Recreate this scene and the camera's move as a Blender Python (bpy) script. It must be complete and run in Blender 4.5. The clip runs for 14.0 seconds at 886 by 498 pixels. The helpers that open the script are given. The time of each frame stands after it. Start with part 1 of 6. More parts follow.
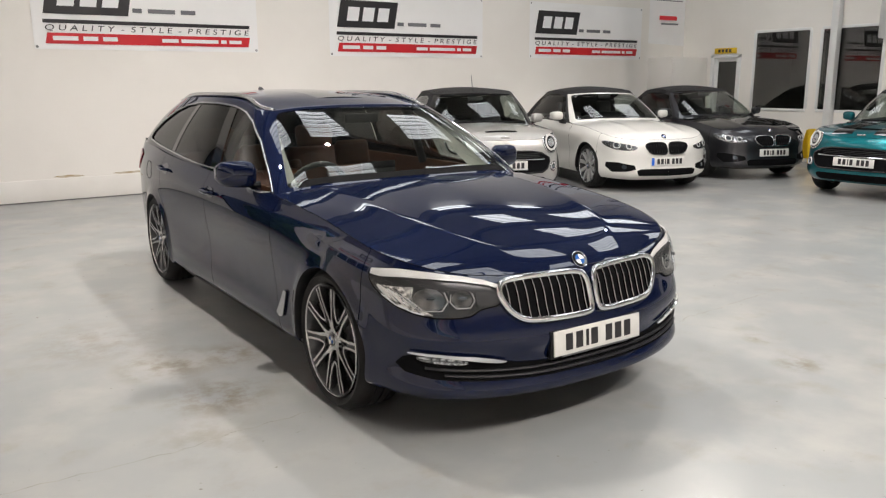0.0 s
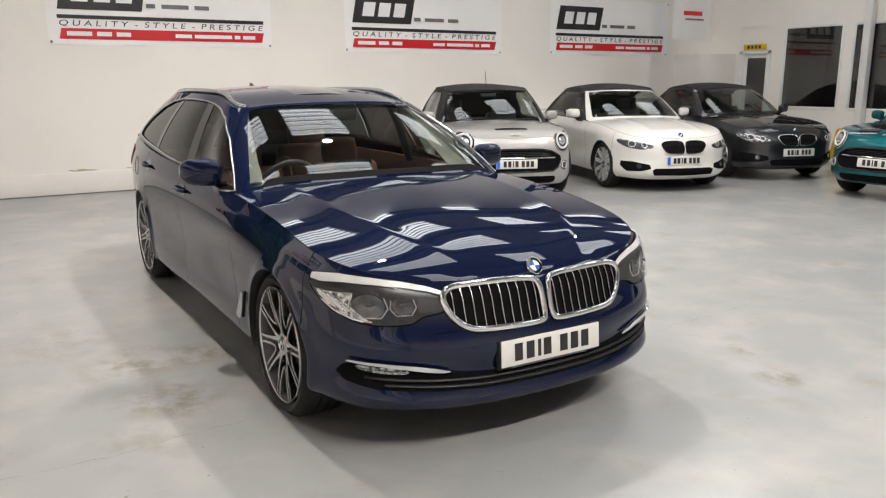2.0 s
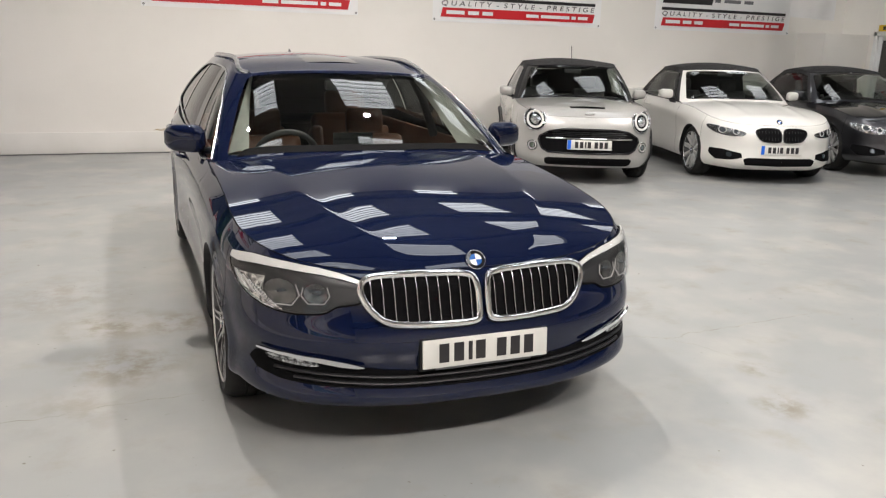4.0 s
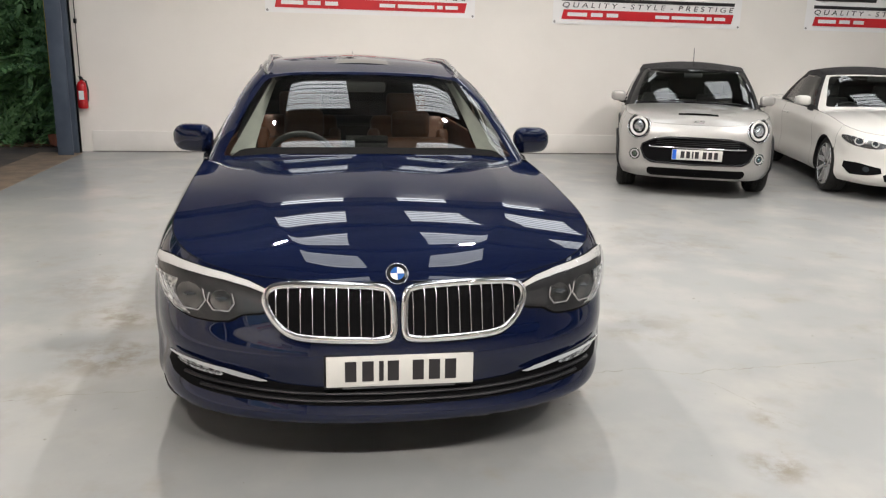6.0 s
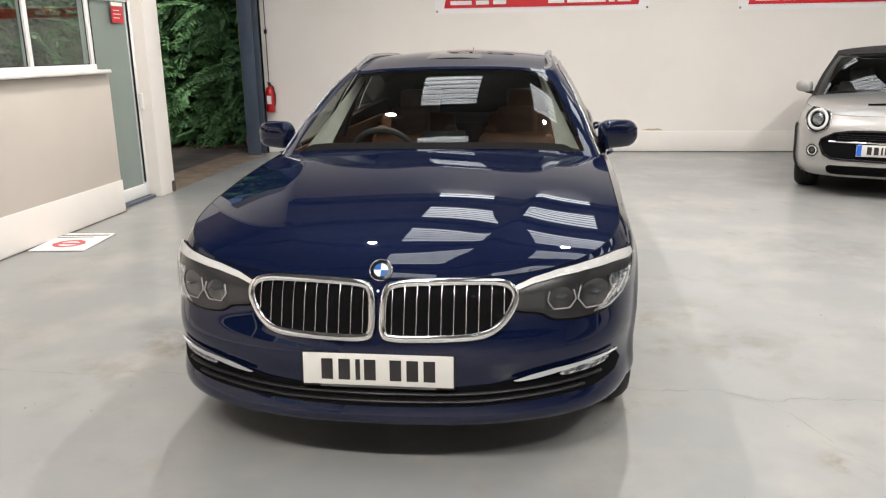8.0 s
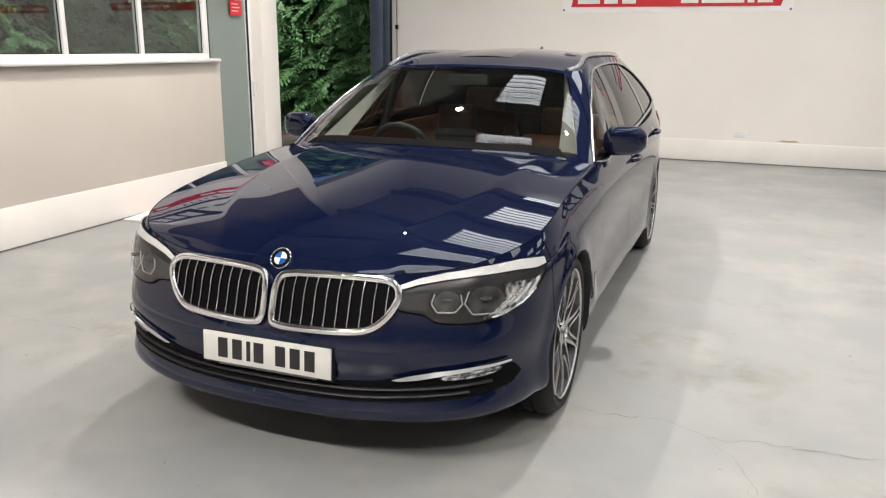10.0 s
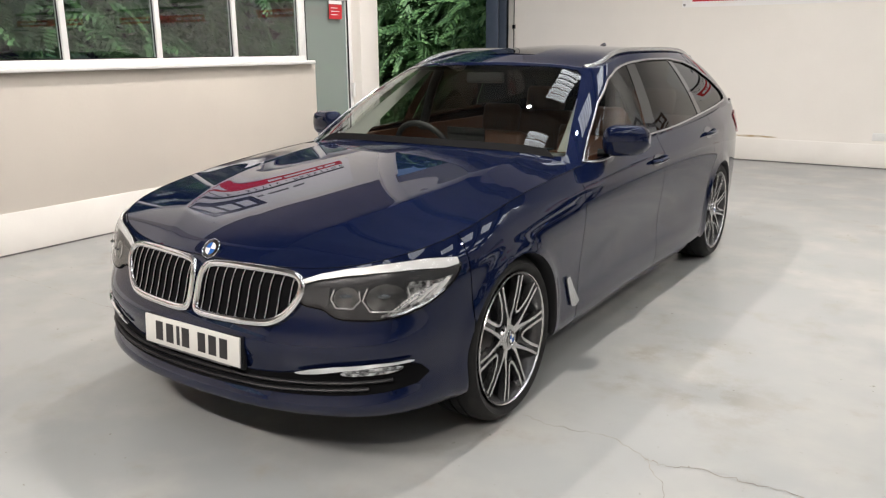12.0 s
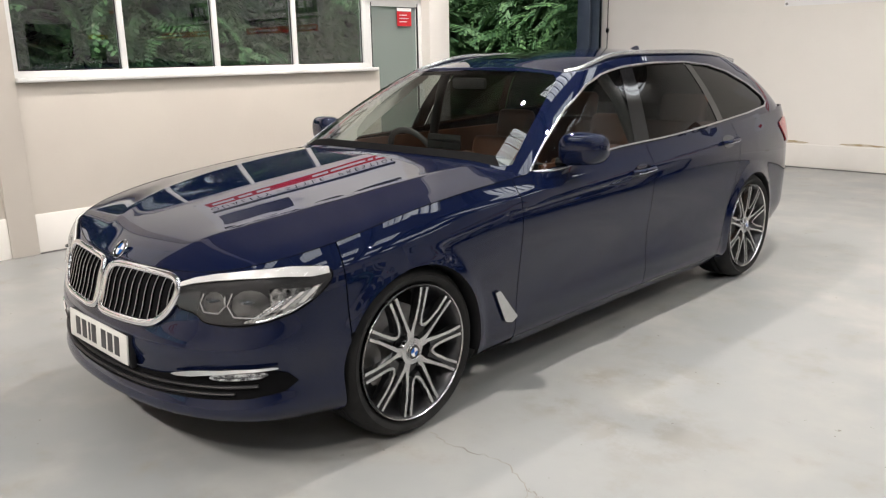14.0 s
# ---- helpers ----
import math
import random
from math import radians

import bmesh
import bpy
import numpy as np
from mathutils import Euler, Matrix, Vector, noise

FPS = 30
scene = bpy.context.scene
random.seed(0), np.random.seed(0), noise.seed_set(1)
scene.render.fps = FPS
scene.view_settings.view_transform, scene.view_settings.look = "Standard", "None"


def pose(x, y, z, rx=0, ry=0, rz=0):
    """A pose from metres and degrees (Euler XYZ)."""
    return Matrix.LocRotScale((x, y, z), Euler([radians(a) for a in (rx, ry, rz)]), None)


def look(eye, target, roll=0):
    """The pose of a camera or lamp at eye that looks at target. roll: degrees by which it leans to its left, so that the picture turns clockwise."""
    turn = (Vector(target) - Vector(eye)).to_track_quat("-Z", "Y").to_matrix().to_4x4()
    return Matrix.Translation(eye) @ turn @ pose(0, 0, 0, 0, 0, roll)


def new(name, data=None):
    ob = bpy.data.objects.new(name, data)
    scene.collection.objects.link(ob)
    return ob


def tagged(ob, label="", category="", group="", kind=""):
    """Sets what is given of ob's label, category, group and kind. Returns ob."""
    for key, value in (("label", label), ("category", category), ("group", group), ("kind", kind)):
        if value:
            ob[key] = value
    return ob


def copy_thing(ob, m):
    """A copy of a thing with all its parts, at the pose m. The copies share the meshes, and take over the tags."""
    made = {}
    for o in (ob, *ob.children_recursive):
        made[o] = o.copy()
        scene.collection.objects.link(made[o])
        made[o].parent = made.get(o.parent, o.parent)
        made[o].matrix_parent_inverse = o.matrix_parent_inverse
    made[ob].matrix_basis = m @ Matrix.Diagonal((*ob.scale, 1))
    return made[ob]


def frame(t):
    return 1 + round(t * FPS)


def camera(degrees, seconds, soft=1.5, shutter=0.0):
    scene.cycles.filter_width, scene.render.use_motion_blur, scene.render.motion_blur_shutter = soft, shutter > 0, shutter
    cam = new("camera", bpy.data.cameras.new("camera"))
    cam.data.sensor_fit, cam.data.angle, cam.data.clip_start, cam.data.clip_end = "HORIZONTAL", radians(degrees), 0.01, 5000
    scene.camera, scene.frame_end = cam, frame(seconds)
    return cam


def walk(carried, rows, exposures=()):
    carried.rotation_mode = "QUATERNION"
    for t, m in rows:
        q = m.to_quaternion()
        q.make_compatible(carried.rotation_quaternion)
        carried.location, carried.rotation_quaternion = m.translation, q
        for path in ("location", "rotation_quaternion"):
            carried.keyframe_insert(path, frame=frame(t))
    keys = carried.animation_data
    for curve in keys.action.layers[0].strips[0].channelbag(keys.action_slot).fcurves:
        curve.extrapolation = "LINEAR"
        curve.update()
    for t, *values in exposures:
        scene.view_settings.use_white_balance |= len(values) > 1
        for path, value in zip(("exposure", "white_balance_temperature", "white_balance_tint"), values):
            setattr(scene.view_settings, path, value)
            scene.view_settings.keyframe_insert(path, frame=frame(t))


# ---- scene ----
cam = camera(59.2, 14.0, 1.25)
PATH = [
    (0, (-2.399, -3.174, 1.515), (-1.307, -1.552, 1.095), -0.3),
    (0.5, (-2.365, -3.206, 1.515), (-1.297, -1.566, 1.104), -0.3),
    (1, (-2.287, -3.251, 1.517), (-1.246, -1.59, 1.122), -0.2),
    (1.5, (-2.17, -3.269, 1.504), (-1.141, -1.601, 1.107), 0.2),
    (2, (-2.004, -3.266, 1.521), (-0.994, -1.594, 1.091), -0.1),
    (2.5, (-1.82, -3.297, 1.523), (-0.863, -1.603, 1.061), 0.2),
    (3, (-1.605, -3.367, 1.536), (-0.736, -1.629, 1.062), 1.3),
    (3.5, (-1.429, -3.377, 1.525), (-0.642, -1.604, 1.039), 1.4),
    (3.7, (-1.342, -3.352, 1.527), (-0.58, -1.57, 1.033), 1.5),
    (6, (-0.268, -3.372, 1.523), (0.041, -1.46, 1.024), 1.5),
    (6.5, (-0.073, -3.348, 1.516), (0.088, -1.417, 1.023), 0.2),
    (7, (0.159, -3.352, 1.512), (0.136, -1.413, 1.024), -0.1),
    (7.5, (0.353, -3.305, 1.479), (0.209, -1.373, 0.985), -0.7),
    (10, (1.479, -3.0, 1.47), (0.798, -1.188, 0.968), 0.6),
    (10.5, (1.739, -2.93, 1.458), (0.946, -1.163, 0.956), 0.5),
    (11, (1.932, -2.862, 1.458), (1.028, -1.15, 0.955), 0.1),
    (11.5, (2.096, -2.719, 1.44), (1.12, -1.046, 0.942), -0.7),
    (12, (2.265, -2.575, 1.455), (1.201, -0.957, 0.955), -0.4),
    (12.5, (2.514, -2.455, 1.443), (1.324, -0.925, 0.952), 0.3),
    (13, (2.686, -2.32, 1.432), (1.427, -0.845, 0.946), -0.1),
    (13.5, (2.825, -2.121, 1.436), (1.537, -0.673, 0.944), -0.5),
    (14, (2.942, -1.928, 1.439), (1.585, -0.539, 0.958), -1.1),
]
walk(cam, [(t, look(eye, target, roll)) for t, eye, target, roll in PATH], [(0.0, 0.0, 6430, 11), (14.0, 0.0, 6430, 11)])

# ---- world and light ----
world = bpy.data.worlds.new("world")
scene.world = world
world.use_nodes = True
_n = world.node_tree.nodes
_sky = _n.new("ShaderNodeTexSky")
_sky.sky_type, _sky.sun_disc = "NISHITA", False
_sky.sun_elevation, _sky.sun_rotation = radians(49.8), radians(165.1)
_sky.air_density, _sky.dust_density = 1.0, 3.0
world.node_tree.links.new(_sky.outputs[0], _n["Background"].inputs[0])
_n["Background"].inputs[1].default_value = 0.15
_sun = bpy.data.lights.new("sun", "SUN")
_sun.energy, _sun.angle, _sun.color = 5.0, radians(10), (1.0, 0.96, 0.9)
new("sun", _sun).matrix_world = look((2.4, -9, 11), (0, 0, 0))
SKYLIGHT, LAMP = 5.6, 7300.0


# ---- materials ----
def node_material(name):
    m = bpy.data.materials.new(name)
    m.use_nodes = True
    nt = m.node_tree
    return m, nt, nt.nodes["Principled BSDF"]


def noise_mix(nt, c1, c2, scale, lo=0.35, hi=0.65, detail=4.0, vec=None, rough=0.55):
    """A colour that goes from c1 to c2 by a noise of that scale."""
    tx = nt.nodes.new("ShaderNodeTexNoise")
    tx.inputs["Scale"].default_value, tx.inputs["Detail"].default_value = scale, detail
    tx.inputs["Roughness"].default_value = rough
    if vec is None:
        co = nt.nodes.new("ShaderNodeTexCoord")
        vec = co.outputs["Object"]
    nt.links.new(vec, tx.inputs["Vector"])
    ramp = nt.nodes.new("ShaderNodeMapRange")
    ramp.inputs["From Min"].default_value, ramp.inputs["From Max"].default_value = lo, hi
    ramp.interpolation_type = "SMOOTHSTEP"
    nt.links.new(tx.outputs["Fac"], ramp.inputs["Value"])
    mix = nt.nodes.new("ShaderNodeMix")
    mix.data_type = "RGBA"
    nt.links.new(ramp.outputs[0], mix.inputs[0])
    for k, c in ((6, c1), (7, c2)):
        if isinstance(c, (tuple, list)):
            mix.inputs[k].default_value = (*c, 1)
        else:
            nt.links.new(c, mix.inputs[k])
    return mix.outputs[2], ramp.outputs[0]


def bump(nt, bsdf, scale, strength, distance=0.01, detail=4.0):
    tx = nt.nodes.new("ShaderNodeTexNoise")
    tx.inputs["Scale"].default_value, tx.inputs["Detail"].default_value = scale, detail
    co = nt.nodes.new("ShaderNodeTexCoord")
    nt.links.new(co.outputs["Object"], tx.inputs["Vector"])
    b = nt.nodes.new("ShaderNodeBump")
    b.inputs["Strength"].default_value, b.inputs["Distance"].default_value = strength, distance
    nt.links.new(tx.outputs["Fac"], b.inputs["Height"])
    nt.links.new(b.outputs[0], bsdf.inputs["Normal"])


def surface(name, c1, c2=None, rough=0.5, metal=0.0, scale=3.0, fine=0.0, fscale=60.0, coat=0.0, spec=0.5):
    """A plain surface: two tones mixed by noise, with a fine bump."""
    m, nt, b = node_material(name)
    b.inputs["Roughness"].default_value, b.inputs["Metallic"].default_value = rough, metal
    b.inputs["Specular IOR Level"].default_value = spec
    b.inputs["Coat Weight"].default_value, b.inputs["Coat Roughness"].default_value = coat, 0.02
    if c2 is None:
        b.inputs["Base Color"].default_value = (*c1, 1)
    else:
        col, _ = noise_mix(nt, c1, c2, scale)
        nt.links.new(col, b.inputs["Base Color"])
    if fine:
        bump(nt, b, fscale, fine)
    return m


def floor_material():
    m, nt, b = node_material("floor_paint")
    base, _ = noise_mix(nt, (0.315, 0.318, 0.312), (0.27, 0.278, 0.278), 0.4, 0.25, 0.75, 2.0)
    worn, _ = noise_mix(nt, base, (0.365, 0.357, 0.335), 1.7, 0.4, 0.8, 6.0)
    dirt, _ = noise_mix(nt, worn, (0.265, 0.245, 0.215), 3.1, 0.52, 0.88, 7.0, None, 0.62)
    co = nt.nodes.new("ShaderNodeTexCoord")
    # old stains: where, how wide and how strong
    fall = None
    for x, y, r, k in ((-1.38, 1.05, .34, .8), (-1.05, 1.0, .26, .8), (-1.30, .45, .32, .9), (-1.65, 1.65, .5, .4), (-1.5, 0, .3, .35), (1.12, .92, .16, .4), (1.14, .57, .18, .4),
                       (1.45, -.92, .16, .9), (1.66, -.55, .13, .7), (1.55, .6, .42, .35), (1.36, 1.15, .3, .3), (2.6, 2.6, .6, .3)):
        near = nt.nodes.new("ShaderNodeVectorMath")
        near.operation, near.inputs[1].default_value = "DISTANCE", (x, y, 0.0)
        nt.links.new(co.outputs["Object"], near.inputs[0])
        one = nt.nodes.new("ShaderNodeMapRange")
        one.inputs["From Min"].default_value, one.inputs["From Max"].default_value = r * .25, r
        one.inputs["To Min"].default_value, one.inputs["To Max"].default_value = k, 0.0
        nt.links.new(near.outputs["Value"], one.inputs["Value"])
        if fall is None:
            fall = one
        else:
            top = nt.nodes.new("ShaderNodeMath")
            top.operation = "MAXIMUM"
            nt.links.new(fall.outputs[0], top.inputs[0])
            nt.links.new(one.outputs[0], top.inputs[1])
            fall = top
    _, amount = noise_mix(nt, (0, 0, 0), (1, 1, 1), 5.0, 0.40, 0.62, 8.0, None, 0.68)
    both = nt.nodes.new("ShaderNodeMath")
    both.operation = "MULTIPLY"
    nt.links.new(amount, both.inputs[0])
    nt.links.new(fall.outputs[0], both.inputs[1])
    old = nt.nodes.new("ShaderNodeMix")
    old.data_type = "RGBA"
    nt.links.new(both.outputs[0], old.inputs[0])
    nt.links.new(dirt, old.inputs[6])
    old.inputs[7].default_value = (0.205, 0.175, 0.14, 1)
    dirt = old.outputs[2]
    speck, _ = noise_mix(nt, dirt, (0.2, 0.19, 0.17), 24.0, 0.72, 0.78, 2.0)
    nt.links.new(speck, b.inputs["Base Color"])
    r = nt.nodes.new("ShaderNodeTexNoise")
    nt.links.new(co.outputs["Object"], r.inputs["Vector"])
    r.inputs["Scale"].default_value, r.inputs["Detail"].default_value = 0.9, 3.0
    mr = nt.nodes.new("ShaderNodeMapRange")
    mr.inputs["To Min"].default_value, mr.inputs["To Max"].default_value = 0.20, 0.27
    mr.inputs["From Min"].default_value, mr.inputs["From Max"].default_value = 0.3, 0.7
    nt.links.new(r.outputs["Fac"], mr.inputs["Value"])
    nt.links.new(mr.outputs[0], b.inputs["Roughness"])
    b.inputs["Specular IOR Level"].default_value = 0.32
    bump(nt, b, 7.0, 0.03, 0.01, 4.0)
    return m


def glass_material(name, tint=(0.9, 0.95, 0.93), ior=1.45, rough=0.0, boost=0.0):
    """Thin glass: clear with a tint, gloss by Fresnel."""
    m = bpy.data.materials.new(name)
    m.use_nodes = True
    nt = m.node_tree
    nt.nodes.remove(nt.nodes["Principled BSDF"])
    tr, gl, fr, mx = (nt.nodes.new("ShaderNode" + k) for k in ("BsdfTransparent", "BsdfGlossy", "LayerWeight", "MixShader"))
    tr.inputs[0].default_value = (*tint, 1)
    gl.inputs["Roughness"].default_value = rough
    fr.inputs[0].default_value = 0.5
    low = ((ior - 1) / (ior + 1)) ** 2
    pw, ad = nt.nodes.new("ShaderNodeMath"), nt.nodes.new("ShaderNodeMath")
    pw.operation, pw.inputs[1].default_value = "POWER", 5.0
    ad.operation = "MULTIPLY_ADD"
    ad.inputs[1].default_value, ad.inputs[2].default_value = 1.0 - low, low + boost
    ad.use_clamp = True
    nt.links.new(fr.outputs["Facing"], pw.inputs[0])
    nt.links.new(pw.outputs[0], ad.inputs[0])
    nt.links.new(ad.outputs[0], mx.inputs[0])
    nt.links.new(tr.outputs[0], mx.inputs[1])
    nt.links.new(gl.outputs[0], mx.inputs[2])
    nt.links.new(mx.outputs[0], nt.nodes["Material Output"].inputs[0])
    return m


def glow(name, colour, strength):
    m = bpy.data.materials.new(name)
    m.use_nodes = True
    nt = m.node_tree
    nt.nodes.remove(nt.nodes["Principled BSDF"])
    e = nt.nodes.new("ShaderNodeEmission")
    e.inputs[0].default_value, e.inputs[1].default_value = (*colour, 1), strength
    nt.links.new(e.outputs[0], nt.nodes["Material Output"].inputs[0])
    return m


def skylight_material():
    """Translucent corrugated sheet with the daylight behind it."""
    m = glow("skylight_sheet", (0.93, 0.97, 1.0), SKYLIGHT)
    nt = m.node_tree
    co = nt.nodes.new("ShaderNodeTexCoord")
    w = nt.nodes.new("ShaderNodeTexWave")
    w.bands_direction = "Y"
    w.inputs["Scale"].default_value, w.inputs["Distortion"].default_value = 1.6, 0.3
    nt.links.new(co.outputs["Object"], w.inputs["Vector"])
    col, _ = noise_mix(nt, (0.93, 0.96, 0.97), (0.66, 0.70, 0.73), 2.0, 0.55, 0.8, 6.0)
    mul = nt.nodes.new("ShaderNodeMix")
    mul.data_type, mul.blend_type = "RGBA", "MULTIPLY"
    mul.inputs[0].default_value = 0.35
    nt.links.new(col, mul.inputs[6])
    nt.links.new(w.outputs["Color"], mul.inputs[7])
    nt.links.new(mul.outputs[2], nt.nodes["Emission"].inputs[0])
    return m


def car_paint(name, c, flake=None, rough=0.35, metal=0.0, spec=0.5, edge=(1, 1, 1)):
    m, nt, b = node_material(name)
    b.inputs["Specular Tint"].default_value = (*edge, 1)
    b.inputs["Roughness"].default_value, b.inputs["Metallic"].default_value = rough, metal
    b.inputs["Coat Weight"].default_value, b.inputs["Coat Roughness"].default_value = 1.0, 0.012
    b.inputs["Specular IOR Level"].default_value = spec
    col, _ = noise_mix(nt, c, flake or c, 900.0, 0.3, 0.75, 1.0)
    nt.links.new(col, b.inputs["Base Color"])
    return m


M = dict(
    floor=floor_material(),
    wall=surface("wall_paint", (0.86, 0.825, 0.77), (0.83, 0.795, 0.74), 0.6, 0, 0.9, 0.08, 35.0),
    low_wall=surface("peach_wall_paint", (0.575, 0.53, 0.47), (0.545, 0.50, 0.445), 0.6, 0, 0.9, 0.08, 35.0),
    skirting=surface("skirting_paint", (0.85, 0.82, 0.77), (0.80, 0.77, 0.72), 0.45, 0, 1.3, 0.05, 30.0),
    ceiling=surface("roof_lining", (0.26, 0.26, 0.255), (0.21, 0.21, 0.207), 0.7, 0, 1.0),
    steelwork=surface("roof_steel", (0.16, 0.17, 0.18), (0.11, 0.115, 0.12), 0.5, 0.3, 2.0),
    upvc=surface("white_frame", (0.80, 0.80, 0.78), (0.75, 0.75, 0.73), 0.3, 0, 2.0),
    glass=glass_material("window_glass", (0.86, 0.94, 0.90), 1.5, 0.0, 0.06),
    office_glass=glass_material("office_glass", (0.46, 0.46, 0.44), 1.5, 0.0, 0.06),
    bluesteel=surface("blue_grey_steel", (0.085, 0.11, 0.15), (0.07, 0.09, 0.125), 0.4, 0.2, 4.0, 0.05),
    banner=surface("vinyl_sheet", (0.88, 0.87, 0.855), (0.85, 0.84, 0.825), 0.35, 0, 0.8, 0.03, 6.0),
    ink=surface("black_ink", (0.012, 0.011, 0.013), (0.02, 0.018, 0.02), 0.35, 0, 3.0),
    redink=surface("red_ink", (0.60, 0.012, 0.02), (0.54, 0.012, 0.02), 0.35, 0, 2.0),
    greyink=surface("grey_ink", (0.16, 0.16, 0.17), None, 0.4),
    whiteink=surface("white_ink", (0.82, 0.82, 0.82), None, 0.4),
    blueink=surface("blue_ink", (0.01, 0.12, 0.62), None, 0.35),
    yellow=surface("yellow_plastic", (0.75, 0.50, 0.01), (0.66, 0.42, 0.01), 0.4, 0, 5.0),
    red=surface("red_enamel", (0.55, 0.01, 0.015), (0.48, 0.01, 0.015), 0.25, 0, 5.0, 0, 60, 0.5),
    asphalt=surface("yard_asphalt", (0.085, 0.07, 0.055), (0.045, 0.042, 0.04), 0.85, 0, 1.5, 0.4, 40.0),
    litter=surface("leaf_litter", (0.12, 0.06, 0.03), (0.06, 0.035, 0.02), 0.9, 0, 8.0),
    bark=surface("bark", (0.05, 0.035, 0.025), (0.03, 0.022, 0.018), 0.9, 0, 6.0, 0.5, 20.0),
    chrome=surface("chrome", (0.82, 0.82, 0.83), None, 0.06, 1.0),
    satin=surface("satin_aluminium", (0.60, 0.60, 0.60), (0.54, 0.54, 0.54), 0.26, 1.0, 20.0),
    gloss_black=surface("gloss_black", (0.006, 0.006, 0.007), None, 0.08, 0, 1, 0, 60, 0.6),
    plastic=surface("black_plastic", (0.008, 0.008, 0.009), (0.012, 0.012, 0.013), 0.45, 0, 12.0, 0.05, 200.0, 0, 0.3),
    rubber=surface("tyre_rubber", (0.009, 0.009, 0.009), (0.015, 0.0145, 0.014), 0.62, 0, 14.0, 0.15, 90.0, 0, 0.25),
    # near black; on flat sheets it also stands for the shade in openings
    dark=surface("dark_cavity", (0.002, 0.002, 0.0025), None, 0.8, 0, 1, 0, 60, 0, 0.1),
    steel=surface("brake_steel", (0.25, 0.25, 0.25), (0.18, 0.17, 0.16), 0.4, 0.9, 12.0),
)


# ---- mesh helpers ----
def part(name, bm, material, parent=None, label="", smooth=40.0):
    me = bpy.data.meshes.new(name)
    bm.to_mesh(me)
    bm.free()
    me.materials.append(material)
    if smooth:
        me.shade_smooth()
        me.set_sharp_from_angle(angle=radians(smooth))
    ob = new(name, me)
    if parent is not None:
        ob.parent = parent
    if label:
        ob["label"] = label
    return ob


def add_box(bm, x0, x1, y0, y1, z0, z1, bevel=0.0, seg=2):
    made = bmesh.ops.create_cube(bm, size=1.0, matrix=Matrix.Translation(((x0 + x1) / 2, (y0 + y1) / 2, (z0 + z1) / 2)) @ Matrix.Diagonal((abs(x1 - x0), abs(y1 - y0), abs(z1 - z0), 1)))
    if bevel:
        es = list({e for v in made["verts"] for e in v.link_edges})
        bmesh.ops.bevel(bm, geom=es, offset=bevel, segments=seg, affect="EDGES", profile=0.5)
    return bm


def box(x0, x1, y0, y1, z0, z1, bevel=0.0, seg=2):
    return add_box(bmesh.new(), x0, x1, y0, y1, z0, z1, bevel, seg)


def grid_faces(bm, rows, close=False):
    """Quads between rows of 3D points."""
    vs = [[bm.verts.new(p) for p in r] for r in rows]
    for a, b in zip(vs, vs[1:]):
        n = len(a)
        for k in range(n if close else n - 1):
            q = (a[k], a[(k + 1) % n], b[(k + 1) % n], b[k])
            try:
                bm.faces.new(q)
            except ValueError:
                pass
    return vs


def add_tube(bm, pts, r, n=8, cap=True, flat=1.0, up=(0, 0, 1)):
    """A tube along points; flat squeezes it along the binormal."""
    pts = [Vector(p) for p in pts]
    rows = []
    for k, p in enumerate(pts):
        d = (pts[min(k + 1, len(pts) - 1)] - pts[max(k - 1, 0)]).normalized()
        s = d.cross(Vector(up))
        s = s.normalized() if s.length > 1e-6 else Vector((1, 0, 0))
        t = s.cross(d).normalized()
        rr = r[k] if isinstance(r, (list, tuple)) else r
        rows.append([p + s * rr * math.cos(a) + t * rr * flat * math.sin(a) for a in (2 * math.pi * j / n for j in range(n))])
    vs = grid_faces(bm, rows, True)
    if cap:
        bm.faces.new(list(reversed(vs[0])))
        bm.faces.new(vs[-1])
    return bm


def add_lathe(bm, profile, n, axis="X", centre=(0, 0, 0)):
    """Turns (along the axis, radius) points round the axis."""
    rows = []
    for a, r in profile:
        row = []
        for j in range(n):
            t = 2 * math.pi * j / n
            if axis == "X":
                p = (a, r * math.cos(t), r * math.sin(t))
            elif axis == "Y":
                p = (r * math.cos(t), a, r * math.sin(t))
            else:
                p = (r * math.cos(t), r * math.sin(t), a)
            row.append(Vector(p) + Vector(centre))
        rows.append(row)
    grid_faces(bm, rows, True)
    return bm


def add_prism(bm, poly, to3d, depth):
    """A flat plate from a 2D outline: to3d(u, v, w) places it, w from 0 to depth."""
    a = [bm.verts.new(to3d(u, v, depth)) for u, v in poly]
    b = [bm.verts.new(to3d(u, v, 0.0)) for u, v in poly]
    bm.faces.new(a)
    bm.faces.new(list(reversed(b)))
    for k in range(len(poly)):
        j = (k + 1) % len(poly)
        bm.faces.new((a[k], b[k], b[j], a[j]))
    bmesh.ops.recalc_face_normals(bm, faces=bm.faces)
    return bm


def empty(name, label, category, group="", at=None):
    e = new(name)
    tagged(e, label, category, group)
    if at is not None:
        e.matrix_world = at
    return e


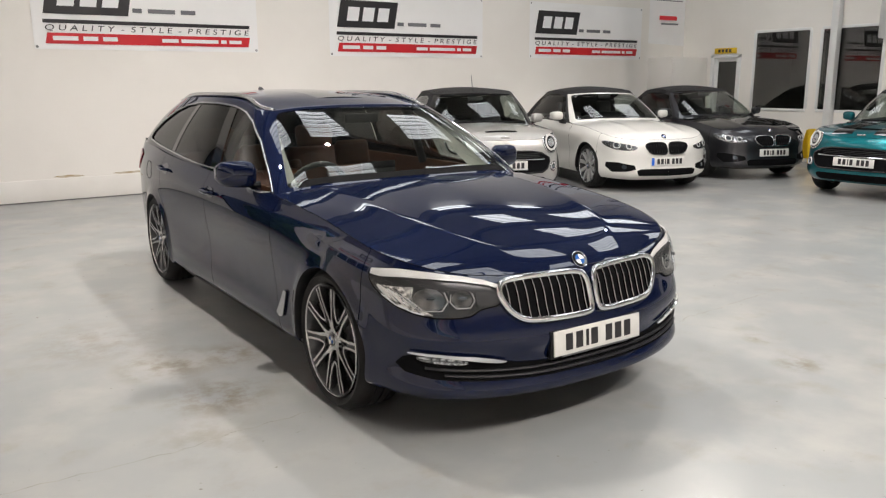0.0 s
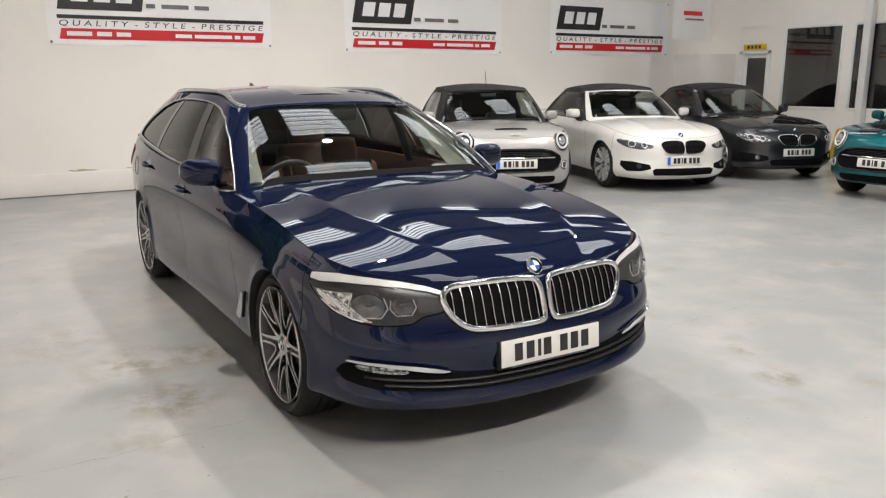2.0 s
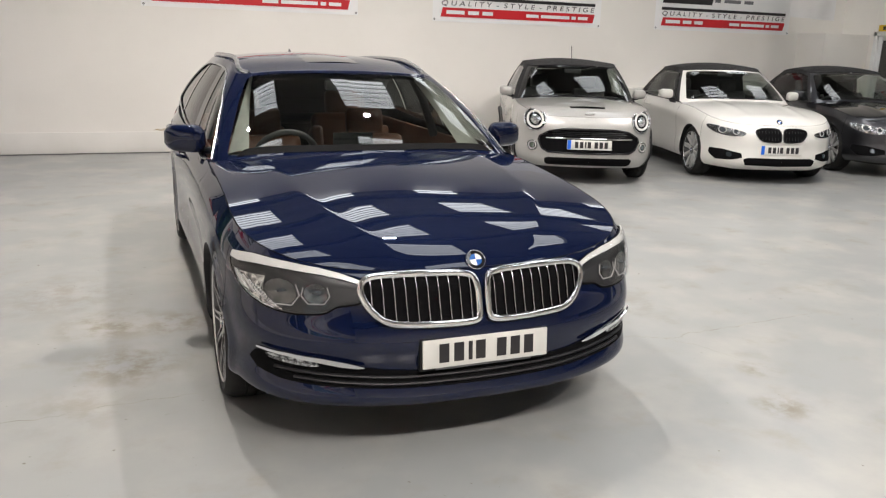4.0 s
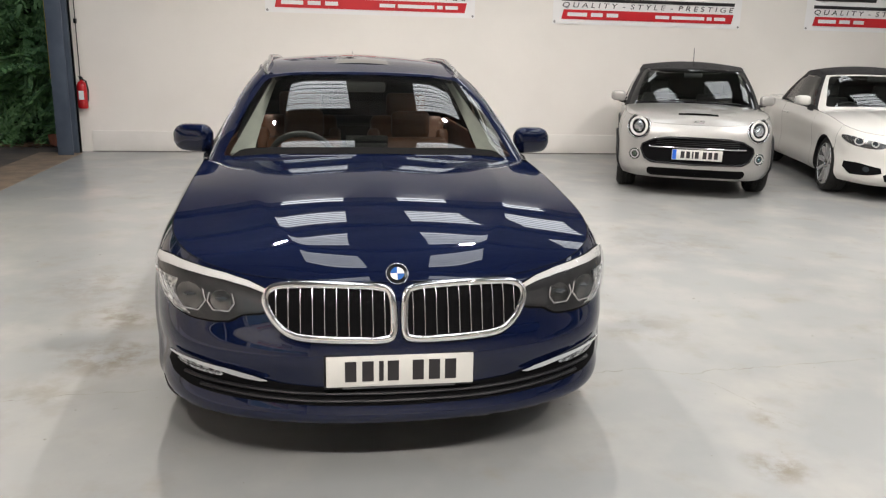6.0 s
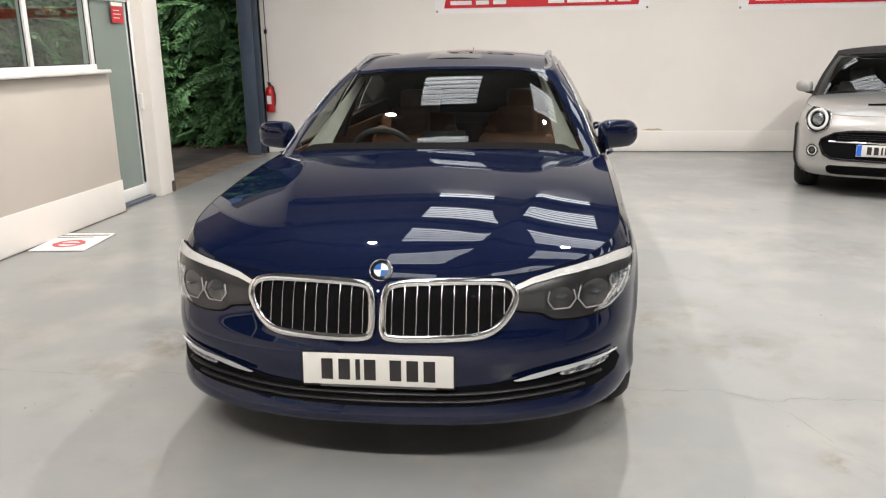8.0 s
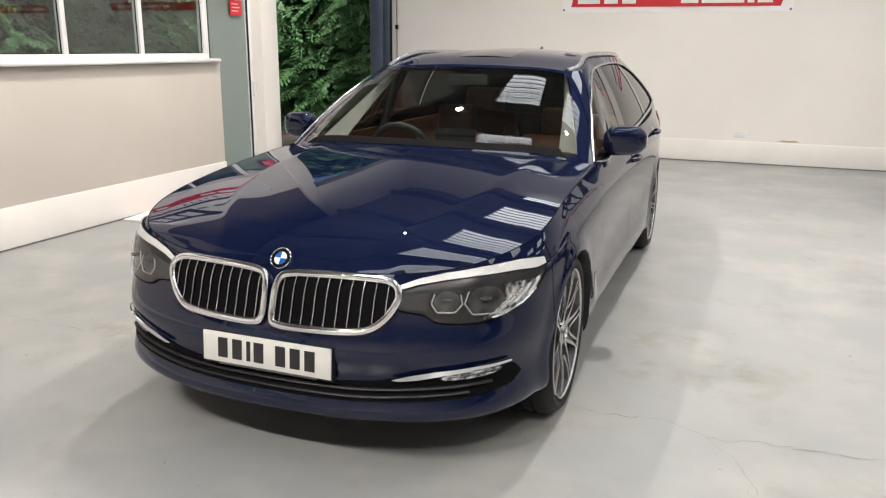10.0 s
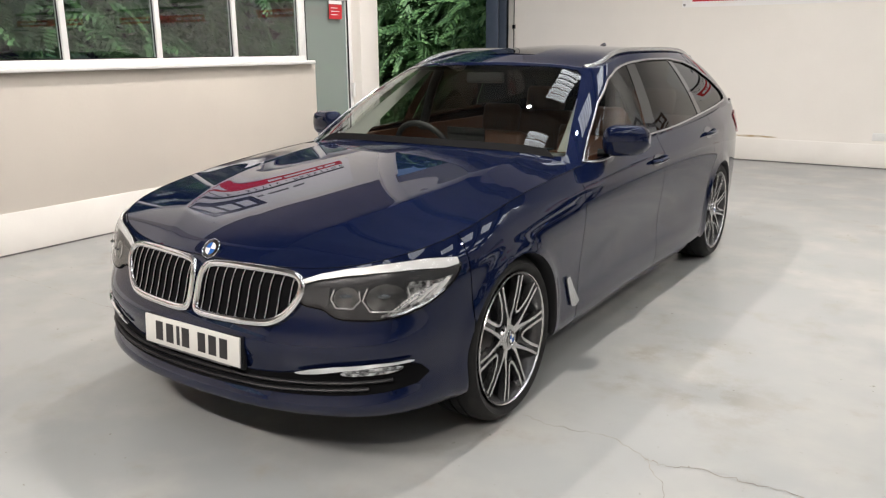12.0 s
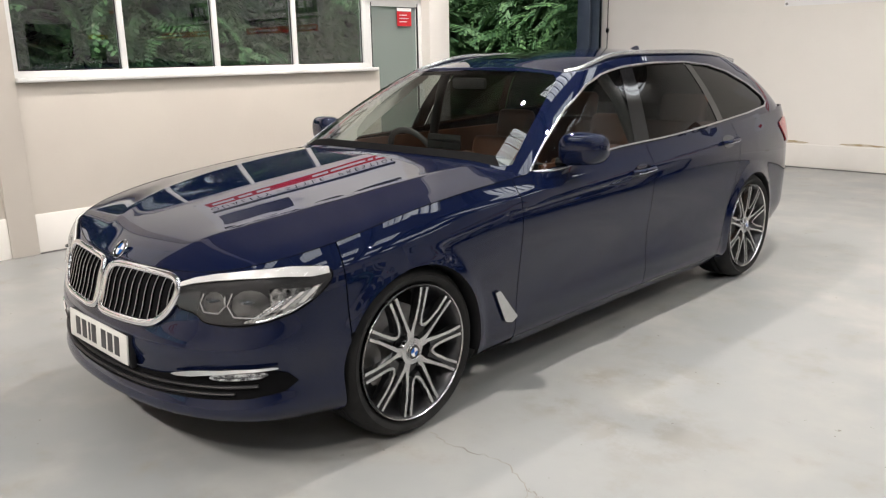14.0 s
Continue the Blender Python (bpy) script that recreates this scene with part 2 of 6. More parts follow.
def text_part(words, size, material, parent, m, extrude=0.001, width=None, slant=0.0):
    c = bpy.data.curves.new("lettering", "FONT")
    c.body, c.size, c.extrude, c.shear = words, size, extrude, slant
    c.space_character = 1.0
    ob = bpy.data.objects.new("lettering", c)
    scene.collection.objects.link(ob)
    dg = bpy.context.evaluated_depsgraph_get()
    me = bpy.data.meshes.new_from_object(ob.evaluated_get(dg))
    bpy.data.objects.remove(ob)
    if width:
        xs = [v.co.x for v in me.vertices]
        lo, hi = min(xs), max(xs)
        for v in me.vertices:
            v.co.x = (v.co.x - lo) * width / (hi - lo)
    # one object for each letter
    whole = bmesh.new()
    whole.from_mesh(me)
    left = set(whole.verts)
    while left:
        todo, seen = [left.pop()], []
        while todo:
            v = todo.pop()
            seen.append(v)
            for e in v.link_edges:
                w = e.other_vert(v)
                if w in left:
                    left.discard(w)
                    todo.append(w)
        number = {v: k for k, v in enumerate(seen)}
        faces = [[number[v] for v in f.verts] for f in {f for v in seen for f in v.link_faces}]
        one = bpy.data.meshes.new("letter")
        one.from_pydata([tuple(v.co) for v in seen], [], sorted(faces))
        one.materials.append(material)
        o = new("letter", one)
        o.parent = parent
        o.matrix_local = m
    whole.free()

# ---- the hall ----
WX, BY, EX, SY, CZ = -3.435, 8.15, 11.42, -10.0, 5.3   # west, north, east, south walls and the ceiling


def structure(name, bm, material, label, category, parent=None):
    ob = part(name, bm, material, parent, "", 30.0)
    return tagged(ob, label, category, "", "structure")


def build_floor():
    bm = bmesh.new()
    nx, ny = 48, 56
    rows = [[(WX - 0.3 + (EX + 4.3 - WX) * i / nx, SY - 0.3 + (BY + 0.6 - SY) * j / ny, 0.0) for i in range(nx + 1)] for j in range(ny + 1)]
    grid_faces(bm, rows)
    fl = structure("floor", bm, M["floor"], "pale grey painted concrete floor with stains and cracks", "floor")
    rnd = random.Random(5)

    def crack(pts, w):
        b = bmesh.new()
        path = []
        for (ax, ay), (bx, by) in zip(pts, pts[1:]):
            for k in range(7):
                t = k / 7
                path.append((ax + (bx - ax) * t + rnd.uniform(-.012, .012), ay + (by - ay) * t + rnd.uniform(-.012, .012)))
        path.append(pts[-1])
        rows = []
        for k, (x, y) in enumerate(path):
            x2, y2 = path[min(k + 1, len(path) - 1)]
            x1, y1 = path[max(k - 1, 0)]
            d = Vector((x2 - x1, y2 - y1, 0)).normalized()
            n = Vector((-d.y, d.x, 0)) * w * rnd.uniform(.3, 1.0)
            rows.append([Vector((x, y, .0015)) - n, Vector((x, y, .0015)) + n])
        grid_faces(b, rows)
        part("crack", b, M["crack"], fl, "hairline crack in the floor paint", 0)
    crack([(.93, .03), (1.07, .015), (1.24, .045), (1.36, .033), (1.47, -.03), (1.56, -.055), (1.64, -.01), (1.80, -.005), (2.0, .004), (2.6, .05)], .0026)
    crack([(1.47, -.03), (1.50, -.064), (1.60, -.20), (1.66, -.40)], .0016)
    crack([(1.60, -.38), (1.66, -.45), (1.74, -.56)], .0011)
    crack([(-1.0, .02), (-1.39, .004), (-1.65, -.04), (-2.16, -.017), (-2.9, .02)], .0022)
    return fl


def build_walls():
    n = structure("wall_north", box(WX - .30, EX + .2, BY, BY + .2, -.02, CZ), M["wall"], "cream painted back wall", "wall")
    structure("baseboard", box(WX + .05, EX, BY - .016, BY - .001, 0, .29, .004), M["skirting"], "tall painted skirting panel along the back wall", "baseboard")
    # thin dark strip puts the contact shadow at the wall foot into colour
    structure("trim", box(WX + .05, EX, BY - .03, BY - .017, 0, .012), M["shadow"], "dark strip standing for the contact shadow at the wall foot", "trim")
    structure("wall_south", box(WX - .4, EX + 4, SY - .2, SY, -.02, CZ), M["wall"], "plain painted wall", "wall")
    # west wall: low wall, head above the windows, piers
    LOW, HEAD = 1.30, 2.10
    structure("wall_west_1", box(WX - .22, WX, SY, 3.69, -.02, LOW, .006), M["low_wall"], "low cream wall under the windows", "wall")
    structure("wall_west_2", box(WX - .22, WX - .03, SY, 4.88, HEAD, 3.35), M["wall"], "painted wall above the windows", "wall")
    structure("wall_west_7", box(WX - .22, WX - .06, SY, 4.88, 3.35, CZ), M["cladding"], "dull grey-brown cladding high on the wall", "wall")
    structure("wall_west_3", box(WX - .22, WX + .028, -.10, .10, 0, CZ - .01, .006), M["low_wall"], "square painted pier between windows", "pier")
    structure("wall_west_4", box(WX - .3, WX - .005, 4.46, 4.78, 0, CZ - .02, .01), M["wall"], "painted pier beside the open doorway", "pier")
    structure("wall_west_5", box(WX - .3, WX - .05, 4.78, BY + .1, 3.6, CZ), M["wall"], "painted wall above the open doorway", "wall")
    structure("wall_west_6", box(WX - .20, WX - .13, 3.62, 4.47, 2.03, HEAD + .02), M["wall"], "painted panel above the glass door", "wall")
    structure("baseboard", box(WX + .001, WX + .014, .10, 3.69, 0, .31, .004), M["skirting"], "tall painted skirting panel under the windows", "baseboard")
    structure("baseboard", box(WX + .001, WX + .014, SY, -.10, 0, .31, .004), M["skirting"], "tall painted skirting panel under the windows", "baseboard")
    structure("trim", box(WX + .014, WX + .022, .10, 3.69, 0, .01), M["shadow"], "dark strip standing for the contact shadow at the wall foot", "trim")
    # east partition with its office windows and doorway
    structure("wall_east_1", box(EX, EX + .14, SY, 6.49, 0, .93), M["wall"], "low white office partition", "wall")
    structure("wall_east_2", box(EX, EX + .14, SY, BY, 2.45, CZ), M["wall"], "white partition above the office windows", "wall")
    for y0, y1 in ((6.42, 6.71), (7.42, BY), (5.06, 5.27), (3.72, 3.94), (2.14, 2.44), (0.14, .44), (-2.6, -2.2)):
        structure("wall_east_3", box(EX - .002, EX + .142, y0, y1, 0, 2.46), M["wall"], "white partition pier", "wall")
    structure("wall_east_4", box(EX, EX + .14, 6.70, 7.43, 2.02, 2.46), M["wall"], "white panel above the office doorway", "wall")
    structure("column", box(EX - .16, EX - .02, 4.70, 4.83, 0, CZ, .008), M["upvc"], "square white post in front of the partition", "column")
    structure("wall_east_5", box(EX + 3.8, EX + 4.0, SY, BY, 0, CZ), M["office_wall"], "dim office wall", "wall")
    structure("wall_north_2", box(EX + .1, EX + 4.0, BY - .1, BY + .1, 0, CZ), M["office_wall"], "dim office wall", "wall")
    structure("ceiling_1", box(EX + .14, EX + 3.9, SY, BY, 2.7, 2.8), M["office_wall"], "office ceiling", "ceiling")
    # low white box section in the corner by the doorway
    structure("wall_east_6", box(EX - 1.08, EX - .003, 7.52, BY - .001, 0, 1.97, .006), M["wall"], "boxed white section in the corner", "wall")


def window_unit(name, label, y0, y1, z0, z1, x, panes, material, deep=.06, fw=.05):
    w = tagged(new(name), label, "window", "", "structure")
    part("window_frame", box(x, x + deep, y0, y1, z0, z0 + fw, .006), M["upvc"], w)
    part("window_frame", box(x, x + deep, y0, y1, z1 - fw, z1, .006), M["upvc"], w)
    n = len(panes) - 1
    for k, y in enumerate(panes):
        h = fw * (.5 if 0 < k < n else .5)
        part("mullion" if 0 < k < n else "window_frame", box(x + .001, x + deep - .001, y - h, y + h, z0 + fw - .002, z1 - fw + .002, .005), M["upvc"], w)
    for a, b in zip(panes, panes[1:]):
        p = part("pane", box(x + deep * .4, x + deep * .5, a + fw * .3, b - fw * .3, z0 + fw * .6, z1 - fw * .6), material, w, "", 0)
        p.visible_shadow = False
        part("gasket", frame_bm(x + deep * .55, a + fw * .5, b - fw * .5, z0 + fw, z1 - fw, .008), M["plastic"], w, "", 0)
    return w


def frame_bm(x, y0, y1, z0, z1, t):
    bm = bmesh.new()
    for a, b, c, d in ((y0, y1, z0, z0 + t), (y0, y1, z1 - t, z1), (y0, y0 + t, z0 + t, z1 - t), (y1 - t, y1, z0 + t, z1 - t)):
        add_box(bm, x, x + .006, a, b, c, d)
    return bm


def build_openings():
    x = WX - .11
    window_unit("window_1", "white framed windows looking out on a conifer hedge", .10, 3.60, 1.335, 2.10, x, (.13, .976, 1.824, 2.672, 3.55), M["glass"])
    window_unit("window_2", "white framed windows beside a pier", -4.2, -.10, 1.335, 2.10, x, (-4.2, -3.2, -2.2, -1.2, -.13), M["glass"])
    window_unit("window_3", "white framed windows", SY + .1, -4.3, 1.335, 2.10, x, (-9.9, -8.5, -7.1, -5.7, -4.3), M["glass"])
    for y0, y1 in ((.10, 3.63), (SY, -.10)):
        s = part("window_sill", box(WX - .18, WX + .07, y0, y1, 1.302, 1.337, .012, 3), M["upvc"])
        tagged(s, "white window board with a rounded nose", "window sill", "", "structure")
    # glass door
    d = tagged(new("door_1"), "white framed glass door with a tinted pane", "door", "", "structure")
    dx = WX - .19
    for y0, y1, z0, z1 in ((3.62, 3.71, .03, 2.05), (4.39, 4.46, .03, 2.05), (3.705, 4.395, 1.965, 2.049), (3.705, 4.395, .03, .15)):
        part("door_frame", box(dx, dx + .06, y0, y1, z0, z1, .008), M["upvc"], d)
    p = part("pane", box(dx + .02, dx + .03, 3.705, 4.395, .14, 1.97), M["hazed_glass"], d, "", 0)
    p.visible_shadow = False
    for a, b in ((3.708, 3.714), (4.387, 4.393)):
        part("gasket", box(dx + .045, dx + .066, a, b, .17, 2.0), M["plastic"], d)
    part("threshold", box(dx - .03, dx + .12, 3.70, 4.46, 0, .028, .005), M["bluesteel"], d, "worn grey metal threshold")
    part("handle", box(dx + .06, dx + .11, 4.41, 4.44, .92, 1.08, .01), M["upvc"], d)
    s = empty("door_notice", "small red notice stuck on the glass door", "notice")
    part("sheet", box(dx + .0665, dx + .0685, 4.08, 4.29, 1.765, 1.915), M["redink"], s)
    part("heading", box(dx + .0685, dx + .070, 4.08, 4.29, 1.92, 1.955), M["banner"], s)
    for k in range(3):
        part("text_bar", box(dx + .0685, dx + .0695, 4.11, 4.22 + .03 * (k % 2), 1.875 - .035 * k, 1.883 - .035 * k), M["whiteink"], s)
    # open doorway: blue-grey posts and the shutter guide
    g = tagged(new("door_2"), "blue-grey steel door post of the open loading doorway", "door post", "", "structure")
    for a, b, c, e in ((-.30, -.10, 7.74, 7.755), (-.30, -.10, 7.95, 7.965), (-.21, -.195, 7.755, 7.95)):
        part("flange", box(WX + a, WX + b, c, e, 0, 3.8, .003), M["bluesteel"], g)
    part("guide_rail", box(WX - .20, WX - .09, 7.97, 8.05, 0, 3.8, .006), M["bluesteel"], g)
    part("guide_rail", box(WX - .089, WX - .06, 7.98, 7.995, .0, 3.8, .003), M["gloss_black"], g)
    part("strip", box(WX - .31, WX - .302, 7.76, 7.785, 1.0, 2.6), M["yellow"], g, "yellow warning strip")
    part("post_foot", box(WX - .10, WX + .004, 4.70, 4.79, 0, .13, .02), M["asphalt"], g, "rusted chipped foot of the pier")
    # office windows
    x = EX - .02
    for nm, a, b in (("window_4", 5.27, 6.42), ("window_5", 3.94, 5.06), ("window_6", 2.44, 3.72), ("window_7", .44, 2.14), ("window_8", -2.2, .14)):
        ps = (a, 4.86, b) if nm == "window_5" else (a, b)
        window_unit(nm, "white framed office window with a dark room behind", a, b, .93, 2.45, x, ps, M["office_glass"], .06, .05)
    d = tagged(new("door_3"), "white framed office doorway with a glazed door", "door", "", "structure")
    for y0, y1, z0, z1 in ((6.71, 6.78, 0, 2.02), (7.35, 7.42, 0, 2.02), (6.71, 7.42, 1.95, 2.02)):
        part("door_frame", box(x, x + .1, y0, y1, z0, z1, .006), M["upvc"], d)
    part("door_leaf", box(x + .05, x + .09, 6.78, 7.35, .01, .16, .004), M["upvc"], d)
    for y0, y1, z0, z1 in ((6.78, 6.84, .16, 1.95), (7.27, 7.35, .16, 1.95), (6.84, 7.27, 1.88, 1.95)):
        part("door_rail", box(x + .05, x + .09, y0, y1, z0, z1, .004), M["upvc"], d)
    part("pane", box(x + .065, x + .072, 6.84, 7.27, .16, 1.88), M["office_glass"], d, "", 0)


STRIPS = (-.50, 1.46, 3.62, 5.78, 7.94, 10.10)   # middles of the roof's skylight columns; the last is added to brighten the east
ROWS_Y = (-4.2, -1.8, .6, 3.0, 5.4)            # where each row of skylights begins; the first is added for near-floor light
SKY_W, SKY_L = .46, 1.3


def build_roof():
    bm = bmesh.new()
    xs = [WX - .6]
    for s in STRIPS:
        xs += [s - SKY_W, s + SKY_W]
    xs.append(EX + .3)
    y0, y1 = SY - .2, BY + .2
    for k in range(0, len(xs), 2):
        add_box(bm, xs[k], xs[k + 1], y0, y1, CZ, CZ + .1)
    ys = [y0]
    for r in ROWS_Y:
        ys += [r, r + SKY_L]
    ys += [7.8, BY + .19, BY + .2, y1 + .01]
    for s in STRIPS:
        for k in range(0, len(ys) - 2, 2):
            add_box(bm, s - SKY_W + .001, s + SKY_W - .001, ys[k], ys[k + 1], CZ + .001, CZ + .099)
    structure("ceiling_2", bm, M["ceiling"], "dark profiled roof lining between skylights", "ceiling")
    for s in STRIPS:
        for r in ROWS_Y + (7.8,):
            b = bmesh.new()
            n = 26
            ln = SKY_L if r < 7 else .5
            rows = [[(s + SKY_W * 1.02 * u, r - .01 + (ln + .02) * j / n, CZ + .05 + .012 * math.sin(j * 1.5)) for u in (-1, 1)] for j in range(n + 1)]
            grid_faces(b, rows)
            sk = structure("skylight", b, M["skylight"], "translucent corrugated skylight panel in the roof", "skylight")
            for k in range(1, 6 if r < 7 else 2):
                y = r + k * .217
                part("rib", box(s - SKY_W, s + SKY_W, y - .011, y + .011, CZ + .004, CZ + .03), M["steelwork"], sk, "", 0)
    for y in (-9.6, -7.2, -4.8, -2.4, 0, 2.4, 4.8, 7.2):
        p = part("purlin", box(WX - .2, EX + .1, y + .02, y + .16, CZ - .20, CZ - .001, .01), M["steelwork"])
        tagged(p, "dark steel purlin under the roof", "purlin", "roof purlins", "structure")
    # spot lamps in pairs under the purlins; x 5.45 is added to brighten the right
    first = None
    for lx, ly in ((1.25, 2.49), (-1.2, 2.49), (5.45, 2.49), (.15, -4.71), (2.8, -4.71), (-1.2, -4.71)):
        at = pose(lx, ly, CZ - .199)
        if first is None:
            first = empty("ceiling_spotlight", "small white ceiling spotlight, lit", "spotlight", "ceiling spotlights")
            part("canopy", add_lathe(bmesh.new(), [(0, .002), (0, .06), (-.03, .055), (-.03, .002)], 20, "Z"), M["upvc"], first)
            part("stem", add_lathe(bmesh.new(), [(-.02, .012), (-.16, .012)], 10, "Z"), M["upvc"], first)
            part("can", add_lathe(bmesh.new(), [(-.15, .002), (-.15, .05), (-.29, .065), (-.29, .055), (-.16, .045)], 20, "Z"), M["upvc"], first)
            part("bulb", add_lathe(bmesh.new(), [(-.283, .002), (-.283, .05)], 20, "Z"), M["lamp"], first, "glowing lamp face", 0)
            first.matrix_world = at
        else:
            copy_thing(first, at)


def banner_sheet(name, label, m, w=2.95, h=1.0):
    """Vinyl banner: x along it, y up from its lower edge, z out of it."""
    e = empty(name, label, "banner", "wall banners", m)
    bm = bmesh.new()
    rows = [[(w * i / 24, h * j / 8, .006 + .004 * math.sin(i * .9 + j * .5) * (1 if 0 < i < 24 else .2)) for i in range(25)] for j in range(9)]
    grid_faces(bm, rows)
    part("sheet", bm, M["banner"], e)
    k = w / 2.95

    def slab(nm, x0, x1, y0, y1, mat, sl=0.0, z=.013, lab=""):
        b = bmesh.new()
        add_prism(b, [(x0, y0), (x1, y0), (x1 + sl, y1), (x0 + sl, y1)], lambda u, v, d: (u * k, v * k, z + d), .0015)
        return part(nm, b, mat, e, lab, 0)
    slab("red_band", .13, 2.80, .07, .205, M["redink"], .03)
    slab("black_rule", .12, 2.83, .325, .372, M["ink"], .0)
    slab("emblem_panel", .13, 1.16, .44, .85, M["ink"], .08, .013, "black slanting emblem panel")
    for a in (.30, .57, .84):
        slab("emblem_shape", a, a + .20, .54, .75, M["whiteink"], .04, .0146)
    for a, b in ((1.22, 1.34), (1.42, 1.78), (1.86, 2.06)):
        slab("name_bar", a, b, .49, .545, M["greyink"])
    for a, b in ((.22, .52), (.58, .76), (.82, 1.0)):
        slab("number_bar", a, b, .112, .166, M["whiteink"], .0, .0146)
    for a, b in ((1.58, 1.80), (1.84, 2.36), (2.40, 2.48), (2.52, 2.70)):
        slab("address_bar", a, b, .112, .160, M["whiteink"], .0, .0146)
    text_part("Q U A L I T Y  -  S T Y L E  -  P R E S T I G E", .1, M["ink"], e, Matrix.Translation((.14 * k, .237 * k, .0135)), .0006, 2.68 * k, .15)
    for u in (.03, w - .03):
        for v in (.03, h - .03):
            part("eyelet", add_lathe(bmesh.new(), [(.012, .004), (.016, .012), (.012, .016)], 12, "Z", (u, v, 0)), M["steel"], e)
    return e


def build_banners():
    up = Matrix.Rotation(math.pi / 2, 4, "X")
    for x, z in ((-.985, 1.945), (3.127, 1.912), (7.144, 1.93)):
        banner_sheet("wall_banner", "white vinyl banner with black emblem and red band", Matrix.Translation((x, BY - .001, z)) @ up)
    west = Matrix.Rotation(math.pi / 2, 4, "Z") @ up
    for y in (-7.4, -3.6, .95):
        banner_sheet("wall_banner", "white vinyl banner with black emblem and red band above windows", Matrix.Translation((WX - .028, y, 2.20)) @ west)
    east = Matrix.Rotation(-math.pi / 2, 4, "Z") @ up
    for y in (5.9, 2.0):
        banner_sheet("wall_banner", "white vinyl banner with black emblem and red band above office windows", Matrix.Translation((EX - .001, y, 3.2)) @ east)
    # hanging flags
    for x, y, s in ((8.42, 6.46, .91), (10.3, 3.48, .91)):
        f = empty("hanging_flag", "white hanging fabric flag with small print", "flag", "hanging flags")
        bm = bmesh.new()
        rows = [[(x + s * i / 16, y + .02 * math.sin(i * .7) * (1 - j / 12), 2.15 - .03 * i / 16 + 1.36 * j / 12) for i in range(17)] for j in range(13)]
        grid_faces(bm, rows)
        bmesh.ops.solidify(bm, geom=bm.faces[:], thickness=.003)
        part("cloth", bm, M["banner"], f)
        part("rail", add_tube(bmesh.new(), [(x - .03, y, 3.51), (x + s + .03, y, 3.51)], .014), M["satin"], f)
        part("cord", add_tube(bmesh.new(), [(x + .5 * s, y, 3.51), (x + .5 * s, y, CZ - .02)], .003, 5), M["plastic"], f)
        for a, b, c, d, mat in ((.10, .52, 2.98, 3.05, "ink"), (.10, .9, 2.87, 2.885, "greyink"), (.25, .75, 2.55, 2.62, "redink"), (.3, .8, 2.47, 2.50, "greyink")):
            part("print_bar", box(x + a * s, x + b * s, y - .028, y - .0265, c, d), M[mat], f, "", 0)


def hazed_glass():
    """Glass with the hall's pale green reflection put in as a diffuse layer."""
    m = glass_material("reflection_haze_glass", (0.62, 0.72, 0.67), 1.5, 0.0, 0.10)
    nt = m.node_tree
    d, x = nt.nodes.new("ShaderNodeBsdfDiffuse"), nt.nodes.new("ShaderNodeMixShader")
    # diffuse colour imitates the pale reflection on the pane
    d.inputs[0].default_value = (0.42, 0.48, 0.45, 1)
    x.inputs[0].default_value = 0.34
    old = nt.nodes["Mix Shader"]
    nt.links.new(old.outputs[0], x.inputs[1])
    nt.links.new(d.outputs[0], x.inputs[2])
    nt.links.new(x.outputs[0], nt.nodes["Material Output"].inputs[0])
    return m


M["crack"] = surface("crack_dark", (0.13, 0.115, 0.10), (0.24, 0.22, 0.195), 0.9, 0, 9.0)
# dark tone for the shadow line where wall meets floor
M["shadow"] = surface("foot_shadow", (0.09, 0.085, 0.08), (0.15, 0.14, 0.13), 0.7, 0, 5.0)
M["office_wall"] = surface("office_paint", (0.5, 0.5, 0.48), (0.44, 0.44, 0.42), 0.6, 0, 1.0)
M["skylight"] = skylight_material()
M["cladding"] = surface("grey_cladding", (0.16, 0.14, 0.125), (0.125, 0.11, 0.10), 0.6, 0, 1.5, 0.05, 20.0)
M["lamp"] = glow("lamp_face", (1.0, 0.92, 0.85), LAMP)
M["hazed_glass"] = hazed_glass()
build_floor()
build_walls()
build_openings()
build_roof()
build_banners()

# ---- car body tools ----
def natural(ts, ys):
    """Natural cubic spline through rows of values; returns a function of t."""
    ts, ys = np.asarray(ts, float), np.asarray(ys, float)
    if ys.ndim == 1:
        ys = ys[:, None]
    n = len(ts)
    h = np.diff(ts)
    a, r = np.eye(n), np.zeros_like(ys)
    for i in range(1, n - 1):
        a[i, i - 1], a[i, i], a[i, i + 1] = h[i - 1], 2 * (h[i - 1] + h[i]), h[i]
        r[i] = 6 * ((ys[i + 1] - ys[i]) / h[i] - (ys[i] - ys[i - 1]) / h[i - 1])
    m = np.linalg.solve(a, r)

    def at(t):
        t = np.asarray(t, float)
        i = np.clip(np.searchsorted(ts, t) - 1, 0, n - 2)
        u, w = (t - ts[i]), (ts[i + 1] - t)
        hh = h[i]
        u, w, hh = u[..., None], w[..., None], hh[..., None]
        return m[i] * w ** 3 / (6 * hh) + m[i + 1] * u ** 3 / (6 * hh) + (ys[i] / hh - m[i] * hh / 6) * w + (ys[i + 1] / hh - m[i + 1] * hh / 6) * u
    return at


